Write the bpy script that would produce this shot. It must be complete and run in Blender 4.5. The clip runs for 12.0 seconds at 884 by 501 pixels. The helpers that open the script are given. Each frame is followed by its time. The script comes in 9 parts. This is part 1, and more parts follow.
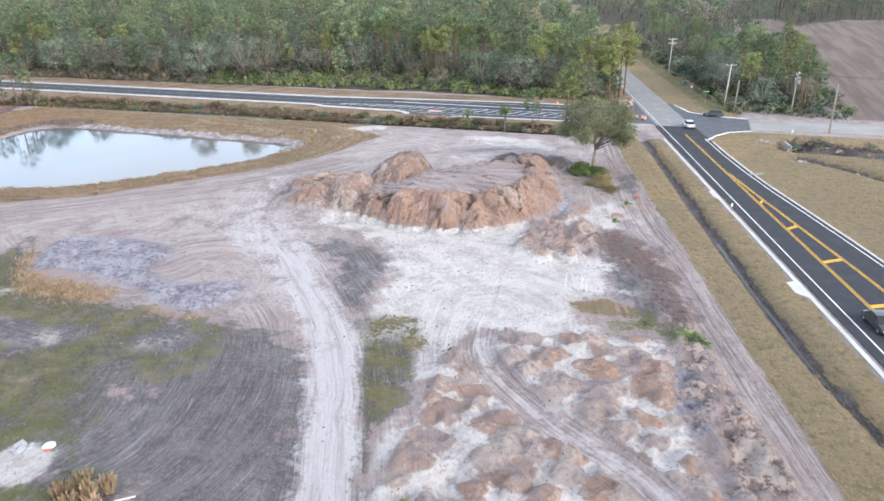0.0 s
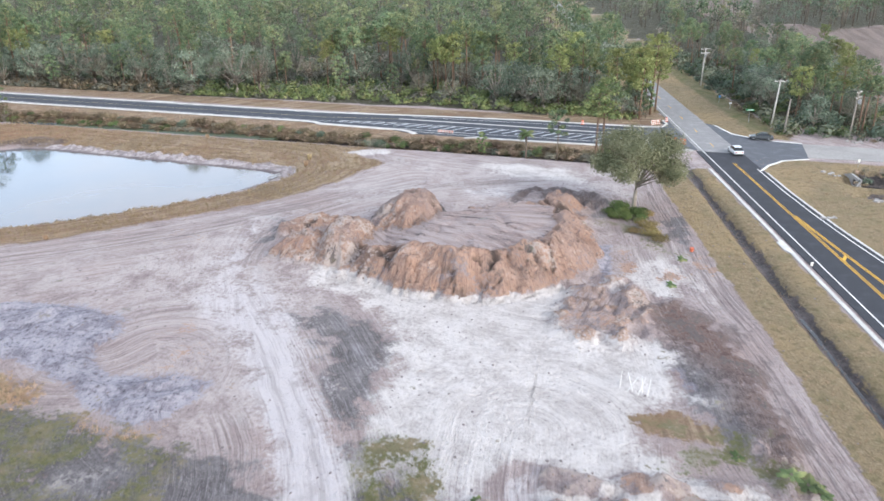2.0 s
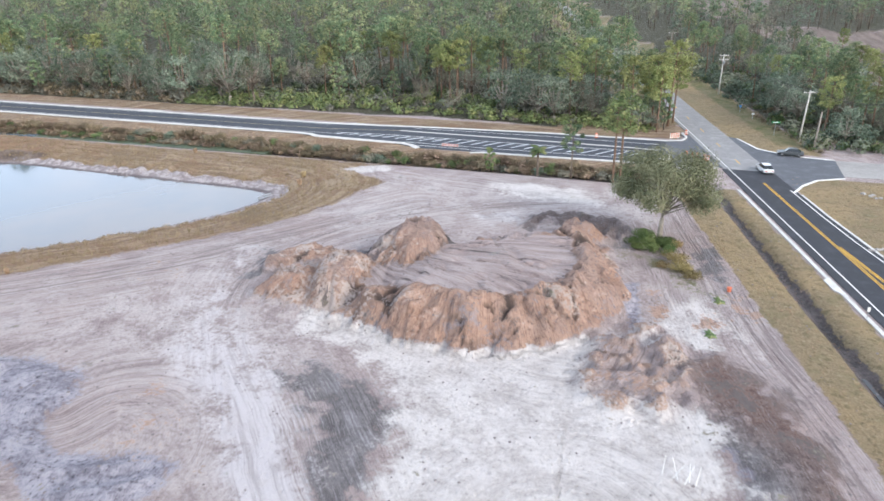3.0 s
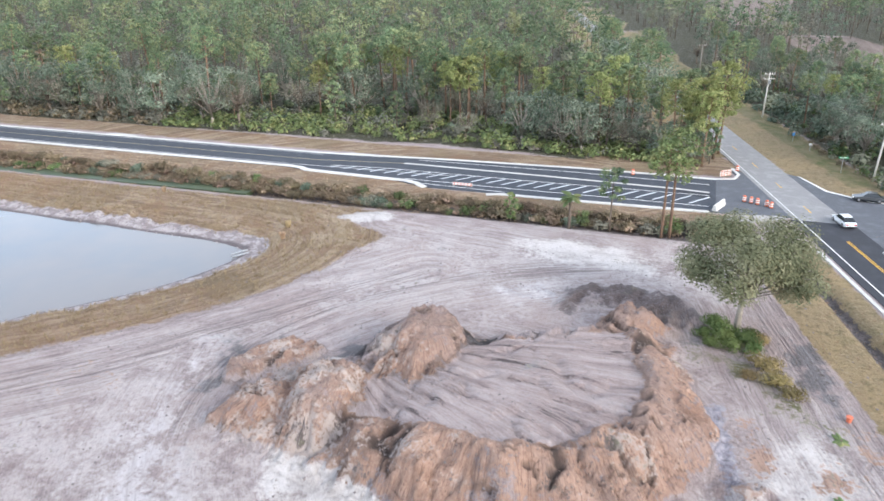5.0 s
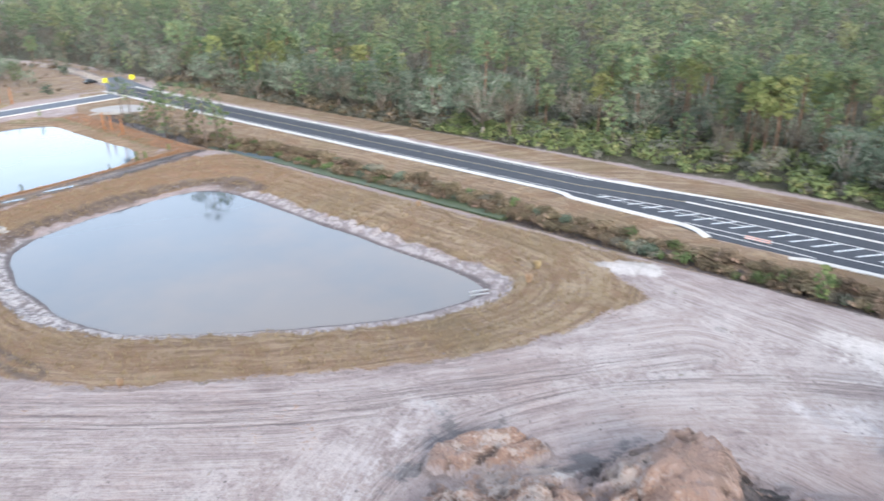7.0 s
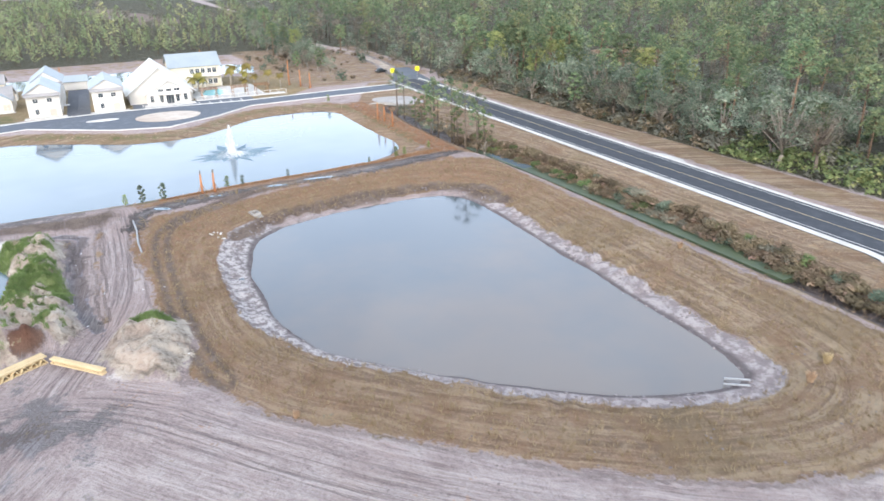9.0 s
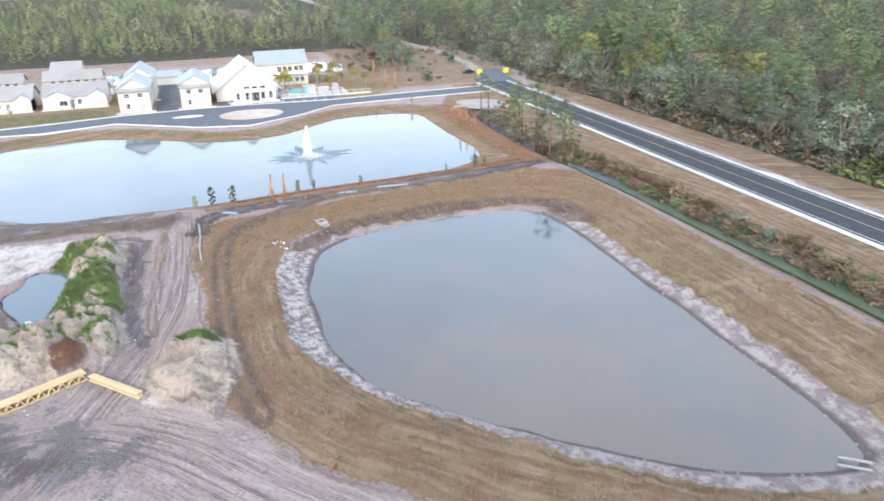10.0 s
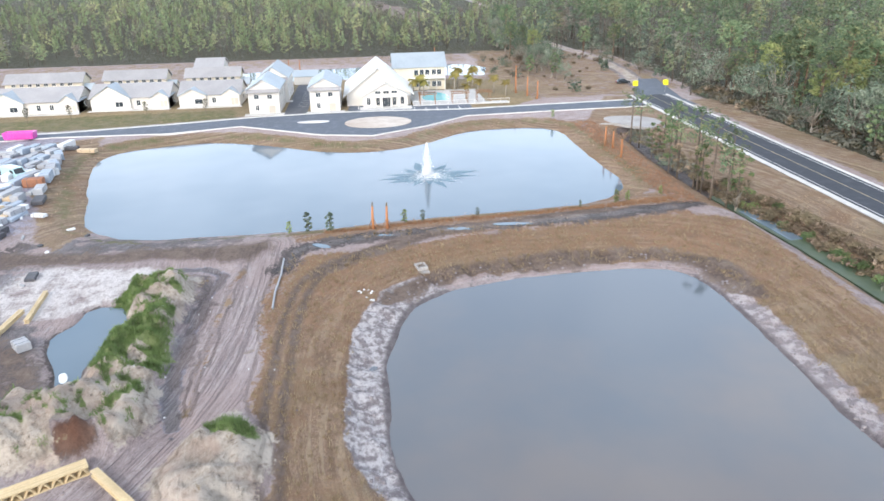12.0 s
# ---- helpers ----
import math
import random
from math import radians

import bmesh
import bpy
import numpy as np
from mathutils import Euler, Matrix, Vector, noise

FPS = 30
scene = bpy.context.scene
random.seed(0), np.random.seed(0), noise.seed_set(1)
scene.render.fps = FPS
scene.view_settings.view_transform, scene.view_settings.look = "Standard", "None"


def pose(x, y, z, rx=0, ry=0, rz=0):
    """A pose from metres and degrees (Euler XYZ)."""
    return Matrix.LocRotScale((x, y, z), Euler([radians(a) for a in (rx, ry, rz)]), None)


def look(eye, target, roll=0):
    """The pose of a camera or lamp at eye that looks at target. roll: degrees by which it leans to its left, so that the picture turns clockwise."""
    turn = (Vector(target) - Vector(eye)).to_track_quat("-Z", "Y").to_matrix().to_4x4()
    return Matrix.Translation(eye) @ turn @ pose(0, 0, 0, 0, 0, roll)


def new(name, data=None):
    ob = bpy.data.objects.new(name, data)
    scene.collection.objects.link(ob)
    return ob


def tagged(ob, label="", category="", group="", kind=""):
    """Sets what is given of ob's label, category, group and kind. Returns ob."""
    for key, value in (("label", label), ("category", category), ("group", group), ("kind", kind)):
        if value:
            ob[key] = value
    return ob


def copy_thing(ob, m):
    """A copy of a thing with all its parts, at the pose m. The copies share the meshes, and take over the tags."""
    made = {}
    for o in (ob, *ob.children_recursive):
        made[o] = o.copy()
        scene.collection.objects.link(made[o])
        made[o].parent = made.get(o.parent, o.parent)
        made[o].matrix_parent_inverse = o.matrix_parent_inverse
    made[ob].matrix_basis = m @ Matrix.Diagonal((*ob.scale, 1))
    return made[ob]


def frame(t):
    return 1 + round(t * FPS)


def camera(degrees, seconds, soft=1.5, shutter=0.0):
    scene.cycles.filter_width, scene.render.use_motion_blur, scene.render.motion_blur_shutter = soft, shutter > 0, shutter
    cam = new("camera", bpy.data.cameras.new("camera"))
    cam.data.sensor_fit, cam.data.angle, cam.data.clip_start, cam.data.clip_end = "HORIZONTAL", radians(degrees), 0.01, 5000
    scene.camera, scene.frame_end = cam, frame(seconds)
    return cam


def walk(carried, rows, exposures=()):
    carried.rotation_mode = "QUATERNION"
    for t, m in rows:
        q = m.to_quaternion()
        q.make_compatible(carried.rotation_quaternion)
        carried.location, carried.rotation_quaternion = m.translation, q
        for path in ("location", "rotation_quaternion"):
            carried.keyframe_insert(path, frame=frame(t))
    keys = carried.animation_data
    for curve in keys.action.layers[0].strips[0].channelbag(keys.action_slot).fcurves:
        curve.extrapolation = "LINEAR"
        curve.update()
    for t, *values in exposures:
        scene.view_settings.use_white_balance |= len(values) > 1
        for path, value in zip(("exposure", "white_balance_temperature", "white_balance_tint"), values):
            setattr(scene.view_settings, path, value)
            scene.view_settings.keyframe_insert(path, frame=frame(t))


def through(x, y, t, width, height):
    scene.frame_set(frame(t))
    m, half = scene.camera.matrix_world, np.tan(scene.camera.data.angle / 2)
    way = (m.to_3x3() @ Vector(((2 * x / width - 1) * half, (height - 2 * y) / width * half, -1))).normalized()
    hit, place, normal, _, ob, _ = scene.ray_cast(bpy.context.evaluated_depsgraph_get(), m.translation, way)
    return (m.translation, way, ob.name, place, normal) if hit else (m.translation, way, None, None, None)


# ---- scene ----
cam = camera(63.4, 12.0, soft=1.6, shutter=0.4)
METRES, EYE, TILT, LEAN, TURN = 116.88, 36.0, 0.0, 0.0, 18.9
ROWS = [
    (0.0, 0.0, 0.0, 0.0, -0.41, -22.67, 0.98),
    (0.5, -0.0017, 0.0399, -0.0002, -0.26, -22.68, 0.96),
    (1.0, -0.0038, 0.083, 0.0, -0.12, -22.68, 0.94),
    (1.5, -0.0061, 0.1286, 0.0007, 0.01, -22.68, 0.91),
    (2.0, -0.0089, 0.1759, 0.0019, 0.09, -22.69, 0.85),
    (2.5, -0.0114, 0.2249, 0.003, 0.17, -22.7, 0.83),
    (3.0, -0.0138, 0.2715, 0.0043, 0.23, -22.72, 0.8),
    (5.0, -0.0263, 0.4713, 0.0098, 0.52, -22.62, 0.66),
    (5.5, -0.0302, 0.5083, 0.0108, 1.16, -22.57, 0.65),
    (6.0, -0.0346, 0.5422, 0.0114, 5.78, -22.5, 0.76),
    (6.5, -0.0379, 0.578, 0.012, 14.27, -22.38, 1.0),
    (7.0, -0.042, 0.6094, 0.012, 22.81, -22.28, 1.17),
    (7.5, -0.0475, 0.6394, 0.0112, 32.13, -22.17, 1.25),
    (9.5, -0.1023, 0.7661, 0.0079, 48.65, -22.15, 1.26),
    (10.0, -0.1262, 0.7963, 0.0071, 52.96, -22.12, 1.24),
    (10.5, -0.1551, 0.8291, 0.0069, 57.84, -22.09, 1.25),
    (11.0, -0.1897, 0.8642, 0.0062, 61.84, -22.07, 1.25),
    (11.5, -0.2228, 0.8929, 0.0064, 63.69, -22.08, 1.19),
    (12.0, -0.258, 0.9199, 0.0064, 65.23, -22.08, 1.15),
]
walk(cam, [(t, pose(0, 0, EYE, TILT, LEAN, TURN) @ pose(METRES * x, METRES * y, METRES * z, 90 + pitch, roll, yaw)) for t, x, y, z, yaw, pitch, roll in ROWS],
     exposures=[(0.0, 0.0), (3.0, 0.0), (5.0, 0.14), (6.5, 0.22), (7.5, 0.10), (9.5, 0.07), (12.0, 0.0)])

# ---- daylight: thin high overcast with a soft low sun ----
SUN_TO = Vector((0.80, -0.40, 0.47)).normalized()
world = bpy.data.worlds.new("overcast_sky")
scene.world = world
world.use_nodes = True
wn = world.node_tree
wn.nodes.clear()
sky = wn.nodes.new("ShaderNodeTexSky")
sky.sky_type = "NISHITA"
sky.sun_disc = False
sky.sun_elevation = math.asin(SUN_TO.z)
sky.sun_rotation = math.atan2(SUN_TO.x, SUN_TO.y)
sky.air_density, sky.dust_density, sky.ozone_density = 1.0, 2.5, 1.0
back = wn.nodes.new("ShaderNodeBackground")
back.inputs["Strength"].default_value = 0.31
out = wn.nodes.new("ShaderNodeOutputWorld")
# a veil of cloud over the blue
coord = wn.nodes.new("ShaderNodeTexCoord")
cloud = wn.nodes.new("ShaderNodeTexNoise")
cloud.inputs["Scale"].default_value = 2.2
cloud.inputs["Detail"].default_value = 6
cloud.inputs["Roughness"].default_value = 0.55
ramp = wn.nodes.new("ShaderNodeMapRange")
ramp.inputs["From Min"].default_value, ramp.inputs["From Max"].default_value = 0.30, 0.72
ramp.inputs["To Min"].default_value, ramp.inputs["To Max"].default_value = 0.35, 0.95
veil = wn.nodes.new("ShaderNodeMix")
veil.data_type = "RGBA"
veil.inputs[7].default_value = (5.55, 6.2, 7.25, 1)
wn.links.new(coord.outputs["Generated"], cloud.inputs["Vector"])
wn.links.new(cloud.outputs["Fac"], ramp.inputs["Value"])
wn.links.new(ramp.outputs["Result"], veil.inputs[0])
wn.links.new(sky.outputs["Color"], veil.inputs[6])
split = wn.nodes.new("ShaderNodeSeparateXYZ")
rise = wn.nodes.new("ShaderNodeMapRange")
rise.inputs["From Min"].default_value, rise.inputs["From Max"].default_value = 0.12, 0.62
rise.inputs["To Min"].default_value, rise.inputs["To Max"].default_value = 1.45, 0.82
dome = wn.nodes.new("ShaderNodeVectorMath")
dome.operation = "SCALE"
wn.links.new(coord.outputs["Generated"], split.inputs[0])
wn.links.new(split.outputs["Z"], rise.inputs["Value"])
wn.links.new(veil.outputs[2], dome.inputs[0])
wn.links.new(rise.outputs["Result"], dome.inputs["Scale"])
wn.links.new(dome.outputs[0], back.inputs["Color"])
wn.links.new(back.outputs["Background"], out.inputs["Surface"])

sun_data = bpy.data.lights.new("sun", "SUN")
sun_data.energy, sun_data.angle, sun_data.color = 2.2, radians(14), (1.0, 0.95, 0.88)
sun = new("sun", sun_data)
sun.matrix_world = look(SUN_TO * 100, (0, 0, 0))


# ---- node helpers and materials ----
class Nodes:
    """A short way to write node trees."""

    def __init__(self, name):
        self.m = bpy.data.materials.new(name)
        self.m.use_nodes = True
        self.t = self.m.node_tree
        self.bsdf = self.t.nodes["Principled BSDF"]
        self.out = self.t.nodes["Material Output"]

    def put(self, value, socket):
        if isinstance(value, bpy.types.NodeSocket):
            self.t.links.new(value, socket)
        elif value is not None:
            if isinstance(value, (tuple, list)) and len(value) == 3 and socket.type == "RGBA":
                value = (*value, 1)
            socket.default_value = value

    def attr(self, name, vector=False):
        n = self.t.nodes.new("ShaderNodeAttribute")
        n.attribute_name = name
        return n.outputs["Vector" if vector else "Fac"]

    def place(self):
        return self.t.nodes.new("ShaderNodeNewGeometry").outputs["Position"]

    def local(self):
        return self.t.nodes.new("ShaderNodeTexCoord").outputs["Object"]

    def island(self):
        return self.t.nodes.new("ShaderNodeNewGeometry").outputs["Random Per Island"]

    def thing(self):
        return self.t.nodes.new("ShaderNodeObjectInfo").outputs["Random"]

    def noise(self, vec, scale, detail=4, rough=0.55, stretch=None, lac=2.0):
        if stretch:
            k = self.t.nodes.new("ShaderNodeMapping")
            k.inputs["Scale"].default_value = stretch
            self.put(vec, k.inputs["Vector"])
            vec = k.outputs["Vector"]
        n = self.t.nodes.new("ShaderNodeTexNoise")
        self.put(vec, n.inputs["Vector"])
        n.inputs["Scale"].default_value = scale
        n.inputs["Detail"].default_value = detail
        n.inputs["Roughness"].default_value = rough
        n.inputs["Lacunarity"].default_value = lac
        return n.outputs["Fac"]

    def math(self, op, a, b=None, c=None):
        n = self.t.nodes.new("ShaderNodeMath")
        n.operation = op
        for v, s in zip((a, b, c), n.inputs):
            self.put(v, s)
        return n.outputs[0]

    def span(self, v, lo, hi, a=0.0, b=1.0, smooth=True):
        n = self.t.nodes.new("ShaderNodeMapRange")
        n.interpolation_type = "SMOOTHSTEP" if smooth else "LINEAR"
        for key, x in (("Value", v), ("From Min", lo), ("From Max", hi), ("To Min", a), ("To Max", b)):
            self.put(x, n.inputs[key])
        return n.outputs["Result"]

    def mix(self, f, a, b, blend="MIX"):
        n = self.t.nodes.new("ShaderNodeMix")
        n.data_type, n.blend_type = "RGBA", blend
        self.put(f, n.inputs[0])
        self.put(a, n.inputs[6])
        self.put(b, n.inputs[7])
        return n.outputs[2]

    def bump(self, height, strength=0.4, distance=0.05):
        n = self.t.nodes.new("ShaderNodeBump")
        n.inputs["Strength"].default_value, n.inputs["Distance"].default_value = strength, distance
        self.put(height, n.inputs["Height"])
        self.put(n.outputs["Normal"], self.bsdf.inputs["Normal"])

    def done(self, color, rough=0.85, metal=0.0, spec=None):
        self.put(color, self.bsdf.inputs["Base Color"])
        self.put(rough, self.bsdf.inputs["Roughness"])
        self.put(metal, self.bsdf.inputs["Metallic"])
        if spec is not None:
            self.put(spec, self.bsdf.inputs["Specular IOR Level"])
        return self.m


def plain(name, a, b=None, rough=0.8, metal=0.0, scale=3.0, stretch=None, bump=0.2, dist=0.01):
    """A surface of one colour, worn and uneven at two scales."""
    k = Nodes(name)
    b = b or tuple(c * 0.72 for c in a)
    p = k.local()
    big = k.noise(p, scale * 0.3, 3)
    small = k.noise(p, scale * 4, 5, 0.65, stretch)
    f = k.span(k.math("ADD", k.math("MULTIPLY", big, 0.5), k.math("MULTIPLY", small, 0.5)), 0.35, 0.65)
    c = k.mix(f, a, b)
    jitter = k.span(k.thing(), 0, 1, 0.88, 1.08, False)
    hs = k.t.nodes.new("ShaderNodeHueSaturation")
    k.put(jitter, hs.inputs["Value"])
    k.put(c, hs.inputs["Color"])
    k.bump(small, bump, dist)
    return k.done(hs.outputs["Color"], k.span(small, 0.3, 0.7, rough * 0.9, min(1, rough * 1.08)), metal)


def foliage(name, dark, light, tip=None, through=0.25):
    """Leaves: each clump its own shade, each plant too."""
    k = Nodes(name)
    f = k.math("ADD", k.math("MULTIPLY", k.island(), 0.18), k.span(k.noise(k.local(), 0.55, 4, 0.62), 0.33, 0.67, 0.0, 0.70))
    c = k.mix(f, dark, light)
    if tip:
        c = k.mix(k.span(k.noise(k.local(), 0.5, 2), 0.5, 0.66), c, tip)
    hs = k.t.nodes.new("ShaderNodeHueSaturation")
    k.put(k.span(k.thing(), 0, 1, 0.66, 1.34, False), hs.inputs["Value"])
    k.put(k.span(k.math("FRACT", k.math("MULTIPLY", k.thing(), 5.7)), 0, 1, 0.475, 0.512, False), hs.inputs["Hue"])
    k.put(c, hs.inputs["Color"])
    k.done(hs.outputs["Color"], 0.75, 0, 0.25)
    tl = k.t.nodes.new("ShaderNodeBsdfTranslucent")
    k.put(hs.outputs["Color"], tl.inputs["Color"])
    ms = k.t.nodes.new("ShaderNodeMixShader")
    ms.inputs[0].default_value = through
    k.t.links.new(k.bsdf.outputs[0], ms.inputs[1])
    k.t.links.new(tl.outputs[0], ms.inputs[2])
    k.t.links.new(ms.outputs[0], k.out.inputs["Surface"])
    return k.m


def ground_material():
    """Soils and grasses by their outlines, torn at the edges, with wheel streaks along the ways."""
    k = Nodes("ground_soil")
    p = k.place()
    fine = k.span(k.noise(p, 2.0, 8, 0.70), 0.28, 0.72, smooth=False)
    mid = k.span(k.noise(p, 0.30, 7, 0.62), 0.28, 0.72, smooth=False)
    big = k.span(k.noise(p, 0.055, 5, 0.58), 0.30, 0.70, smooth=False)
    flow = k.attr("flow", True)
    sway = k.t.nodes.new("ShaderNodeTexNoise")
    sway.inputs["Scale"].default_value, sway.inputs["Detail"].default_value = 0.12, 4
    k.put(p, sway.inputs["Vector"])
    push = k.t.nodes.new("ShaderNodeVectorMath")
    push.operation = "MULTIPLY_ADD"
    k.put(sway.outputs["Color"], push.inputs[0])
    push.inputs[1].default_value = (1.1, 12.0, 0.0)
    k.put(flow, push.inputs[2])
    fl = push.outputs[0]
    streak = k.span(k.noise(fl, 1.0, 5, 0.62, (1.1, 0.075, 1.0)), 0.28, 0.72, smooth=False)
    streak2 = k.span(k.noise(fl, 1.0, 4, 0.65, (4.6, 0.16, 1.0)), 0.28, 0.72, smooth=False)
    on_way = k.math("MULTIPLY", k.attr("ways"), k.span(k.noise(p, 0.11, 4, 0.6), 0.36, 0.64, 0.30, 0.95))
    lines = k.math("ADD", k.math("MULTIPLY", streak, 0.62), k.math("MULTIPLY", streak2, 0.38))
    blot = k.math("ADD", k.math("MULTIPLY", fine, 0.45), k.math("MULTIPLY", mid, 0.55))
    w = k.t.nodes.new("ShaderNodeMix")
    k.put(on_way, w.inputs[0])
    k.put(blot, w.inputs[2])
    k.put(lines, w.inputs[3])
    wheel = w.outputs[0]
    tear = k.math("ADD", k.math("MULTIPLY", blot, 0.75), k.math("MULTIPLY", wheel, 0.25))
    tear_s = k.math("ADD", k.math("MULTIPLY", blot, 0.4), k.math("MULTIPLY", wheel, 0.6))

    def edge(name, tearing, amount=1.0, lo=0.40, hi=0.60):
        v = k.math("ADD", k.attr(name), k.math("MULTIPLY", k.math("SUBTRACT", tearing, 0.5), amount * 1.5))
        return k.span(v, lo, hi)

    # bare pinkish soil
    c = k.mix(k.span(wheel, 0.25, 0.75), (0.355, 0.285, 0.278), (0.63, 0.545, 0.53))
    c = k.mix(k.span(big, 0.45, 0.8, 0, 0.65), c, (0.50, 0.395, 0.37))
    c = k.mix(k.span(mid, 0.6, 0.9, 0, 0.6), c, (0.57, 0.51, 0.50))
    c = k.mix(k.span(wheel, 0.12, 0.30, 0.6, 0), c, (0.23, 0.19, 0.195))
    groove = k.math("MULTIPLY", k.span(streak2, 0.30, 0.42, 1, 0), k.math("MULTIPLY", on_way, 0.42))
    c = k.mix(groove, c, (0.20, 0.16, 0.16))
    # broad pale drifts of sand rubbed thin by wheels
    pl = k.mix(k.span(wheel, 0.15, 0.80), (0.50, 0.445, 0.43), (0.73, 0.685, 0.67))
    c = k.mix(k.math("MULTIPLY", k.attr("pale"), k.span(tear_s, 0.25, 0.75, 0.25, 1.0)), c, pl)
    # the levelled top of the heap, scored by blade and wheels
    score = k.span(k.noise(fl, 1.0, 5, 0.68, (1.25, 0.10, 1.0)), 0.30, 0.70, smooth=False)
    pad = k.mix(k.span(score, 0.2, 0.8), (0.39, 0.305, 0.29), (0.57, 0.48, 0.46))
    pad = k.mix(k.span(blot, 0.55, 0.8, 0, 0.5), pad, (0.52, 0.45, 0.44))
    # deepest score lines painted near black, as the shade inside cracks
    crack_shade = k.math("MULTIPLY", k.span(score, 0.34, 0.20), k.span(mid, 0.30, 0.62, 0.1, 0.95))
    pad = k.mix(crack_shade, pad, (0.115, 0.09, 0.088))
    c = k.mix(k.attr("pad"), c, pad)
    # wheel ruts, dark and crisp
    rut = k.span(k.noise(flow, 1.0, 3, 0.6, (2.3, 0.035, 1.0)), 0.50, 0.42)
    rut = k.math("MULTIPLY", rut, k.math("MULTIPLY", k.attr("ruts"), k.span(mid, 0.15, 0.6, 0.12, 0.62)))
    c = k.mix(rut, c, (0.20, 0.16, 0.16))
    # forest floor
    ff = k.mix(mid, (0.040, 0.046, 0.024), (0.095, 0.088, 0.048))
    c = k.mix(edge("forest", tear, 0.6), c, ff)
    # violet grey spread soil
    bg = k.mix(k.span(tear_s, 0.3, 0.7), (0.245, 0.235, 0.285), (0.53, 0.51, 0.57))
    bg = k.mix(k.span(fine, 0.12, 0.38, 0.8, 0), bg, (0.085, 0.078, 0.10))
    c = k.mix(edge("bluegrey", tear, 0.9), c, bg)
    # dark grey soil
    dk = k.mix(k.span(tear_s, 0.25, 0.7), (0.118, 0.106, 0.110), (0.255, 0.238, 0.245))
    dk = k.mix(k.span(wheel, 0.68, 0.90, 0, 0.8), dk, (0.53, 0.515, 0.54))
    scrape = k.noise(fl, 1.0, 4, 0.6, (0.16, 0.03, 1.0))
    dk = k.mix(k.math("MULTIPLY", k.span(scrape, 0.50, 0.66, 0, 0.6), k.span(mid, 0.25, 0.65, 0.1, 1.0)), dk, k.mix(k.span(streak2, 0.3, 0.7), (0.24, 0.23, 0.245), (0.52, 0.51, 0.535)))
    dk = k.mix(k.span(scrape, 0.46, 0.34, 0, 0.5), dk, (0.115, 0.102, 0.105))
    dk = k.mix(k.math("MULTIPLY", on_way, k.span(streak2, 0.70, 0.86, 0, 0.8)), dk, (0.50, 0.485, 0.515))
    dk = k.mix(k.math("MULTIPLY", k.attr("rust"), 0.8), dk, k.mix(k.span(tear, 0.3, 0.7), (0.15, 0.082, 0.064), (0.33, 0.215, 0.178)))
    tear_d = k.math("ADD", k.math("MULTIPLY", tear_s, 0.55), k.math("MULTIPLY", mid, 0.45))
    c = k.mix(edge("dark", tear_d, 1.25, 0.34, 0.68), c, dk)
    # white sand
    wh = k.mix(k.span(tear_s, 0.22, 0.72), (0.55, 0.505, 0.485), (0.90, 0.86, 0.835))
    tear_b = k.math("ADD", k.math("MULTIPLY", fine, 0.18), k.math("ADD", k.math("MULTIPLY", mid, 0.5), k.math("MULTIPLY", wheel, 0.32)))
    c = k.mix(edge("sand", tear_b, 0.75, 0.26, 0.74), c, wh)
    grit = k.span(k.noise(p, 7.0, 4, 0.7), 0.3, 0.7, smooth=False)
    score3 = k.span(k.noise(fl, 1.0, 4, 0.7, (9.0, 0.30, 1.0)), 0.3, 0.7, smooth=False)
    worn = k.math("ADD", k.math("MULTIPLY", grit, 0.5), k.math("MULTIPLY", score3, 0.5))
    c = k.mix(k.span(worn, 0.5, 0.15, 0, 0.42), c, k.mix(1.0, c, (0.42, 0.39, 0.39), "MULTIPLY"))
    c = k.mix(k.span(worn, 0.5, 0.85, 0, 0.32), c, (0.80, 0.76, 0.745))
    # orange clay, some of it mauve or brown
    cl = k.mix(k.span(tear_s, 0.2, 0.75), (0.37, 0.225, 0.165), (0.62, 0.425, 0.33))
    cl = k.mix(k.span(big, 0.35, 0.75, 0, 0.6), cl, (0.46, 0.355, 0.32))
    cl = k.mix(k.span(k.noise(p, 0.55, 5, 0.65), 0.50, 0.64, 0, 0.5), cl, (0.34, 0.245, 0.21))
    cl = k.mix(k.span(fine, 0.15, 0.35, 0.55, 0), cl, (0.16, 0.10, 0.08))
    # rill lines and deep splits: their shade is painted into the clay colour
    rill = k.math("MULTIPLY", k.attr("ways"), k.span(streak2, 0.40, 0.26, 0, 0.5))
    cl = k.mix(rill, cl, (0.205, 0.125, 0.095))
    cl = k.mix(k.span(score3, 0.42, 0.15, 0, 0.55), cl, (0.22, 0.135, 0.105))
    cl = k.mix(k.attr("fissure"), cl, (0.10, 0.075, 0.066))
    c = k.mix(edge("clay", tear, 1.0), c, cl)
    # crumbled mauve-brown earth, also the painted shaded tone of the heap's west flank
    mv = k.mix(k.span(blot, 0.2, 0.7), (0.34, 0.25, 0.21), (0.66, 0.55, 0.485))
    mv = k.mix(k.span(k.noise(p, 0.16, 4, 0.6), 0.46, 0.62, 0, 0.75), mv, (0.49, 0.42, 0.395))
    mv = k.mix(k.span(fine, 0.1, 0.38, 0.75, 0), mv, (0.17, 0.125, 0.11))
    mv = k.mix(k.span(mid, 0.56, 0.82, 0, 0.75), mv, (0.56, 0.485, 0.45))
    c = k.mix(edge("mauve", tear, 1.2, 0.36, 0.64), c, mv)
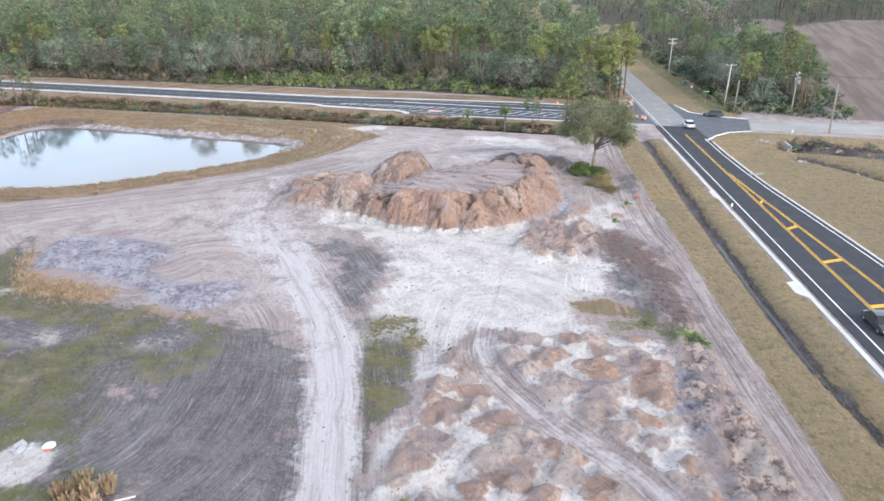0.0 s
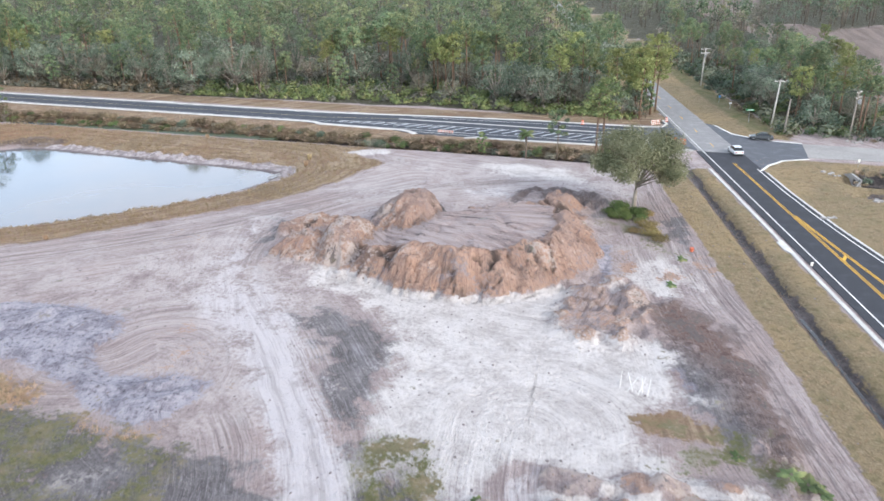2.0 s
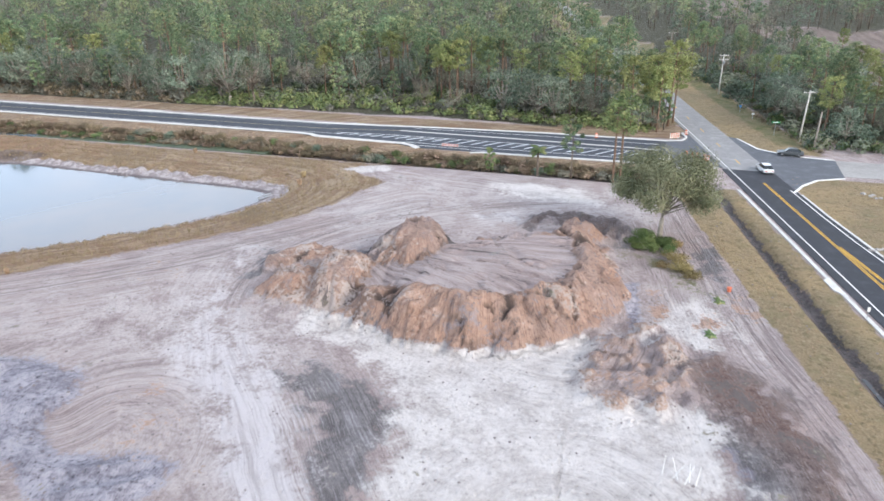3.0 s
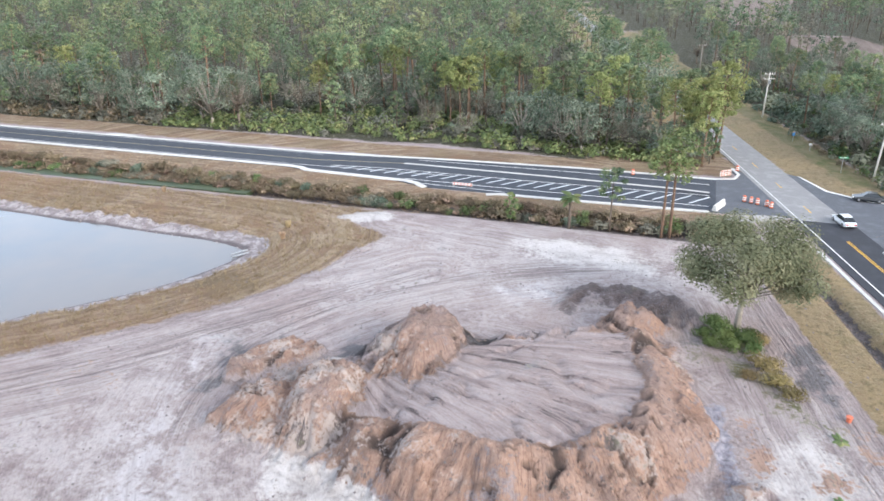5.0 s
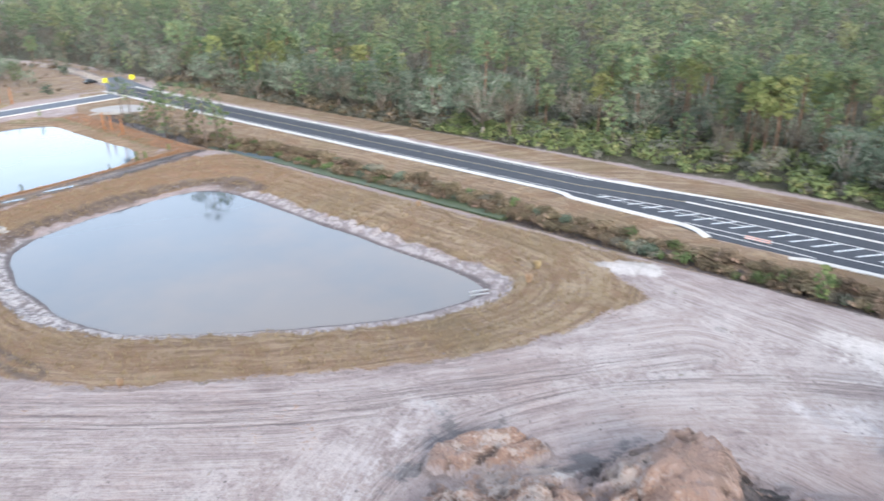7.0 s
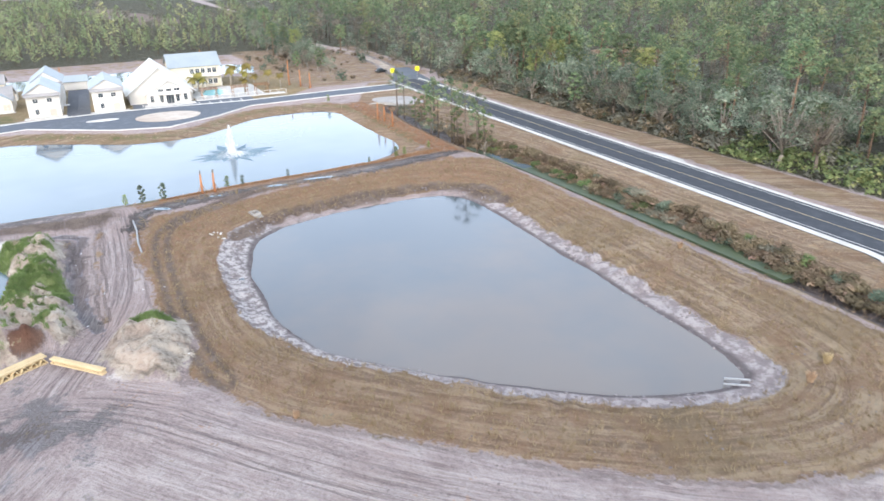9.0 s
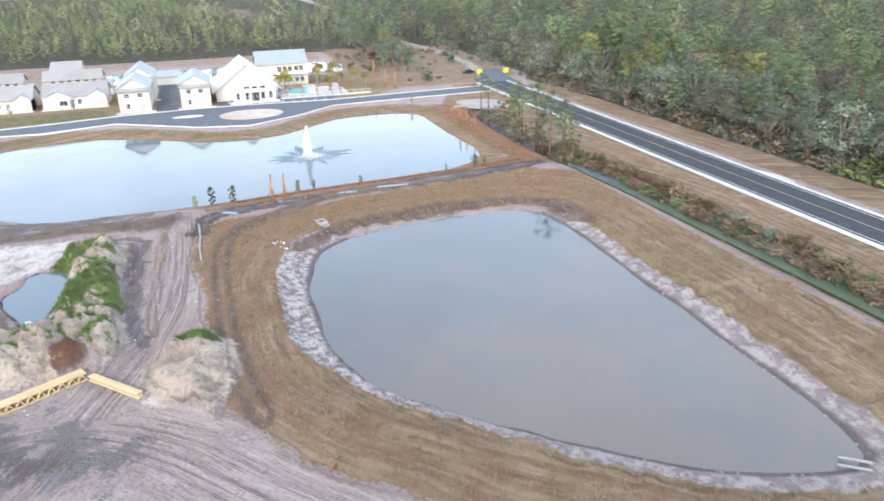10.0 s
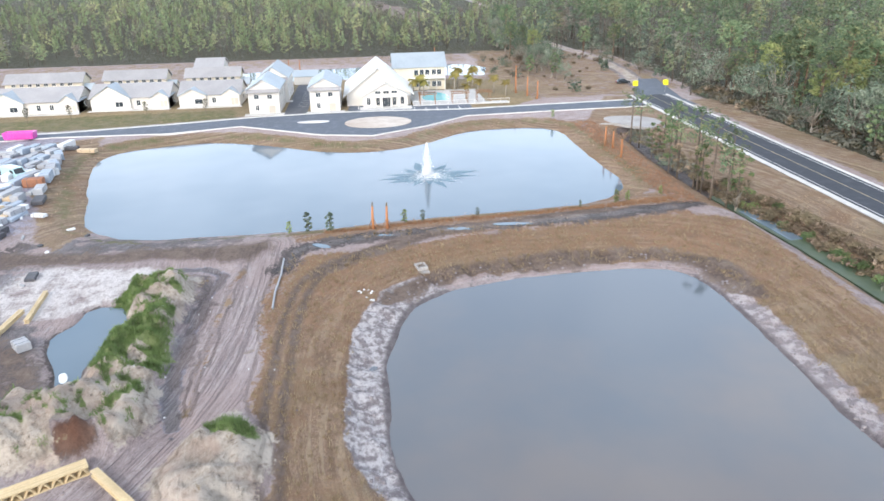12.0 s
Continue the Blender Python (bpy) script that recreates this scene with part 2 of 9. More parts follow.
    # straw-coloured mown grass
    straw = k.mix(k.span(k.noise(p, 5.0, 6, 0.72), 0.28, 0.72), (0.222, 0.150, 0.102), (0.50, 0.372, 0.266))
    straw = k.mix(k.span(streak2, 0.5, 0.8, 0, 0.4), straw, (0.225, 0.160, 0.12))
    straw = k.mix(k.span(streak, 0.52, 0.70, 0, 0.75), straw, (0.50, 0.395, 0.27))
    straw = k.mix(k.span(streak, 0.46, 0.28, 0, 0.7), straw, (0.19, 0.135, 0.092))
    straw = k.mix(k.span(k.noise(p, 1.1, 5, 0.7), 0.52, 0.66, 0, 0.6), straw, (0.22, 0.155, 0.10))
    straw = k.mix(k.span(mid, 0.5, 0.85, 0, 0.6), straw, (0.50, 0.40, 0.275))
    straw = k.mix(k.span(k.noise(p, 0.17, 5, 0.6), 0.48, 0.64, 0, 0.65), straw, (0.29, 0.18, 0.11))
    straw = k.mix(k.span(k.noise(p, 0.23, 5, 0.65, (1.0, 1.3, 1.0)), 0.54, 0.68, 0, 0.5), straw, (0.37, 0.285, 0.16))
    straw = k.mix(k.span(big, 0.5, 0.8, 0, 0.5), straw, (0.27, 0.205, 0.12))
    straw = k.mix(k.math("MULTIPLY", k.attr("rust"), k.span(blot, 0.3, 0.7, 0.25, 0.8)), straw, (0.36, 0.208, 0.125))
    straw = k.mix(k.math("MULTIPLY", k.attr("gold"), k.span(blot, 0.25, 0.65, 0.15, 0.85)), straw, (0.60, 0.44, 0.25))
    c = k.mix(edge("straw", tear, 0.9), c, straw)
    # slumped pond bank, wet along the water
    patchy = k.math("ADD", k.math("MULTIPLY", k.span(k.noise(p, 0.85, 6, 0.66), 0.34, 0.66), 0.75), k.math("MULTIPLY", streak, 0.25))
    bk = k.mix(k.span(patchy, 0.25, 0.80), (0.36, 0.315, 0.318), (0.59, 0.54, 0.54))
    cr = k.span(k.noise(p, 1.15, 6, 0.66), 0.40, 0.60)
    bk = k.mix(k.math("MULTIPLY", k.attr("crust"), 0.9), bk, k.mix(cr, (0.27, 0.24, 0.245), (0.72, 0.69, 0.69)))
    bk = k.mix(k.span(fine, 0.1, 0.4, 0.45, 0), bk, (0.24, 0.215, 0.22))
    bk = k.mix(k.span(k.attr("wet"), 0.35, 0.8, 0, 0.85), bk, (0.15, 0.13, 0.135))
    c = k.mix(edge("bank", tear, 0.55), c, bk)
    # dull olive verge grass
    grass = k.span(k.noise(p, 5.5, 6, 0.72), 0.28, 0.72, smooth=False)
    ol = k.mix(grass, (0.20, 0.153, 0.088), (0.49, 0.385, 0.24))
    ol = k.mix(k.span(mid, 0.45, 0.8, 0, 0.7), ol, (0.28, 0.24, 0.13))
    ol = k.mix(k.span(big, 0.4, 0.8, 0, 0.6), ol, (0.47, 0.345, 0.19))
    ol = k.mix(k.span(k.noise(p, 0.9, 5, 0.7), 0.50, 0.64, 0, 0.75), ol, (0.20, 0.165, 0.085))
    ol = k.mix(k.span(k.noise(p, 1.7, 4, 0.7, (1, 1, 1)), 0.55, 0.68, 0, 0.6), ol, (0.50, 0.41, 0.27))
    ol = k.mix(k.span(fine, 0.05, 0.4, 0.7, 0), ol, (0.12, 0.095, 0.05))
    c = k.mix(edge("verge", tear, 0.7), c, ol)
    # wet black muck, and painted shade in the hollows of the heap's clay face
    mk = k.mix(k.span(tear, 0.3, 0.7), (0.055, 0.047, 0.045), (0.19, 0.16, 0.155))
    c = k.mix(edge("muck_and_shade", tear_s, 1.1), c, mk)
    # churned brown mud along the way round the pond
    md = k.mix(k.span(tear, 0.25, 0.75), (0.125, 0.092, 0.075), (0.27, 0.21, 0.175))
    md = k.mix(k.attr("redearth"), md, k.mix(blot, (0.10, 0.045, 0.028), (0.22, 0.115, 0.078)))
    c = k.mix(edge("mud", tear_s, 0.7, 0.30, 0.70), c, md)
    # green weeds and turf, olive and straw by patches
    gr = k.mix(grass, (0.095, 0.102, 0.045), (0.27, 0.265, 0.12))
    gr = k.mix(k.span(mid, 0.45, 0.75, 0, 0.7), gr, (0.30, 0.255, 0.165))
    gr = k.mix(k.span(big, 0.5, 0.75, 0, 0.65), gr, (0.145, 0.165, 0.06))
    c = k.mix(k.math("MULTIPLY", edge("green", tear, 1.2, 0.32, 0.70), k.math("MULTIPLY", k.span(fine, 0.1, 0.5, 0.45, 1.0), k.span(k.noise(p, 0.42, 6, 0.68), 0.36, 0.56, 0.30, 1.0))), c, gr)
    # tan sandy spoil
    tn = k.mix(k.span(blot, 0.22, 0.74), (0.36, 0.30, 0.245), (0.70, 0.625, 0.53))
    tn = k.mix(k.span(fine, 0.10, 0.36, 0.6, 0), tn, (0.19, 0.145, 0.115))
    tn = k.mix(k.span(k.noise(p, 0.22, 4, 0.6), 0.48, 0.62, 0, 0.6), tn, (0.56, 0.43, 0.35))
    c = k.mix(edge("tan", tear, 0.8), c, tn)
    # the smooth pale haul track
    tk = k.mix(k.span(lines, 0.2, 0.6), (0.55, 0.51, 0.515), (0.76, 0.72, 0.73))
    tk = k.mix(k.span(mid, 0.15, 0.4, 0.5, 0), tk, (0.50, 0.455, 0.455))
    c = k.mix(edge("track", tear_s, 0.85, 0.26, 0.74), c, tk)
    # fresh bright weeds on the heaps
    fr = k.mix(grass, (0.13, 0.185, 0.065), (0.36, 0.42, 0.19))
    c = k.mix(edge("fresh", tear, 0.9), c, fr)
    # ploughed field
    fd = k.mix(k.span(k.noise(p, 1.0, 4, 0.6, (0.30, 0.02, 1)), 0.35, 0.65), (0.20, 0.155, 0.135), (0.30, 0.24, 0.205))
    c = k.mix(edge("field", tear, 0.4), c, fd)
    c = k.mix(k.span(fine, 0.0, 0.35, 0.35, 0.0), c, (0.12, 0.10, 0.095))
    c = k.mix(1.0, c, (0.772, 0.762, 0.768), "MULTIPLY")
    h = k.math("ADD", k.math("MULTIPLY", k.math("SUBTRACT", fine, rut), 0.62), k.math("ADD", k.math("MULTIPLY", lines, k.math("MULTIPLY", on_way, 0.8)), k.math("MULTIPLY", mid, 0.5)))
    k.bump(h, 0.9, 0.42)
    wet = k.attr("muck_and_shade")
    return k.done(c, k.span(wet, 0.5, 1.0, 0.95, 0.42), 0, 0.3)


M_GROUND = ground_material()


def asphalt(name, a, b):
    k = Nodes(name)
    p = k.place()
    grain = k.noise(p, 18, 4, 0.7)
    worn = k.noise(p, 0.5, 5, 0.6)
    c = k.mix(k.span(grain, 0.3, 0.7), a, b)
    c = k.mix(k.span(worn, 0.45, 0.75, 0, 0.45), c, tuple(1.5 * x for x in b))
    k.bump(grain, 0.3, 0.01)
    return k.done(c, 0.88, 0, 0.35)


M_ASPHALT = asphalt("new_asphalt", (0.028, 0.030, 0.037), (0.050, 0.053, 0.063))
M_ASPHALT_SIDE = asphalt("settled_asphalt", (0.038, 0.043, 0.054), (0.070, 0.078, 0.094))
M_ASPHALT_OLD = asphalt("worn_asphalt", (0.18, 0.178, 0.182), (0.30, 0.295, 0.295))
M_ASPHALT_MID = asphalt("grey_asphalt", (0.075, 0.08, 0.092), (0.13, 0.137, 0.155))
M_STREET = asphalt("blue_grey_asphalt", (0.085, 0.098, 0.125), (0.145, 0.165, 0.195))
M_CONCRETE = plain("pale_concrete", (0.66, 0.65, 0.63), (0.50, 0.485, 0.46), 0.85, 0, 1.2)
M_CONCRETE_ROAD = plain("dusty_concrete", (0.40, 0.385, 0.37), (0.29, 0.275, 0.265), 0.9, 0, 0.6)
M_WHITE_LINE = plain("white_road_paint", (0.82, 0.82, 0.80), (0.66, 0.66, 0.65), 0.7, 0, 2)
M_HATCH = plain("pale_road_paint", (0.80, 0.84, 0.87), (0.68, 0.72, 0.76), 0.75, 0, 2)
M_FADED_LINE = plain("faded_road_paint", (0.56, 0.46, 0.27), (0.40, 0.33, 0.21), 0.75, 0, 2)
M_YELLOW_LINE = plain("yellow_road_paint", (0.75, 0.42, 0.03), (0.58, 0.33, 0.04), 0.7, 0, 2)


def water(name, deep, shallow, scale, bump, shine=0.5):
    k = Nodes(name)
    p = k.place()
    w = k.noise(p, scale, 3, 0.55, (1, 1.6, 1))
    big = k.noise(p, 0.03, 3, 0.5)
    k.bump(w, bump, 0.02)
    return k.done(k.mix(k.span(big, 0.35, 0.65), deep, shallow), 0.06, 0, shine)


def silty_water():
    k = Nodes("silty_pond_water")
    p = k.place()
    sep = k.t.nodes.new("ShaderNodeSeparateXYZ")
    k.put(p, sep.inputs[0])
    # bluish west to brown east: the sky reflection's gradient painted into the silt colour
    sky_tint = k.math("ADD", k.span(sep.outputs["X"], -150, -80, 0.0, 0.75, False), k.math("MULTIPLY", k.math("SUBTRACT", k.noise(p, 0.045, 4, 0.55), 0.5), 1.3))
    k.bump(k.noise(p, 1.3, 3, 0.55, (1, 1.6, 1)), 0.10, 0.02)
    return k.done(k.mix(k.span(sky_tint, 0.05, 0.8), (0.088, 0.104, 0.124), (0.150, 0.128, 0.116)), 0.06, 0, 0.95)


M_POND = silty_water()
M_POND_BLUE = water("clear_pond_water", (0.10, 0.145, 0.185), (0.14, 0.185, 0.225), 1.3, 0.12)
M_PUDDLE = water("ditch_water", (0.10, 0.15, 0.195), (0.14, 0.185, 0.225), 2.0, 0.05)
M_DITCH = water("dark_ditch_water", (0.035, 0.037, 0.04), (0.06, 0.06, 0.064), 3.0, 0.6, 0.25)
M_ALGAE = plain("green_duckweed_water", (0.040, 0.066, 0.036), (0.085, 0.11, 0.06), 0.5, 0, 1.5)

M_PINE = foliage("pine_needles", (0.084, 0.134, 0.079), (0.228, 0.302, 0.165), (0.304, 0.335, 0.171), 0.26)
M_PINE_GOLD = foliage("golden_pine_needles", (0.162, 0.203, 0.077), (0.294, 0.335, 0.138), (0.342, 0.350, 0.154), 0.3)
M_OAK = foliage("oak_leaves", (0.090, 0.127, 0.095), (0.237, 0.294, 0.215), (0.304, 0.340, 0.264), 0.26)
M_GREY = foliage("grey_twigs", (0.14, 0.14, 0.105), (0.33, 0.315, 0.25), None, 0.25)
M_SCRUB = foliage("palmetto_leaves", (0.081, 0.127, 0.055), (0.223, 0.294, 0.127), (0.294, 0.315, 0.143), 0.32)
M_SHRUB = foliage("ditch_shrub_leaves", (0.13, 0.105, 0.07), (0.33, 0.27, 0.175), (0.44, 0.33, 0.25), 0.3)
M_REED = foliage("dry_reeds", (0.30, 0.22, 0.13), (0.62, 0.50, 0.33))
M_GREENWEED = foliage("green_weeds", (0.17, 0.24, 0.085), (0.38, 0.47, 0.19), None, 0.45)
M_STRAWWEED = foliage("straw_grass", (0.27, 0.20, 0.12), (0.50, 0.395, 0.26), None, 0.3)
M_BARK = plain("bark", (0.19, 0.15, 0.12), (0.09, 0.07, 0.055), 0.95, 0, 2.0, (1, 1, 0.25), 0.6, 0.03)
M_BARK_WARM = plain("pine_bark", (0.27, 0.17, 0.115), (0.13, 0.085, 0.06), 0.95, 0, 2.0, (1, 1, 0.25), 0.6, 0.03)
M_BARK_PALE = plain("pale_bark", (0.38, 0.34, 0.29), (0.22, 0.19, 0.16), 0.95, 0, 2.0, (1, 1, 0.25), 0.5, 0.03)


# ---- the lie of the land ----
def value_noise(x, y, seed=0):
    """Smooth lattice noise, 0 to 1."""
    xi, yi = np.floor(x).astype(np.int64), np.floor(y).astype(np.int64)
    fx, fy = x - xi, y - yi
    fx, fy = fx * fx * (3 - 2 * fx), fy * fy * (3 - 2 * fy)

    def lattice(i, j):
        n = (i * 374761393 + j * 668265263 + seed * 974711) & 0x7FFFFFFF
        n = ((n ^ (n >> 13)) * 1274126177) & 0x7FFFFFFF
        return ((n ^ (n >> 16)) & 0xFFFF) / 65535.0

    a, b = lattice(xi, yi), lattice(xi + 1, yi)
    c, d = lattice(xi, yi + 1), lattice(xi + 1, yi + 1)
    return (a + (b - a) * fx) * (1 - fy) + (c + (d - c) * fx) * fy


def fbm(x, y, size, octaves=4, seed=0):
    total, weight, amp = 0, 0, 1.0
    for o in range(octaves):
        total = total + amp * value_noise(x / size * 2 ** o + 17.3 * o, y / size * 2 ** o - 9.1 * o, seed + o)
        weight += amp
        amp *= 0.5
    return total / weight


def smooth(v, lo, hi):
    f = np.clip((v - lo) / (hi - lo), 0, 1)
    return f * f * (3 - 2 * f)


def outline(poly, x, y, closed=True):
    """Distance to an outline (negative inside), and the length along it of the nearest point."""
    best = np.full(x.shape, 1e18)
    arc = np.zeros(x.shape)
    side = np.zeros(x.shape)
    inside = np.zeros(x.shape, bool)
    run = 0.0
    n = len(poly)
    for i in range(n if closed else n - 1):
        (ax, ay), (bx, by) = poly[i], poly[(i + 1) % n]
        dx, dy = bx - ax, by - ay
        long2 = dx * dx + dy * dy
        f = np.clip(((x - ax) * dx + (y - ay) * dy) / long2, 0, 1)
        d2 = (x - ax - f * dx) ** 2 + (y - ay - f * dy) ** 2
        near = d2 < best
        best = np.where(near, d2, best)
        arc = np.where(near, run + f * math.sqrt(long2), arc)
        side = np.where(near, np.sign((x - ax) * dy - (y - ay) * dx), side)
        run += math.sqrt(long2)
        if closed and by != ay:
            inside ^= ((ay > y) != (by > y)) & (x < (bx - ax) * (y - ay) / (by - ay) + ax)
    d = np.sqrt(best)
    return (np.where(inside, -d, d) if closed else d * side), arc


def rounded(poly, passes=2):
    """Corners cut, so that outlines run as earth does."""
    for _ in range(passes):
        pts = []
        for i, (ax, ay) in enumerate(poly):
            bx, by = poly[(i + 1) % len(poly)]
            pts += [(0.75 * ax + 0.25 * bx, 0.75 * ay + 0.25 * by), (0.25 * ax + 0.75 * bx, 0.25 * ay + 0.75 * by)]
        poly = pts
    return poly


def eased_line(line, passes=2):
    """An open line with its corners cut."""
    for _ in range(passes):
        pts = [line[0]]
        for (ax, ay), (bx, by) in zip(line, line[1:]):
            pts += [(0.75 * ax + 0.25 * bx, 0.75 * ay + 0.25 * by), (0.25 * ax + 0.75 * bx, 0.25 * ay + 0.75 * by)]
        line = pts + [line[-1]]
    return line


POND_EAST = [(-134, 93), (-144, 97.6), (-148, 113), (-148, 130), (-142, 133.5), (-122, 133), (-97, 132.5), (-80, 132), (-77.5, 129), (-81, 119), (-87, 111), (-95, 103), (-103, 95.6), (-110, 92.5), (-121, 92)]
POND_WEST = [(-168, 48), (-190, 41), (-212, 34), (-225, 34), (-231, 45), (-232, 58), (-224, 72), (-216, 84), (-218, 100), (-229, 110), (-234, 118), (-234, 137), (-210, 136.5), (-175, 138), (-172, 104), (-168, 77)]
POND_BACK = [(-318, 40), (-345, 40), (-349, 90), (-350, 128), (-338, 136), (-316, 132), (-322, 118), (-318, 90)]
DRY_GRASS = [(-121, 79.6), (-138, 79.4), (-154, 82), (-159.5, 109), (-163, 138), (-159, 147), (-113, 146.5), (-83, 147.5), (-65, 148), (-71, 143), (-60, 138), (-65, 120), (-73, 107), (-84, 96), (-92.3, 86.4), (-102, 81), (-112, 80)]
PILE_TOE = [(-58, 93), (-54, 89), (-48, 88.5), (-43, 88.5), (-38, 87.5), (-32, 86), (-24, 88.5), (-18.5, 94), (-15, 102), (-17.5, 111), (-20, 120), (-24, 124), (-29, 119), (-35, 116), (-40, 114.5), (-46, 113), (-50, 108), (-57, 103), (-60, 98)]
SIDE_PILE = [(-20, 84), (-15, 81), (-10, 82), (-8, 86), (-8.6, 92), (-10, 97), (-13, 100), (-18, 96), (-20, 90)]
CLAY_FIELD = [(-20.5, 54), (-20.1, 58), (-15.4, 62), (-10.9, 62.4), (-6.8, 64.6), (0.7, 66.2), (2.2, 62), (2.6, 54), (5, 47), (8, 36), (10, 24), (-16, 24), (-18.5, 36), (-18.6, 46)]
SAND_WHITE = [(-27.5, 56), (-29.5, 62), (-30.5, 70), (-32, 77), (-46, 90), (-44, 92), (-36, 89), (-20, 92), (-17, 84), (-8, 84), (-5.6, 76), (-9, 72), (-9.5, 68), (-6, 66.5), (-6, 64), (-15, 61.5), (-21, 57.6), (-24, 57)]
TRACK_LINE = [(4, -30), (-8, 0), (-15.5, 22), (-21.3, 35.2), (-23.5, 40.3), (-26.7, 47.5), (-29.3, 52.6), (-33.8, 59.5), (-40, 67), (-48, 75.5), (-56, 83), (-62, 92), (-66, 104)]
STAIN = [(-44.9, 43.8), (-39.8, 44.4), (-33.9, 37.2), (-32.5, 32), (-36.7, 31.4), (-42.0, 37.7)]
WHITE_LUMP = [(-48.6, 31), (-48, 33.6), (-46.6, 34.6), (-44, 34.4), (-42.6, 31.8), (-44, 30), (-46.5, 29.8)]
MUCK_GREY = [(-39.3, 43.7), (-42.5, 53.4), (-38, 57.6), (-33, 53.4), (-29.4, 46.8), (-28, 42), (-26, 38), (-23.5, 32), (-22.5, 27), (-31, 27), (-33, 34), (-35.5, 39)]
BLUE_GREY = [(-75.4, 60.2), (-79, 65.8), (-80.5, 70), (-76, 73), (-69.9, 73.4), (-63.5, 73), (-61.4, 69.5), (-60.4, 65.5), (-56, 63.2), (-50.5, 65.4), (-46.4, 65.2), (-46.4, 61.5), (-47, 58.2), (-49.5, 57.2), (-53, 58), (-59.4, 60.6), (-66, 62.2), (-72, 62)]
WEED_WEST = [(-42, 20), (-75, 30), (-84, 60), (-84, 70), (-76, 61), (-61, 57), (-49, 56), (-42.5, 56.5), (-40, 50), (-40.5, 44), (-50, 46.5), (-42.5, 36), (-34, 29)]
WEED_STRIP = [(-27, 53.4), (-30.4, 61.5), (-26.5, 62.8), (-23, 62.8), (-21.8, 58.2), (-20.5, 50.5), (-20.3, 46.3), (-20.8, 43), (-19.3, 38), (-16.8, 30), (-18.4, 30), (-20, 36), (-22.6, 43.8)]
DARK_STREAK = [(-36.7, 69), (-39, 74), (-46, 79), (-41, 80.5), (-36, 79), (-31.5, 76.5), (-30.3, 69.5), (-30, 62.5), (-28.5, 57.4), (-31, 60), (-33, 64)]
DARK_EAST = [(-10.6, 92), (-6.5, 96), (-2, 91), (1.5, 82), (3.2, 72), (4, 67), (0.4, 68), (-2.4, 70.5), (-6, 75), (-8.4, 83)]
RUST_EAST = [(0.4, 70), (3.4, 70), (6.9, 60), (10.4, 49.5), (13, 40), (17, 26), (9, 26), (6, 42), (4.6, 50), (2.2, 54), (1.6, 62)]
SOUTH_HEAP = [(-115, 75), (-119, 78), (-115, 82), (-106, 82), (-101.5, 79.5), (-103, 76.2), (-109, 73.6)]
WEST_HEAP = [(-113.4, 57.5), (-118, 57), (-123.4, 57.6), (-123.0, 60.8), (-122.6, 63.2), (-126.8, 62.9), (-131.2, 63.0), (-133.6, 64.3), (-137.9, 64.0), (-141.5, 61.6), (-146, 60.6), (-149.2, 63.4), (-149.0, 69), (-141, 69.4), (-133, 70.4), (-124.2, 70.6), (-115.3, 72), (-112.6, 69), (-112, 62)]
BROWN_MOUND = [(-113.0, 65.4), (-114.6, 65.2), (-115.2, 67.8), (-113.8, 69.0), (-112.6, 67.8)]
WET_FLAT = [(-149.5, 69.4), (-145.7, 72.1), (-132.9, 72.2), (-124.0, 72.6), (-120.3, 72.1), (-122.3, 70.5), (-128.4, 70.2), (-135.7, 69.9), (-142.9, 69.3)]
PUDDLE_WEST = [(-142.3, 58.0), (-142, 62.4), (-139.9, 62.9), (-136.8, 62.6), (-134.8, 63.7), (-133.6, 63.0), (-129.2, 61.8), (-125.9, 62.4), (-123.4, 61.6), (-129.6, 58.6), (-134.5, 56.3), (-136.5, 56.9), (-138.1, 58.1)]
SAND_WEST = [(-152, 45), (-156, 50), (-154, 61), (-149, 64), (-144, 60), (-140, 56), (-138, 50), (-145, 45)]
FIELD = [(36, 178), (30, 205), (34, 240), (32, 290), (18, 345), (12, 405), (22, 424), (48, 404), (95, 412), (420, 560), (900, 500), (900, 178)]
FAR_FIELD = [(-6, 470), (14, 474), (24, 520), (30, 600), (52, 760), (10, 800), (-34, 720), (-20, 560)]

CLEARING = [(-292, 262), (-292, 290), (-266, 287), (-238, 260), (-226, 236), (-242, 230), (-260, 244)]
MAIN_SLOPE = -0.2676


def main_x(y, offset=0.0):
    """The main road's west edge line, and lines at an offset east of it."""
    return 20.0 + MAIN_SLOPE * (y - 71.0) + offset


def axis(*spans):
    return np.unique(np.round(np.concatenate(spans), 3))


GX = axis(-np.geomspace(3500, 386, 20), np.arange(-384, -298, 2.4), np.arange(-298, -172, 1.4), np.arange(-172, -150, 0.72), np.arange(-150, -100, 0.46), np.arange(-100, -62, 0.72), np.arange(-62, -8, 0.29), np.arange(-8, 14, 0.37), np.arange(14, 60, 0.9), np.geomspace(60, 3500, 22))
GY = axis(-np.geomspace(3500, 20, 26), np.arange(-19, 27, 1.8), np.arange(27, 80, 0.37), np.arange(80, 126, 0.29), np.arange(126, 166, 0.75), np.arange(166, 200, 1.4), np.arange(200, 330, 2.5), np.geomspace(330, 3500, 24))
X, Y = np.meshgrid(GX, GY)
wander = (fbm(X, Y, 9, 4, 3) - 0.5) * 5.0
wander_y = (fbm(X, Y, 9, 4, 41) - 0.5) * 5.0
XW, YW = X + 0.5 * wander, Y + 0.5 * wander_y

Z = (fbm(X, Y, 14, 4, 5) - 0.5) * 0.35 + (fbm(X, Y, 2.2, 3, 9) - 0.5) * 0.16

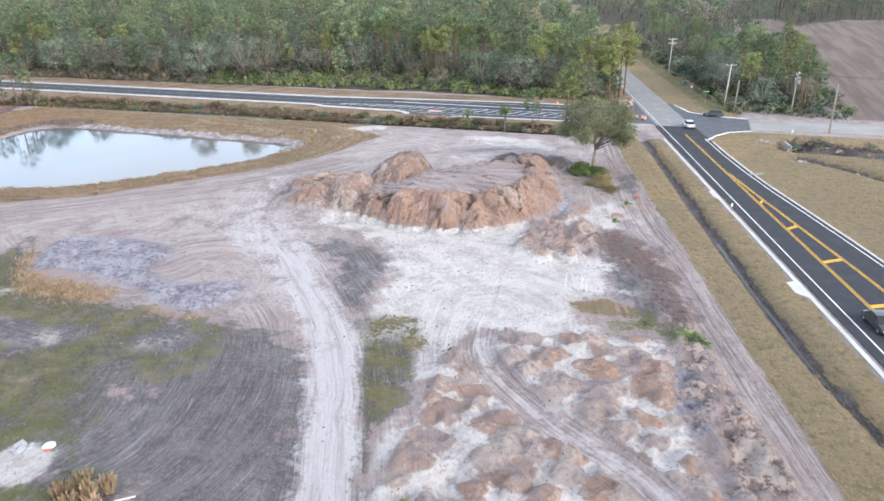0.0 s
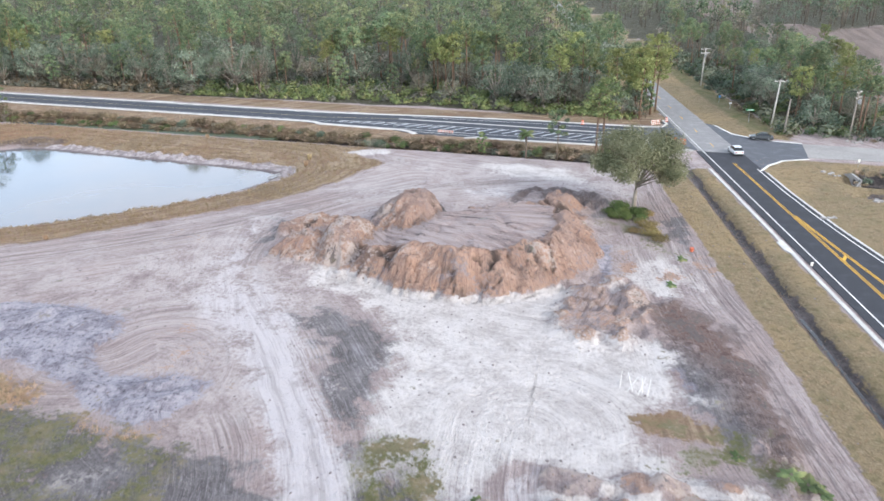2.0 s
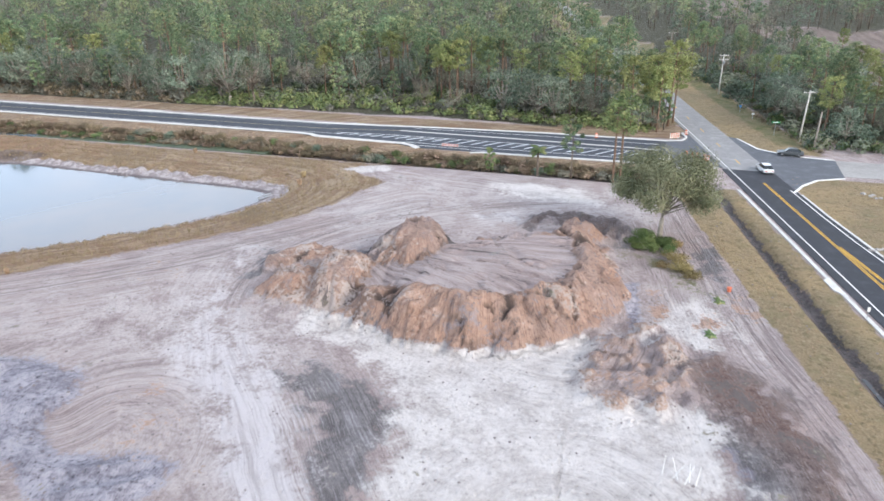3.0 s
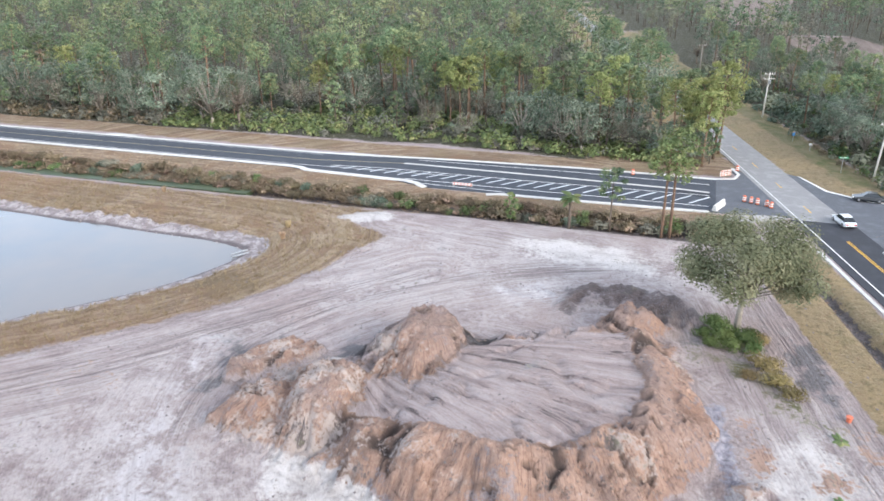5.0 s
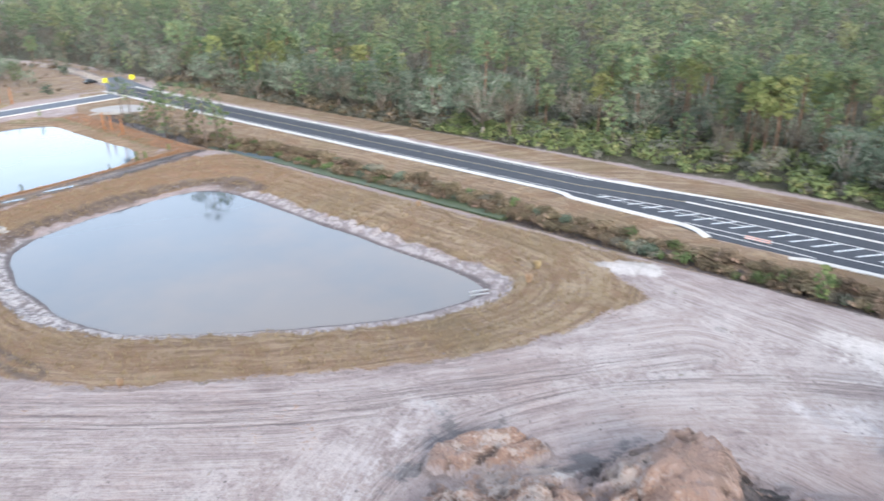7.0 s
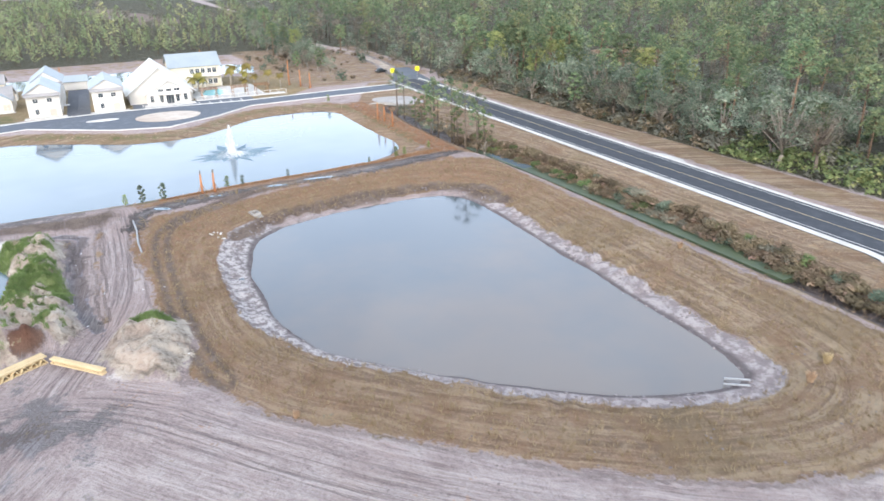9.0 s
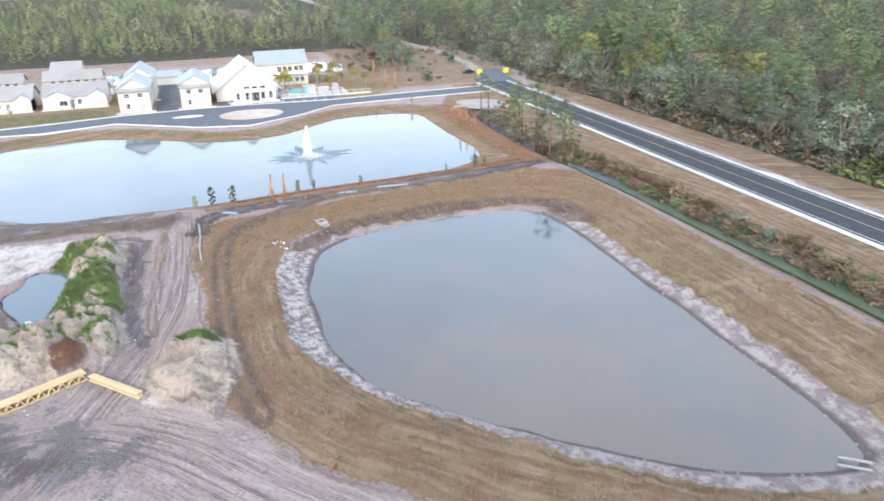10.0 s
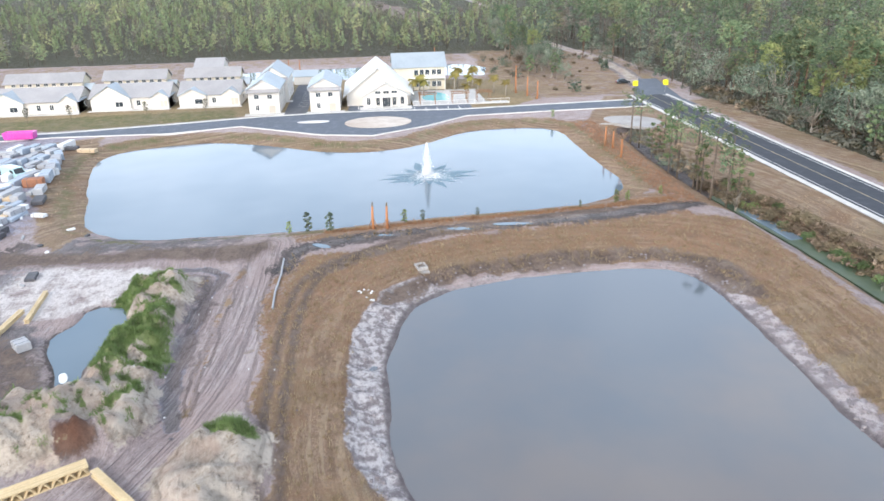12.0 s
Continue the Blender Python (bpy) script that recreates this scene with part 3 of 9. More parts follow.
# ponds
sd_e, arc_e = outline(rounded(POND_EAST), XW * 0.3 + X * 0.7, YW * 0.3 + Y * 0.7)
rills = (value_noise(arc_e / 1.1, sd_e * 0.15, 21) - 0.5) * smooth(sd_e, 0.2, 2.0) * smooth(sd_e, 7, 3)
bank_e = np.interp(sd_e, [-12, -2, 0, 1.2, 3.2, 4.4, 10, 16], [-4, -2.6, -1.9, -1.55, -1.2, -0.75, -0.15, 0.0]) + rills * 0.8 + smooth(sd_e, 0.7, 1.8) * smooth(sd_e, 5.5, 3.5) * 0.7 * (fbm(X, Y, 1.9, 3, 23) - 0.45)
Z += np.where(sd_e < 16, bank_e, 0)
sd_w, _ = outline(rounded(POND_WEST), XW * 0.15 + X * 0.85, YW * 0.15 + Y * 0.85)
Z += np.where(sd_w < 9, np.interp(sd_w, [-12, -2, 0, 1.0, 6, 9], [-4, -2.4, -1.6, -1.2, -0.2, 0.0]), 0)
sd_b, _ = outline(POND_BACK, X, Y)
Z += np.where(sd_b < 8, np.interp(sd_b, [-8, 0, 8], [-3, -1.2, 0]), 0)
# the ditch under the shrubs, and its green water
ditch = np.interp(X, [-228, -200, -176, -150, -120, -88, -20, -12], [151, 149, 149.4, 151.4, 152.0, 152.0, 152.2, 153]) - Y
in_x = smooth(X, -231, -226) * smooth(X, -8, -14)
Z -= in_x * np.exp(-(ditch / 3.0) ** 2) * np.interp(X, [-180, -120, -60, -10], [2.0, 1.8, 1.1, 0.9])
# the pit before the western culvert
Z -= 1.3 * np.exp(-((X + 221.5) / 4.5) ** 2 - ((Y - 148.6) / 3.4) ** 2)
# the roadside ditch of the main road
side_x = np.interp(Y, [30, 54, 65, 80, 101, 139, 160], [27, 18.4, 14.4, 10.2, 5.0, -4.2, -10])
cut = (X - side_x) * 0.966
cut_on = smooth(Y, 158, 150)
Z -= cut_on * 1.0 * np.exp(-(cut / 1.0) ** 2)
# the ditch east of the main road
east_cut = Y - np.interp(X, [14, 22, 40, 70], [150, 151, 149, 147])
east_on = smooth(X, 16, 21)
Z -= east_on * 1.9 * np.exp(-(east_cut / 3.2) ** 2)
east_cut2 = Y - np.interp(X, [22, 28, 34, 60], [143, 138, 131, 112])
Z -= east_on * 1.4 * np.exp(-(east_cut2 / 2.2) ** 2)
# level bed under the roads
side_bed = smooth(Y, 157, 162) * smooth(Y, 184, 180) * smooth(X, -276, -266) * smooth(X, 6, -4)
main_d = (X - main_x(Y)) * 0.966
main_bed = smooth(main_d, -4.5, -2) * smooth(main_d, 16, 12.5) * smooth(Y, -60, -40)
east_bed = smooth(Y, 156, 161) * smooth(Y, 178, 175) * smooth(X, -6, 0)
street_bed = smooth(X, -222, -228) * smooth(X, -320, -305) * smooth(sd_w, 5, 8)
bed = np.maximum.reduce([side_bed, main_bed, east_bed, street_bed])
Z = Z * (1 - bed) - 0.03 * bed
far_off = np.maximum(smooth(np.abs(X + 120), 260, 420), smooth(np.abs(Y - 90), 200, 420))
Z = np.where(far_off > 0.99, 0, Z)

# the great spoil heap: a levelled top behind a steep clay face
sd_p, arc_p = outline(rounded(PILE_TOE, 1), X + 0.14 * wander, Y + 0.14 * wander_y)
ragged = fbm(X, Y, 2.2, 4, 34) - 0.5
gully = 0.62 * np.abs(2 * value_noise(arc_p / 1.1 + ragged, sd_p * 0.12, 31) - 1) + 0.7 * np.abs(2 * value_noise(arc_p / 3.1 + 0.6 * ragged, sd_p * 0.1, 32) - 1)
inward = -sd_p + 1.9 * (gully - 0.66) * smooth(-sd_p, -0.2, 1.8) * smooth(-sd_p, 8, 4.5) + 1.1 * ragged
top = np.interp(Y, [84, 92, 104, 112, 118, 125], [4.2, 4.3, 3.9, 3.3, 2.2, 1.2])
top = top * np.interp(X, [-60, -52, -46, -42, -38, -30], [0.2, 0.3, 0.45, 0.6, 0.88, 1.0])
rim_on = smooth(Y + 0.25 * X, 97, 91) * smooth(X, -41, -36) + smooth(X, -32, -26) * smooth(Y, 124, 118)
right_rim = smooth(X, -27, -22) * smooth(Y, 88, 94) * smooth(Y, 124, 118)
crest = top + 0.25 * np.clip(rim_on, 0, 1) + right_rim * np.clip(0.5 + 2.6 * (fbm(X, Y, 3.2, 3, 36) - 0.5), -0.3, 1.6)
face = np.clip(inward / 4.4, 0, 1) ** 0.85
pile = crest * face - (crest - top) * smooth(inward, 4.6, 6.4)


def hump(cx, cy, rx, ry, h, turn=0.0, seed=50, rough=0.5):
    """A tipped heap: straight flanks cut by rills, a small rounded top."""
    c, s = math.cos(turn), math.sin(turn)
    u, v = ((X - cx) * c + (Y - cy) * s) / rx, (-(X - cx) * s + (Y - cy) * c) / ry
    ang = np.arctan2(v, u)
    rill = 0.7 * np.abs(2 * value_noise(ang * 3.1 + 20 + 0.8 * ragged, X * 0 + 1, seed) - 1) + 0.9 * np.abs(2 * value_noise(ang * 8 + 40 + ragged, X * 0 + 1, seed + 7) - 1)
    r = np.sqrt(u * u + v * v)
    r = r * (1 - rough * (rill - 0.8) * 0.5 * smooth(r, 0.1, 0.6)) + 0.34 * ragged
    return h * np.minimum(np.clip((1 - r) * 1.45, 0, 1), 1 - 0.12 * smooth(r, 0.0, 0.3)) ** 0.9


mound_mid = hump(-42.3, 106.3, 7.0, 8.0, 5.6, 0.3, 51)
mound_left = np.maximum.reduce([hump(-47.9, 96.4, 4.7, 6.4, 4.4, 0.1, 52, 0.5), hump(-53.2, 94.8, 5.0, 4.2, 3.0, 0.3, 57, 0.5), hump(-41.2, 91.6, 3.9, 3.6, 3.6, 0.0, 54, 0.5), hump(-36.8, 90.9, 3.3, 4.0, 4.2, 0.0, 55, 0.5)])
sd_slab, _ = outline(rounded([(-60.8, 99.0), (-60.0, 103.2), (-54.3, 107.4), (-51.8, 105.0), (-55.6, 100.2), (-58.6, 97.2)], 1), X + 0.2 * wander, Y + 0.2 * wander_y)
mound_left = np.maximum(mound_left, 1.5 * smooth(-sd_slab, -0.5, 0.9) + 0.5 * ragged * smooth(-sd_slab, -0.5, 0.5))
rim = hump(-24.5, 119, 4.4, 4.6, 3.4, 0.0, 59)
heap = np.maximum.reduce([pile, rim, mound_mid, mound_left])
on_pile = smooth(heap, 0.15, 0.8)
flat_top = smooth(inward, 5.2, 6.6) * (1 - smooth(mound_mid - pile, 0.0, 0.5)) * (1 - smooth(rim - pile, 0.05, 0.45)) * (1 - smooth(mound_left - pile, 0, 0.4))
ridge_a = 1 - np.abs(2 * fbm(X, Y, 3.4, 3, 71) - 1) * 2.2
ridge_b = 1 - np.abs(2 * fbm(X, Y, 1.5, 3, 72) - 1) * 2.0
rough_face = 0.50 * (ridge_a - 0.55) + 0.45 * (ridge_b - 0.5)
heap = heap + on_pile * (1 - flat_top) * rough_face
# furrows that fan out over the top from the tipped mound, and splits in the clay, painted dark for their shade
fan_a, fan_r = np.arctan2(Y - 106.4, X + 52), np.hypot(X + 52, Y - 106.4)
furrow = 1 - np.abs(2 * value_noise(fan_a * 11 + 1.5 * ragged + 0.05 * fan_r, fan_r / 5.0, 61) - 1)
heap = heap - flat_top * smooth(furrow, 0.62, 0.98) * 0.34 * smooth(fan_r, 7, 12)
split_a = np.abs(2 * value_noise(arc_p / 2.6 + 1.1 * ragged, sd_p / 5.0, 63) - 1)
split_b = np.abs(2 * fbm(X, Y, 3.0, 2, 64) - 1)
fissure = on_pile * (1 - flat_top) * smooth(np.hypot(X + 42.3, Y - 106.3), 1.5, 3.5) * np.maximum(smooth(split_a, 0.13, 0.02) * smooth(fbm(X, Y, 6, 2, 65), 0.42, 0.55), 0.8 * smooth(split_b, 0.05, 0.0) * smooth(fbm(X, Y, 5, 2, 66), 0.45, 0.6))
heap = heap - 0.55 * fissure
Z += np.maximum(heap, 0) * (1 - 0.45 * np.exp(-((X + 37.6) / 1.5) ** 2 - ((Y - 110.4) / 1.9) ** 2))
RUBBLE = [(-33, 121), (-33, 127), (-29.8, 131.4), (-20.6, 131), (-16.6, 125.4), (-19, 119.8), (-23, 122), (-25.3, 125.4), (-29.6, 124.2)]
sd_r, _ = outline(rounded(RUBBLE, 1), XW * 0.5 + X * 0.5, YW * 0.5 + Y * 0.5)
Z += smooth(-sd_r, -0.6, 1.2) * np.clip(0.3 + 0.9 * (0.7 - np.abs(2 * fbm(X, Y, 1.8, 4, 77) - 1) * 2.0), 0, 1.2)
# spill beside it, clay lumps in the near field, heaps in the west
sd_s, _ = outline(rounded(SIDE_PILE, 1), XW, YW)
spill = smooth(-sd_s, -0.8, 2.0) * np.clip(0.9 * fbm(X, Y, 4.0, 2, 75) - 0.1 + 1.5 * (0.62 - np.abs(2 * fbm(X, Y, 2.6, 4, 76) - 1) * 2.0), -0.1, 2.4)
Z += spill
sd_c, _ = outline(CLAY_FIELD, XW, YW)
tip_rng = random.Random(5)
clay_track = np.abs(outline([(-16.8, 62), (-16.4, 58.7), (-15.1, 55.9), (-12.2, 52.9), (-8.5, 49.6), (-5.4, 47.5), (-2.6, 46.2), (1.7, 42.5), (9, 33)], X, Y, False)[0])
lumps, lump_clay = np.zeros(X.shape), np.zeros(X.shape)
for gx in np.arange(-24, 14, 3.1):
    for gy in np.arange(20, 68, 2.9):
        cx, cy = gx + tip_rng.uniform(-1.3, 1.3), gy + tip_rng.uniform(-1.2, 1.2)
        r, h, tone = tip_rng.uniform(1.3, 2.9), tip_rng.uniform(0.35, 1.1), tip_rng.choice((0.33, 0.40, 0.45, 0.52, 0.58, 0.64, 0.72))
        i0, i1 = np.searchsorted(GX, (cx - 4.5, cx + 4.5))
        j0, j1 = np.searchsorted(GY, (cy - 4.5, cy + 4.5))
        if i1 - i0 < 2 or j1 - j0 < 2:
            continue
        w = np.s_[j0:j1, i0:i1]
        d = np.hypot(X[w] + 0.45 * wander[w] + 1.6 * ragged[w] - cx, (Y[w] + 0.45 * wander_y[w] - cy) * tip_rng.uniform(0.8, 1.5)) / r + 0.55 * ragged[w]
        bump_h = h * np.clip(1 - d * d, 0, 1)
        lump_clay[w] = np.where(bump_h > lumps[w], tone, lump_clay[w])
        lumps[w] = np.maximum(lumps[w], bump_h)
lumps *= smooth(-sd_c, -0.5, 1.5) * smooth(clay_track, 1.0, 2.4)
Z += lumps * (0.30 + 1.2 * fbm(X, Y, 1.2, 3, 83))
Z += smooth(-sd_c, -0.5, 1.5) * smooth(clay_track, 0.9, 2.0) * 0.5 * (1 - np.abs(2 * fbm(X, Y, 1.9, 4, 82) - 1) * 2.2)
sd_de = np.minimum(outline(DARK_EAST, XW, YW)[0], outline(RUST_EAST, XW, YW)[0])
Z += smooth(-sd_de, -0.3, 1.2) * (0.35 + 0.75 * smooth(Y, 78, 66)) * np.clip(0.15 + fbm(X, Y, 2.6, 3, 84) - 0.3 + 0.5 * (1 - np.abs(2 * fbm(X, Y, 1.5, 3, 86) - 1) * 2.2), -0.1, 1.2)
sd_h, _ = outline(rounded(SOUTH_HEAP, 1), XW * 0.5 + X * 0.5, YW * 0.5 + Y * 0.5)
Z += smooth(-sd_h, -0.8, 2.4) * (1.0 + 2.2 * (fbm(X, Y, 3.0, 3, 85) - 0.5) + 0.5 * (1 - np.abs(2 * fbm(X, Y, 1.8, 3, 78) - 1) * 2.2))
sd_hw, _ = outline(rounded(WEST_HEAP, 1), XW * 0.5 + X * 0.5, YW * 0.5 + Y * 0.5)
Z += smooth(-sd_hw, -0.5, 2.2) * (0.7 + 3.8 * (fbm(X, Y, 4, 3, 87) - 0.32) + 1.0 * (1 - np.abs(2 * fbm(X, Y, 2.2, 3, 88) - 1) * 2.2))
sd_pw, _ = outline(rounded(PUDDLE_WEST, 1), XW * 0.4 + X * 0.6, YW * 0.4 + Y * 0.6)
Z -= smooth(-sd_pw, -1.5, 1.0) * (0.65 + 0.5 * fbm(X, Y, 3, 3, 99))
trench = np.abs(outline([(-117, 73.2), (-122, 71.8), (-131, 71.4), (-141, 70.8), (-150, 72), (-152.6, 69), (-152.6, 64)], X, Y, False)[0])
Z -= np.exp(-(trench / 1.5) ** 2) * 0.4
Z += 0.5 * smooth(-outline(rounded(BROWN_MOUND, 1), X, Y)[0], -0.4, 1.2)
sd_bg, _ = outline(BLUE_GREY, XW, YW)
Z += smooth(-sd_bg, 0, 2) * (0.5 * (fbm(X, Y, 2.0, 3, 89) - 0.35) + 0.80 * value_noise(np.hypot(X + 57, (Y - 70.5) * 1.1) / 0.95, np.arctan2(Y - 74, X + 61) * 2, 91))

# ---- soils: how far inside each outline a place lies (0.5 on the line) ----
soil = {}


def zone(name, d, width):
    v = np.clip(0.5 - d / (2 * width), 0, 1)
    soil[name] = np.maximum(soil.get(name, 0), v)


def region(name, poly, width, strength=1.0, warp=1.0):
    d, _ = outline(poly, X + 0.5 * warp * wander, Y + 0.5 * warp * wander_y)
    v = np.clip(0.5 - d / (2 * width), 0, 1) * strength
    soil[name] = np.maximum(soil.get(name, 0), v)


region("sand", SAND_WHITE, 3.4)
region("sand", WHITE_LUMP, 0.8)
for c in ([(-74, 52), (-70, 56), (-72, 58), (-77, 55)], [(-20.3, 46), (-18, 45), (-18.3, 41.5), (-19.6, 38.5), (-20.4, 42)], [(-23, 56.8), (-19.6, 58), (-18.4, 53.8), (-19.3, 50.4), (-21.6, 53)]):
    region("sand", c, 1.6, 0.8)
region("sand", [(-43, 141), (-36, 144), (-25, 140.4), (-22, 137.5), (-25, 135.8), (-35, 135.5), (-40, 138)], 2.2, 0.9)
region("bluegrey", [(-42.5, 126), (-37, 122.6), (-32, 123.8), (-33, 127), (-36, 129)], 1.6, 0.55)
region("sand", [(-42.5, 126), (-37, 122.6), (-32, 123.8), (-33, 127), (-36, 129)], 2.0, 0.55)
region("sand", [(-73, 143), (-66, 141), (-62, 144), (-64, 147.5), (-71, 147)], 1.5)
region("sand", SAND_WEST, 1.6, 0.66)
region("pale", [(-62, 118), (-68, 140), (-40, 146), (-16, 146), (-14, 130), (-22, 128), (-40, 118), (-52, 112)], 5.0, 0.85)
region("pale", [(-90, 84), (-72, 100), (-62, 112), (-58, 92), (-50, 80), (-66, 78)], 7.0, 0.6)
region("pale", [(-68, 104), (-72, 90), (-63, 77), (-50, 67), (-40, 61), (-35, 66), (-43, 80), (-50, 88), (-60, 93)], 5.0, 0.85)
region("sand", [(-17, 97), (-12.5, 103), (-8, 110), (-4, 104), (-3, 96), (-9, 93.5), (-14, 94)], 3.0, 0.62)
region("sand", [(-105.4, 73.6), (-103.6, 76.4), (-103.0, 78.6), (-105.8, 79), (-105.4, 76)], 0.9, 0.95, 0.4)
region("pale", [(-92, 70), (-88, 82), (-70, 84), (-56, 78), (-60, 76), (-78, 76)], 4.0, 0.5)
region("pale", [(-12, 108), (-6, 112), (-2, 100), (-10, 98), (-14, 104)], 3.0, 0.8)
track_w, _ = outline(TRACK_LINE, X, Y, False)
zone("track", np.abs(track_w) - np.interp(Y, [30, 45, 62, 72, 82, 100], [2.3, 2.3, 2.4, 2.8, 3.8, 5.0]) + (0.10 + 0.5 * smooth(Y, 68, 84)) * wander + 6.5 * smooth(Y, 73, 97), 1.7 + 4.5 * smooth(Y, 62, 82))
zone("sand", (sd_p - 2.4 + 0.8 * wander) + 14 * smooth(Y, 93, 98) + 9 * smooth(X, -47, -53), 2.6)
gyn, gxn = np.gradient(sd_e, GY, GX)
beach = 1.0 + 1.5 * np.clip(gyn, 0, 1) + (0.6 + 2.0 * smooth(X, -102, -114)) * np.clip(-gyn, 0, 1) + 2.2 * np.clip(-gxn, 0, 1) * smooth(Y, 102, 95) + 1.2 * np.clip(gxn, 0, 1) * smooth(X, -95, -82)
soil["crust"] = np.clip(-gyn * 1.3, 0, 1) * smooth(X, -88, -102)
brown_bank = np.clip(-gxn, 0, 1) * smooth(Y, 95, 101)
zone("bank", np.maximum(sd_e - beach - 0.4, -1.5 - sd_e) + 0.18 * wander, 0.8)
soil["bank"] *= 1 - 0.62 * brown_bank - 0.25 * np.clip(gyn, 0, 1) * smooth(X, -104, -120)
soil["wet"] = smooth(sd_e, 0.9 + 0.25 * beach, -0.2)
region("sand", [(-80.5, 130), (-77, 127), (-74.5, 131), (-75, 136.5), (-79, 136)], 1.4)
soil["sand"] = np.maximum(soil["sand"], smooth(-sd_c, -1, 2) * smooth(lumps, 0.45, 0.05) * (0.58 + 0.80 * fbm(X, Y, 6, 3, 93)))
soil["sand"] *= 1 - 0.8 * smooth(clay_track, 2.6, 1.2) * smooth(-sd_c, -2, 1)
soil["sand"] *= 1 - 0.8 * smooth(heap, 0.3, 0.9)
soil["sand"] = np.maximum(soil["sand"], smooth(-sd_hw, -1.0, 1.0) * 0.54)
soil["sand"] *= 1 - flat_top * 0.6
zone("clay", 0.9 - 1.35 * np.where(on_pile * (1 - flat_top) > 0.25, 1.0, -1.0) * (0.4 + on_pile), 1.5)
soil["clay"] *= smooth(heap, 0.25, 1.0)
# less orange on the mound's west flank, part of its painted shaded side
soil["clay"] *= 1 - 0.55 * smooth(np.hypot(X + 48, Y - 106) / 5, 1.0, 0.5)
soil["clay"] *= 1 - 0.9 * smooth(Y, 109.5, 111.5) * smooth(X, -38.5, -37) * smooth(X, -27, -29)
soil["clay"] *= 0.62 + 0.62 * fbm(X, Y, 4.5, 3, 95)
region("sand", [(-55.4, 97.8), (-53, 101.4), (-50.2, 105.2), (-48.6, 104.4), (-50.4, 101.4), (-53.6, 97.6)], 1.0, 0.95, 0.4)
hollow_shade = on_pile * (1 - flat_top) * smooth(ridge_a, 0.25, -0.15)
soil["clay"] = np.maximum(soil["clay"], smooth(lumps, 0.02, 0.32) * np.where(lump_clay > 0.42, lump_clay + 0.06, 0.38))
soil["mauve"] = smooth(lumps, 0.05, 0.35) * np.where(lump_clay > 0.5, 0.30, 0.50)
soil["clay"] = np.maximum(soil["clay"], smooth(spill, 0.2, 0.8) * 0.60)
soil["mauve"] = np.maximum(soil["mauve"], smooth(spill, 0.2, 0.7) * 0.40)
# mauve earth in patches, more to the west to paint the shaded flank
soil["mauve"] = np.maximum(soil["mauve"], on_pile * (1 - flat_top) * (0.50 * fbm(X, Y, 4.0, 4, 96) + 0.26 * smooth(X, -39, -46) - 0.08))
soil["clay"] = np.maximum(soil["clay"], smooth(-sd_h, -0.5, 1.5) * 0.44)
soil["mauve"] = np.maximum(soil["mauve"], smooth(-sd_h, -0.5, 1.5) * 0.42)
soil["sand"] = np.maximum(soil["sand"], smooth(-sd_h, -0.5, 1.0) * 0.42)
region("clay", [(-113, 58), (-120, 58), (-122, 62), (-119, 63.4), (-113, 64)], 2.0, 0.50)
region("sand", [(-113, 58), (-120, 57.4), (-123, 60), (-119, 63.8), (-113, 63)], 1.6, 0.55)
region("clay", [(-172, 84), (-169, 138), (-163, 139), (-165, 84)], 1.2, 0.55)
region("clay", [(-170, 139), (-205, 139), (-231, 141), (-231, 144), (-200, 143), (-165, 142)], 1.4, 0.52)
region("clay", [(-60.3, 67.3), (-62, 75), (-52.3, 79.7), (-46.5, 71.3), (-44.1, 63.6), (-49.5, 63.8)], 5.0, 0.36)
region("clay", [(-12, 100), (-8, 104), (-5, 112), (-9, 120), (-4, 118), (-1, 104), (-6, 96)], 2.5, 0.40)
region("clay", [(0, 68), (3.2, 69), (7.2, 58), (9.4, 52), (6, 52), (4.6, 58.9)], 2.2, 0.56)
region("mauve", RUST_EAST, 1.6, 0.46)
region("clay", RUST_EAST, 2.6, 0.46)
region("dark", RUST_EAST, 2.0, 0.66)
region("rust", RUST_EAST, 1.5, 1.0)
region("clay", [(-84, 92), (-76, 100), (-66, 98), (-70, 88)], 5.0, 0.30)
region("dark", [(-152, 20), (-165, 44), (-152, 46), (-136, 50), (-122, 57), (-108, 60), (-96, 50), (-90, 20)], 4.0, 0.85)
region("muck_and_shade", [(-150, 24), (-160, 40), (-140, 47), (-126, 56), (-122, 56), (-114, 50), (-118, 40), (-130, 24)], 5.0, 0.56)
region("dark", [(-262, 165), (-272, 185), (-340, 190), (-340, 176), (-290, 165)], 4.0, 0.6)
region("dark", [(-305, -60), (-372, -60), (-376, 130), (-352, 134), (-350, 40), (-318, 38), (-305, 0)], 3.0, 0.30)
region("clay", [(-352, -60), (-372, -60), (-376, 130), (-352, 134)], 3.0, 0.42)
region("dark", MUCK_GREY, 2.2)
region("dark", [(-60, 52), (-46, 52), (-42, 45), (-50, 40), (-62, 44)], 2.5, 0.95)
region("dark", [(-56, 44), (-46, 44), (-39, 37), (-33, 29), (-34, 24), (-48, 26), (-58, 36)], 2.0, 0.95)
region("dark", [(-44, 48.5), (-42.5, 54.4), (-37.5, 57.2), (-30.6, 53), (-26.3, 45.4), (-21.5, 35), (-18.6, 24), (-33, 24), (-35.5, 32), (-39, 37), (-47.5, 41.5), (-43, 44.7)], 2.4, 0.92)
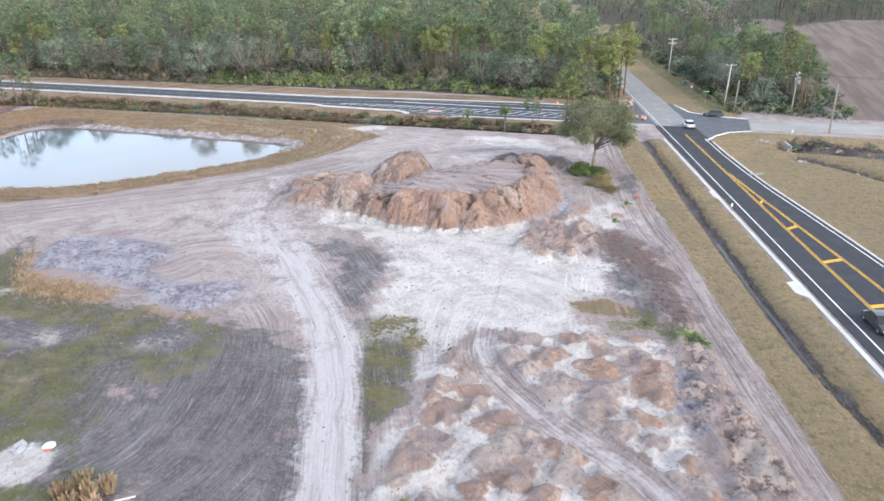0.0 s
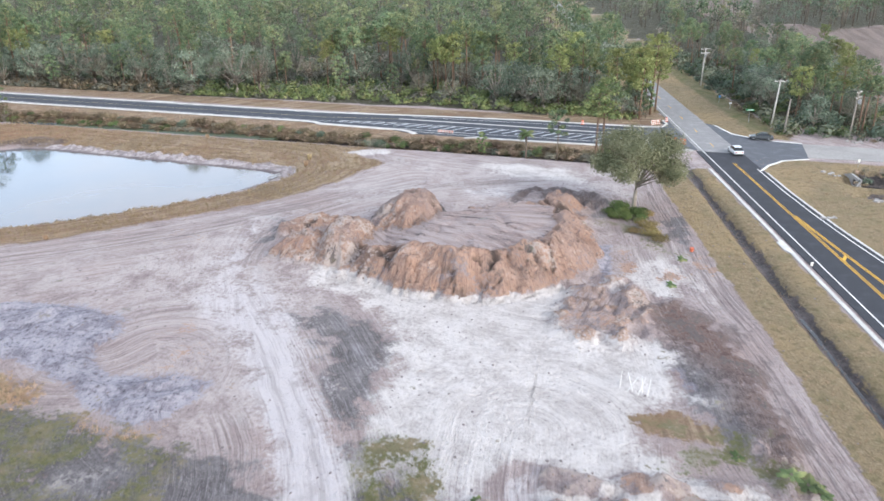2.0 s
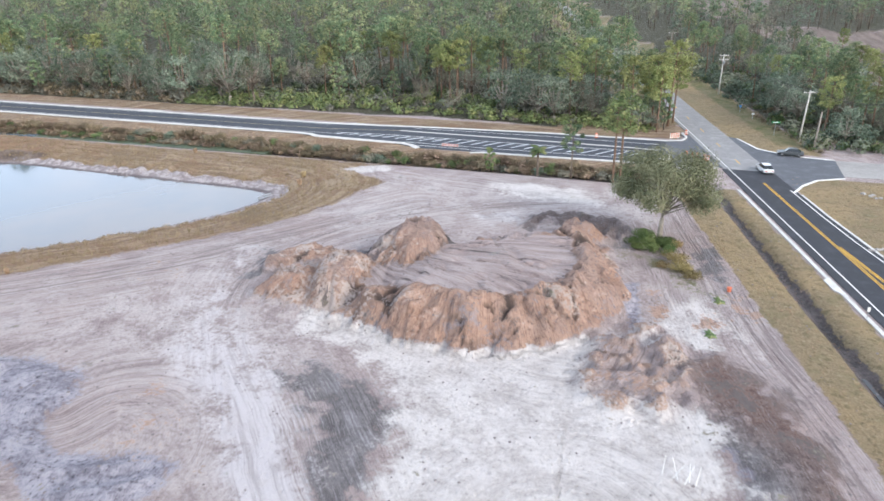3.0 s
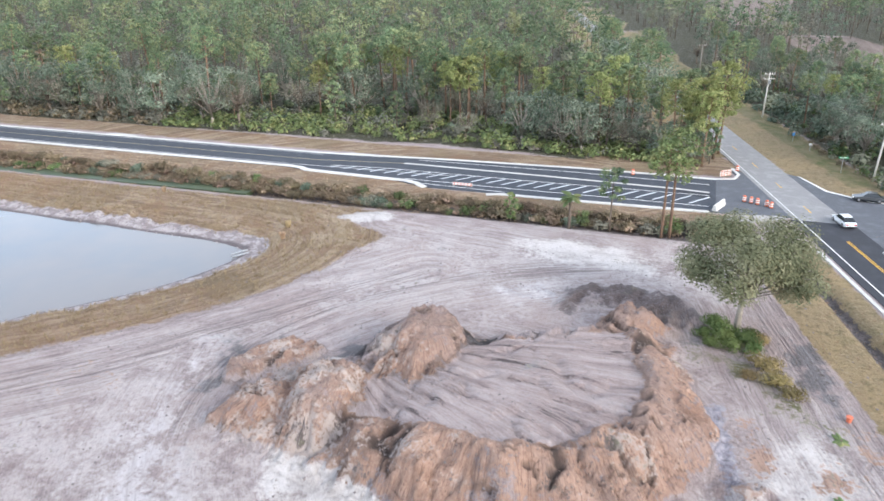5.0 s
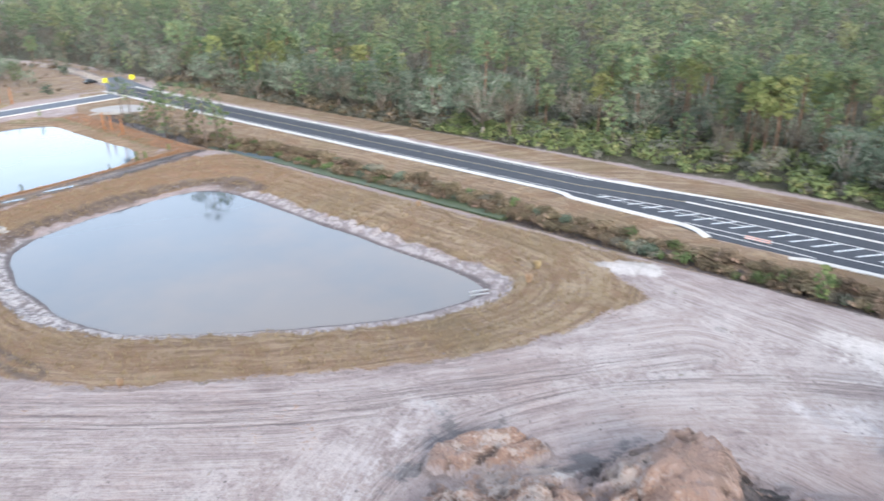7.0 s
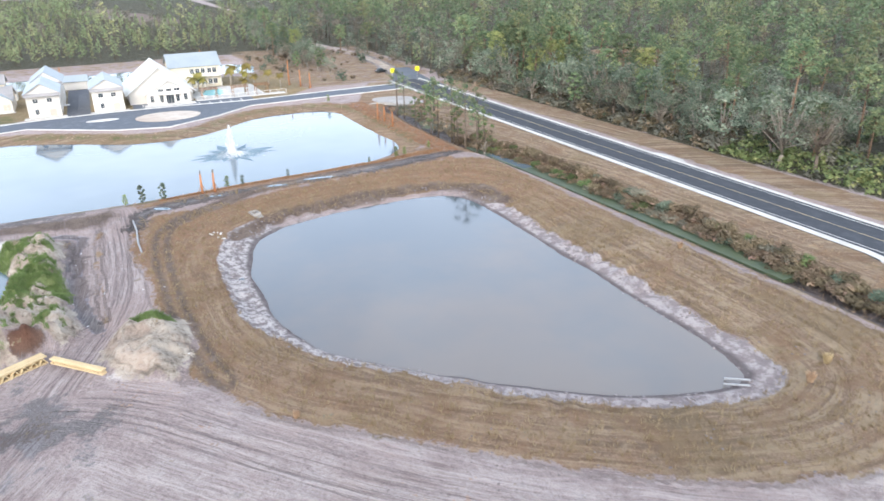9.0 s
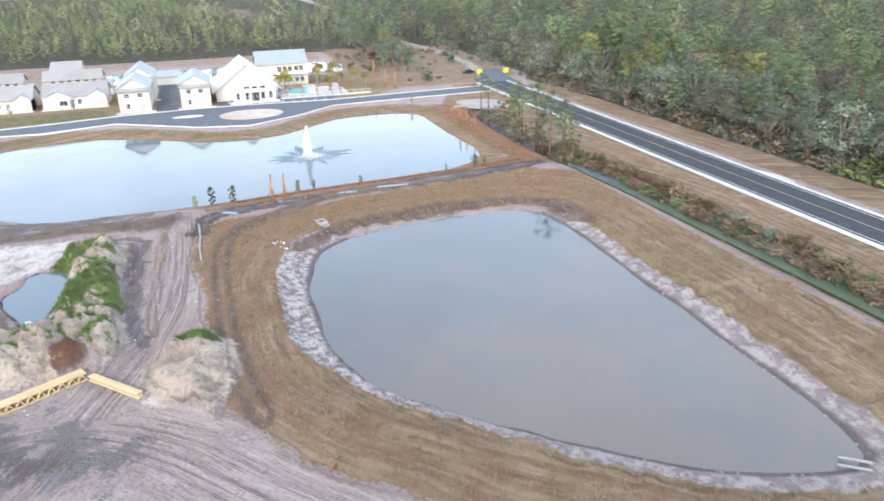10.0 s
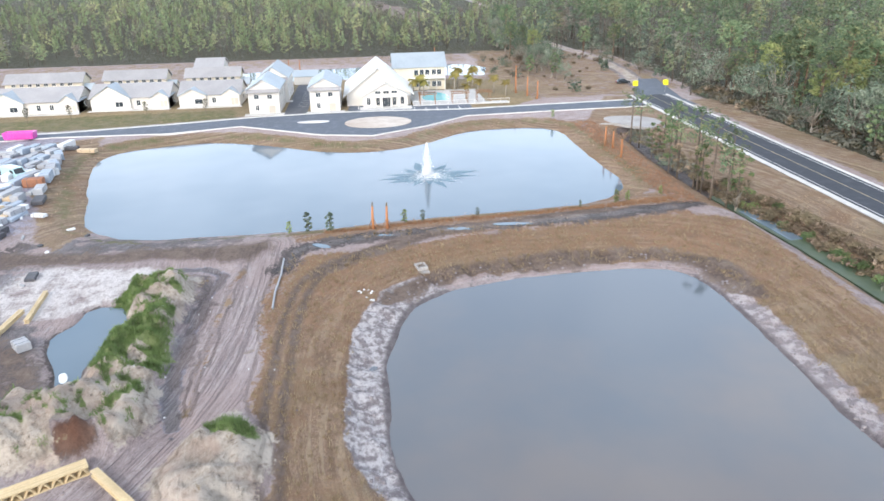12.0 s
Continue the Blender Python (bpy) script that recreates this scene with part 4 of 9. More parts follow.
for c in ([(-68.6, 50.5), (-62.9, 50), (-56.1, 50.8), (-57.3, 47), (-60.7, 45.4), (-64.3, 46.6)], [(-50.9, 50.7), (-48.9, 53.9), (-44.2, 52.8), (-45, 49.3), (-49.5, 49.1)]):
    region("bluegrey", c, 3.0, 0.75)
    region("sand", c, 3.5, 0.40)
region("dark", [(-107, 60), (-107.5, 66.3), (-103.4, 71.4), (-99, 76), (-95, 75), (-93, 68.4), (-92, 60), (-98, 52)], 3.0, 0.62)
region("clay", [(-110, 67), (-105, 78), (-96.6, 84), (-88, 87), (-90, 78), (-98, 74)], 5.0, 0.36)
region("muck_and_shade", [(-104, 60), (-104, 66), (-99, 71), (-94, 66), (-95, 58)], 3.5, 0.42)
region("rust", [(-160, 138), (-235, 138), (-235, 152), (-160, 150)], 3.0, 0.7)
region("straw", [(-165, 138.5), (-234, 140), (-234, 146), (-200, 146), (-176, 144.5), (-165, 145)], 1.6, 0.72)
region("dark", DARK_STREAK, 3.2, 1.0)
region("dark", DARK_EAST, 2.6, 0.92)
region("rust", [(-10.6, 92), (-6, 96), (1, 86), (3.6, 72), (7, 60), (4, 62), (0.5, 72), (-1.8, 80.9), (-8.4, 86.1)], 2.5, 1.0)
region("rust", RUBBLE, 2.0, 0.5)
region("muck_and_shade", [(-10.6, 91.6), (-6.5, 95.5), (0.6, 85), (3.2, 72), (1.4, 70), (-1.8, 80.9), (-8.4, 86.1)], 3.0, 0.44)
# grey topsoil on the mound's west flank, also painting its shaded side
region("dark", [(-52, 104), (-50, 109), (-46, 114), (-44, 112), (-47, 105), (-49, 102)], 1.5, 0.8)
region("dark", RUBBLE, 1.8, 0.78)
region("muck_and_shade", RUBBLE, 1.6, 0.34)
region("dark", [(-9.6, 121.6), (-6.4, 125), (-3.4, 111), (-5.6, 110.6), (-9, 113.6)], 2.0, 0.7)
region("muck_and_shade", [(-9.6, 121.6), (-6.4, 125), (-3.4, 111), (-5.6, 110.6), (-9, 113.6)], 2.0, 0.42)
region("clay", [(-14.6, 107.5), (-11.5, 107.8), (-10.5, 100.3), (-13.4, 98.6)], 1.4, 0.55)
region("dark", [(-60, 94), (-57, 100), (-59, 106), (-64, 104), (-62, 97)], 2.0, 0.6)
region("dark", [(-100, 55), (-112, 60), (-122, 52), (-112, 40), (-90, 45)], 3.0, 0.62)
region("dark", [(-120, 57), (-124, 60), (-138, 54), (-140, 48), (-125, 48)], 2.0, 0.9)
zone("muck_and_shade", np.abs(cut) - 0.8 + 0.10 * wander + 50 * (1 - cut_on), 0.6)
# wet trench and flat: their shade and bluish sheen put into the soil colours
zone("bluegrey", trench - 0.8 + 0.15 * wander, 0.7)
zone("dark", trench - 0.7 + 0.15 * wander, 0.7)
region("bluegrey", WET_FLAT, 1.0, 0.62, 0.6)
region("dark", WET_FLAT, 1.4, 1.0, 0.6)
region("muck_and_shade", WET_FLAT, 1.0, 0.25, 0.6)
region("mud", [(-135.8, 48), (-135.8, 50.8), (-134.0, 55.0), (-131.2, 58.1), (-123.6, 61.0), (-122.6, 59.6), (-122.8, 54), (-128, 48)], 2.5, 0.62)
region("mud", [(-163, 36), (-160.5, 51.2), (-161.3, 59.2), (-161, 70.2), (-162.7, 76.4), (-157.9, 78.5), (-152.5, 73.9), (-154.4, 66.3), (-155, 60.4), (-155, 51.1), (-154, 40)], 2.2, 0.72)
region("straw", [(-118, 73.6), (-134, 73.6), (-150, 73), (-152, 74.2), (-134, 74.6), (-118, 74.4)], 0.7, 0.62)
region("straw", [(-159, 80), (-166, 78), (-172, 90), (-175, 140), (-160, 142), (-158, 110)], 1.6, 0.66)
region("rust", [(-100, 76), (-175, 76), (-175, 84), (-100, 84)], 3.0, 0.8)
region("straw", [(-100, 79.5), (-108, 84), (-140, 83), (-152, 83), (-158, 80), (-140, 78), (-120, 80), (-106, 79)], 1.2, 0.6)
zone("muck_and_shade", np.abs(east_cut) - 3.6 + 60 * (1 - east_on) + 0.3 * wander, 1.4)
zone("muck_and_shade", np.abs(east_cut2) - 1.9 + 60 * (1 - east_on) + 0.3 * wander, 1.2)
zone("muck_and_shade", np.abs(ditch) - 2.2 + 60 * (1 - in_x) + 0.2 * wander, 1.2)
dam_road, _ = outline([(-150, 79), (-157, 81), (-160.5, 90), (-162, 105), (-164, 125), (-167, 142)], X, Y, False)
zone("muck_and_shade", np.abs(dam_road) - 1.9 + 0.3 * wander, 1.8)
pond_track = np.abs(outline(eased_line([(-167, 128), (-163, 108), (-159.5, 98), (-155.6, 92), (-150.8, 85.8), (-145.9, 82.8), (-136.8, 81.6), (-126.9, 81.7), (-119, 81.7), (-112.5, 82.2), (-106.5, 82.7), (-99, 84)]), X, Y, False)[0])
zone("mud", np.abs(pond_track - 0.8) - 0.45 + 0.08 * wander, 1.0)
zone("mud", pond_track - 1.5 + 0.2 * wander + 4 * smooth(X, -150, -140), 1.5)
zone("muck_and_shade", np.hypot((X + 38.0) / 1.6, (Y - 110.2) / 2.4) * 2 - 2.2 + 0.35 * wander, 0.7)
zone("muck_and_shade", sd_pw - 0.6, 0.8)
zone("mud", np.abs(sd_e - 3.0) - 1.6 + 0.5 * wander + 30 * smooth(outline([(-136, 86), (-150, 88), (-160, 110), (-160, 142), (-128, 142), (-140, 128), (-140, 100)], X, Y)[0], -3, 3), 1.8)
# hollows of the heap face darkened with the muck colour, as painted shade
soil["muck_and_shade"] = np.maximum(soil["muck_and_shade"], 0.34 * hollow_shade)
region("muck_and_shade", [(-150, 34), (-157, 41), (-165, 43), (-167, 40), (-155, 28)], 2.0, 0.6)
region("bluegrey", BLUE_GREY, 1.5, 1.0, 0.7)
region("bluegrey", [(-7.1, 86.5), (-5, 87.1), (-1.7, 79.3), (0.9, 76.9), (0.9, 68.5), (-1.8, 70), (-5.4, 75), (-7, 79.4)], 1.6, 0.85)
zone("track", clay_track - 0.5 + 0.1 * wander + 30 * smooth(sd_c, -0.5, 1.5), 1.8)
region("bluegrey", [(1.8, 60.1), (4.1, 60.4), (5.6, 55.6), (5.4, 50.6), (3.3, 50.6), (2, 53.8)], 1.0, 0.9)
region("bluegrey", [(5.2, 48), (7.4, 48.6), (8, 43), (9, 36), (6.6, 36), (5.4, 43.7)], 1.4, 0.60)
region("dark", STAIN, 2.4, 1.0)
region("bluegrey", STAIN, 2.4, 0.62)
region("bluegrey", [(-17, 108.8), (-15.2, 109.6), (-13, 97), (-15.4, 96.2)], 1.0, 0.8)
region("rust", [(-128, 74), (-170, 74), (-176, 150), (-120, 150), (-140, 138), (-150, 116), (-146, 98), (-128, 88)], 8.0, 1.0)
region("rust", [(-100, 78), (-128, 90), (-104, 90), (-84, 108), (-70, 108), (-90, 88)], 5.0, 0.5)
region("bluegrey", [(-158, 38), (-176, 40), (-226, 30), (-242, 22), (-244, -40), (-160, -20)], 6.0, 0.72)
region("straw", DRY_GRASS, 1.3, 1, 0.5)
soil["straw"] *= smooth(sd_e - beach, -0.5, 0.8)
soil["straw"] *= smooth(sd_h, -0.4, 1.4)
zone("straw", sd_w - 5.5 + 30 * smooth(X, -175, -168), 1.0)
region("straw", [(-232, 20), (-236, 30), (-215, 34), (-170, 48), (-160, 46), (-166, 42), (-200, 28), (-228, 18)], 1.2, 0.9)
for c in ([(-76, 57.4), (-80.6, 64.5), (-82, 68.9), (-75.6, 62.6), (-71, 61.4), (-66, 61), (-59.4, 59.6), (-58.6, 56.3), (-64.2, 53.9), (-70, 54)], [(-55.2, 58.2), (-49.5, 56.4), (-45.4, 58.8), (-44.5, 56.4), (-50.5, 53.9), (-55, 55.2)]):
    region("straw", c, 2.4, 0.66)
    region("gold", c, 2.5, 0.55)
region("straw", [(-168, 149), (-168, 158), (-14, 159), (-14, 152), (-60, 149), (-110, 148)], 1.0, 0.8)
region("straw", [(-176, 139), (-230, 143), (-262, 158), (-262, 165.5), (-170, 165.5), (-92, 165.3), (-86, 164.2), (-66, 163), (-61, 160.6), (-14, 161.4), (-14, 156), (-60, 155), (-150, 155)], 0.9, 1, 0.3)
zone("straw", np.abs(Y - 182.5) - 4 + 80 * smooth(X, -30, -24) + 80 * smooth(X, -252, -262), 0.8)
zone("verge", np.maximum(np.abs(main_d + 7.4) - 5.0, Y - 150), 0.8)
zone("verge", np.maximum(10.5 + np.interp(Y, [90, 130], [0.6, -3.2]) - main_d, np.maximum(main_d - 60, Y - 160.5)), 0.8)
zone("verge", np.maximum(np.maximum(7 - main_d, main_d - 20), 176 - Y), 1.5)
zone("green", np.maximum(np.maximum(9 - main_d, main_d - 19), 182 - Y), 1.0)
region("straw", [(-38, 181), (-40, 190), (-16, 198), (-11.6, 188), (-13.5, 182)], 0.8, 0.9)
region("green", WEED_WEST, 3.0, 0.70)
region("dark", WEED_WEST, 2.5, 0.95)
region("straw", WEED_WEST, 8.0, 0.36)
region("green", WEED_STRIP, 1.4, 0.62)
region("straw", WEED_STRIP, 1.6, 0.50)
region("dark", WEED_STRIP, 1.4, 1.0)
region("green", [(-19, 118), (-13, 120), (-9, 114), (-6, 108), (-9, 106), (-13, 113)], 2.0, 0.6)
region("green", [(-0.6, 67.3), (1.2, 68.6), (4.6, 68.7), (4, 65.3), (1.2, 64.5)], 0.9, 0.8)
region("straw", [(-10.6, 72.1), (-7, 73.8), (-3.2, 72.8), (-2.4, 69.3), (-8.6, 69.0)], 1.4, 0.85)
region("green", [(-9.6, 71.6), (-5, 72.6), (-1, 70.6), (-2, 68.6), (-8, 69.6)], 1.6, 0.5)
region("green", [(-6.6, 70.6), (0.5, 71.4), (0.2, 65.9), (-4.6, 64.4), (-6.8, 66.5)], 2.4, 0.55)
region("fresh", [(-141.1, 60.1), (-144.9, 60.2), (-146.6, 62.0), (-147.7, 64.1), (-144.2, 65.0), (-140.5, 64.4), (-140.0, 62.3)], 0.8)
region("fresh", [(-132.4, 64.9), (-135.3, 66.4), (-134.2, 69.9), (-129.2, 70.5), (-124.9, 70.8), (-125.8, 67.9), (-127.8, 65.2), (-128.6, 63.3), (-131.0, 64.5)], 1.6, 0.95)
soil["fresh"] = soil["fresh"] * smooth(fbm(X, Y, 2.4, 3, 131), 0.27, 0.42)
soil["fresh"] = np.maximum(soil["fresh"], 0.66 * smooth(-sd_hw, 0.2, 1.2) * smooth(fbm(X, Y, 0.95, 2, 132), 0.56, 0.68))
region("fresh", [(-114.8, 76.8), (-116.2, 77.6), (-115.4, 80.6), (-113.6, 80.4), (-113.9, 77.9)], 0.7)
region("tan", WEST_HEAP, 1.2, 0.9)
region("tan", SOUTH_HEAP, 1.0, 0.85)
region("clay", WEST_HEAP, 2.0, 0.40)
region("mauve", WEST_HEAP, 2.0, 0.40)
region("straw", WEST_HEAP, 2.4, 0.44)
region("straw", SOUTH_HEAP, 2.0, 0.42)
region("straw", [(-152, 64), (-146, 63), (-139, 65), (-140, 70.5), (-149, 71)], 1.6, 0.5)
for key in ("fresh", "straw", "sand", "tan", "clay", "mauve", "bluegrey"):
    soil[key] = soil[key] * smooth(outline(BROWN_MOUND, X, Y)[0], -0.6, 0.8)
soil["rust"] = soil["rust"] * smooth(sd_h, -0.5, 1.0) * smooth(sd_hw, -0.5, 1.0)
region("dark", [(-154, 46), (-158, 56), (-156, 70), (-166, 73), (-172, 52), (-165, 42)], 3.0, 0.72)
region("muck_and_shade", [(-156, 50), (-158, 60), (-162, 70), (-168, 60), (-164, 46)], 4.0, 0.40)
region("redearth", BROWN_MOUND, 1.0, 1.0)
region("mud", BROWN_MOUND, 0.9, 1.0)
region("dark", BROWN_MOUND, 1.0, 1.0)
region("green", [(-255, -20), (-262, 12), (-264, 55), (-252, 58), (-247, 30), (-243, 10), (-240, -20)], 1.0, 0.85)
zone("green", np.abs(sd_w - 3.2) - 1.2 + 0.5 * wander, 1.3)
soil["green"] *= 1 - 0.35 * smooth(np.abs(sd_w - 3), 4, 2)
region("verge", [(-243, -60), (-246, 30), (-254, 60), (-254, 130), (-262, 138), (-300, 136), (-312, 100), (-308, -60)], 1.5, 0.85)
region("straw", [(-262, 128), (-262, 164), (-272, 188), (-372, 192), (-384, 134), (-352, 136), (-300, 126)], 5.0, 0.66)
region("straw", [(-310, -60), (-372, -60), (-376, 130), (-352, 134), (-350, 40), (-318, 38)], 4.0, 0.5)
region("field", FIELD, 3.0)
region("field", FAR_FIELD, 5.0)
region("field", [(-560, 120), (-560, 150), (-830, 100), (-830, 60)], 6)
region("straw", [(-272, 140), (-262, 146), (-290, 150), (-368, 142), (-374, 134), (-300, 132)], 2.0, 0.8)
region("straw", [(-272, 160), (-268, 178), (-290, 186), (-362, 184), (-380, 174), (-300, 172)], 2.5, 0.8)
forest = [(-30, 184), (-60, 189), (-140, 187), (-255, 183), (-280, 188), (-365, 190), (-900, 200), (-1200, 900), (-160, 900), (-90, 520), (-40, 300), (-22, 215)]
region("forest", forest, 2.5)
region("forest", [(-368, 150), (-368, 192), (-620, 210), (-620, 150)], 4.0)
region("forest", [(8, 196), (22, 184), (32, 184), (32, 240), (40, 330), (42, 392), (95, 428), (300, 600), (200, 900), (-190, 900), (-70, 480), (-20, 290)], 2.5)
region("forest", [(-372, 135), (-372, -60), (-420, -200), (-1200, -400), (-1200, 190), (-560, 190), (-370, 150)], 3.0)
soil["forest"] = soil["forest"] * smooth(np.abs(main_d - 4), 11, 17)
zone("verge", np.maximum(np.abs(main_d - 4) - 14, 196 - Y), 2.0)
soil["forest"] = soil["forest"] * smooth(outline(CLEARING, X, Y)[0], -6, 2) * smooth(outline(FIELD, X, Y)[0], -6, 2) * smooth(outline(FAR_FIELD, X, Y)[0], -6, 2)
region("straw", CLEARING, 6.0, 0.9)
region("rust", CLEARING, 6.0, 0.9)
dirt_way = np.abs(outline([(-258, 174), (-280, 174.5), (-306, 179), (-336, 181), (-360, 180), (-410, 174)], X, Y, False)[0])
for key in ("forest", "straw"):
    soil[key] = soil[key] * smooth(dirt_way, 1.5, 4.5)
zone("tan", dirt_way - 1.6 + 0.3 * wander, 1.5)
paved = np.maximum.reduce([side_bed, main_bed, east_bed])
bare = np.zeros(X.shape)
for c in (WHITE_LUMP, [(-68.6, 50.5), (-62.9, 50), (-56.1, 50.8), (-57.3, 47), (-60.7, 45.4), (-64.3, 46.6)], [(-50.9, 50.7), (-48.9, 53.9), (-44.2, 52.8), (-45, 49.3), (-49.5, 49.1)], STAIN):
    bare = np.maximum(bare, smooth(outline(c, X + 0.3 * wander, Y + 0.3 * wander_y)[0], 1.4, -0.8))
for key in ("green", "straw", "dark"):
    soil[key] = soil[key] * (1 - {"green": 0.7, "straw": 0.9, "dark": 0.0}[key] * bare)
for key in ("sand", "clay", "dark", "bluegrey", "green", "mauve"):
    soil[key] = soil[key] * (1 - paved)

# wheel ways: distance across and along the nearest one
WAYS = [
    (TRACK_LINE, 0),
    ([(-46, 70), (-58, 86), (-63, 100), (-58, 114), (-48, 125), (-35, 134), (-18, 140)], 0),
    ([(-14, 146), (-10.5, 130), (-7, 116), (-3, 98.3), (1.7, 87.3), (5.7, 72.9), (9.2, 61.3), (11.9, 52.8), (14, 46.3), (20, 27)], 0),
    ([(-160, 76), (-140, 76.5), (-122, 75.5), (-110, 71), (-98, 66), (-88, 60)], 0),
    ([(-96, 50), (-104, 62), (-100, 74), (-88, 84), (-74, 96), (-64, 110), (-50, 128)], 0),
    ([(-34, 27), (-30.8, 37), (-33.5, 47), (-38, 57), (-45, 63)], 0),
    ([(-40, 101), (-22, 93)], 0),
    ([(-39, 105), (-23, 99)], 0),
    ([(-39, 109), (-23, 106)], 0),
    ([(-17.4, 67), (-16.6, 60), (-15.1, 55.9), (-12.2, 52.9), (-8.5, 49.6), (-5.4, 47.5), (-2.6, 46.2), (1.7, 42.5), (9, 33)], 0),
    ([(-60, 145), (-40, 142), (-20, 139)], 0),
    ([(-61, 67.5), (-59.5, 72.5), (-54, 74.5), (-48.5, 72), (-45.4, 67), (-45, 61)], 0),
]


WAYS = [(eased_line(line), i) for i, (line, _) in enumerate(WAYS)]
best, second = np.full(X.shape, 1e9), np.full(X.shape, 1e9)
across, along = np.zeros(X.shape), np.zeros(X.shape)
for i, (line, _) in enumerate(WAYS):
    d, a = outline(line, X, Y, False)
    near = np.abs(d) < best
    second = np.where(near, best, np.minimum(second, np.abs(d)))
    best = np.where(near, np.abs(d), best)
    across, along = np.where(near, d + 40 * i, across), np.where(near, a + 300 * i, along)
ways = smooth(second - best, 0.3, 3.0) * (0.5 + 0.5 * smooth(best, 16, 5))
# mown grass runs round the pond; rills run down the heaps
grassy = ((soil["straw"] > 0.3) | (soil["bank"] > 0.2)) & (sd_e < 30)
across, along = np.where(grassy, sd_e + 900, across), np.where(grassy, arc_e, along)
ways = np.where(grassy, 0.6, ways)
faces = (on_pile > 0.3) & (flat_top < 0.4)
across, along = np.where(faces, arc_p * 1.5 + 2000, across), np.where(faces, sd_p * 4, along)
mid_face = mound_mid > np.maximum(pile, rim) + 0.2
turn_mid = np.arctan2(Y - 106.3, X + 42.3)
across, along = np.where(mid_face, turn_mid * 7 + 3000, across), np.where(mid_face, np.hypot(X + 42.3, Y - 106.3) * 3, along)
ways = np.where(faces | mid_face, 0.75, ways)
on_pad = flat_top > 0.4
across, along = np.where(on_pad, fan_a * 17 + 4000, across), np.where(on_pad, fan_r, along)
ways = np.where(on_pad, 0.9, ways)
ways = ways * (1 - 0.9 * np.maximum(smooth(-sd_c, -1, 1) * smooth(clay_track, 1.6, 3.0), smooth(-sd_de, -0.5, 1.0)))
violet = smooth(-sd_bg, -2, 1)
ways = ways * (1 - 0.8 * violet)
soil["ways"] = ways
rut_way = np.minimum.reduce([np.abs(outline(WAYS[i][0], X, Y, False)[0]) for i in (2, 3, 4)] + [np.abs(outline(WAYS[1][0], X, Y, False)[0]) + 0.6])
soil["ruts"] = smooth(rut_way, 3.0, 1.9) * smooth(second - best, 0.3, 1.5) * (1 - paved)
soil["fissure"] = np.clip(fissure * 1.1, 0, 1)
soil["pad"] = flat_top * smooth(heap, 1.0, 2.0)
FLOW = np.stack([across, along, X * 0], -1)


def sheet(name, gx, gy, height, attrs, vectors, material):
    ny, nx = len(gy), len(gx)
    xs, ys = np.meshgrid(gx, gy)
    me = bpy.data.meshes.new(name)
    me.vertices.add(nx * ny)
    me.vertices.foreach_set("co", np.stack([xs, ys, height], -1).astype(np.float32).ravel())
    i = (np.arange(ny - 1)[:, None] * nx + np.arange(nx - 1)[None, :]).ravel()
    quads = np.stack([i, i + 1, i + nx + 1, i + nx], -1).astype(np.int32)
    me.loops.add(quads.size)
    me.loops.foreach_set("vertex_index", quads.ravel())
    me.polygons.add(len(quads))
    me.polygons.foreach_set("loop_start", np.arange(0, quads.size, 4, dtype=np.int32))
    me.polygons.foreach_set("use_smooth", np.ones(len(quads), bool))
    me.update(calc_edges=True)
    for key, v in attrs.items():
        me.attributes.new(key, "FLOAT", "POINT").data.foreach_set("value", np.broadcast_to(v, height.shape).astype(np.float32).ravel())
    for key, v in vectors.items():
        me.attributes.new(key, "FLOAT_VECTOR", "POINT").data.foreach_set("vector", v.astype(np.float32).ravel())
    me.materials.append(material)
    return new(name, me)


def land(x, y):
    """Height of the ground at a place."""
    i, j = np.clip(np.searchsorted(GX, x) - 1, 0, len(GX) - 2), np.clip(np.searchsorted(GY, y) - 1, 0, len(GY) - 2)
    u, v = (x - GX[i]) / (GX[i + 1] - GX[i]), (y - GY[j]) / (GY[j + 1] - GY[j])
    return float((Z[j, i] * (1 - u) + Z[j, i + 1] * u) * (1 - v) + (Z[j + 1, i] * (1 - u) + Z[j + 1, i + 1] * u) * v)


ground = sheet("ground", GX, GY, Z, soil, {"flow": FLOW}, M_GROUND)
tagged(ground, "bare pinkish sandy building land with clay and dry grass", "ground", kind="structure")


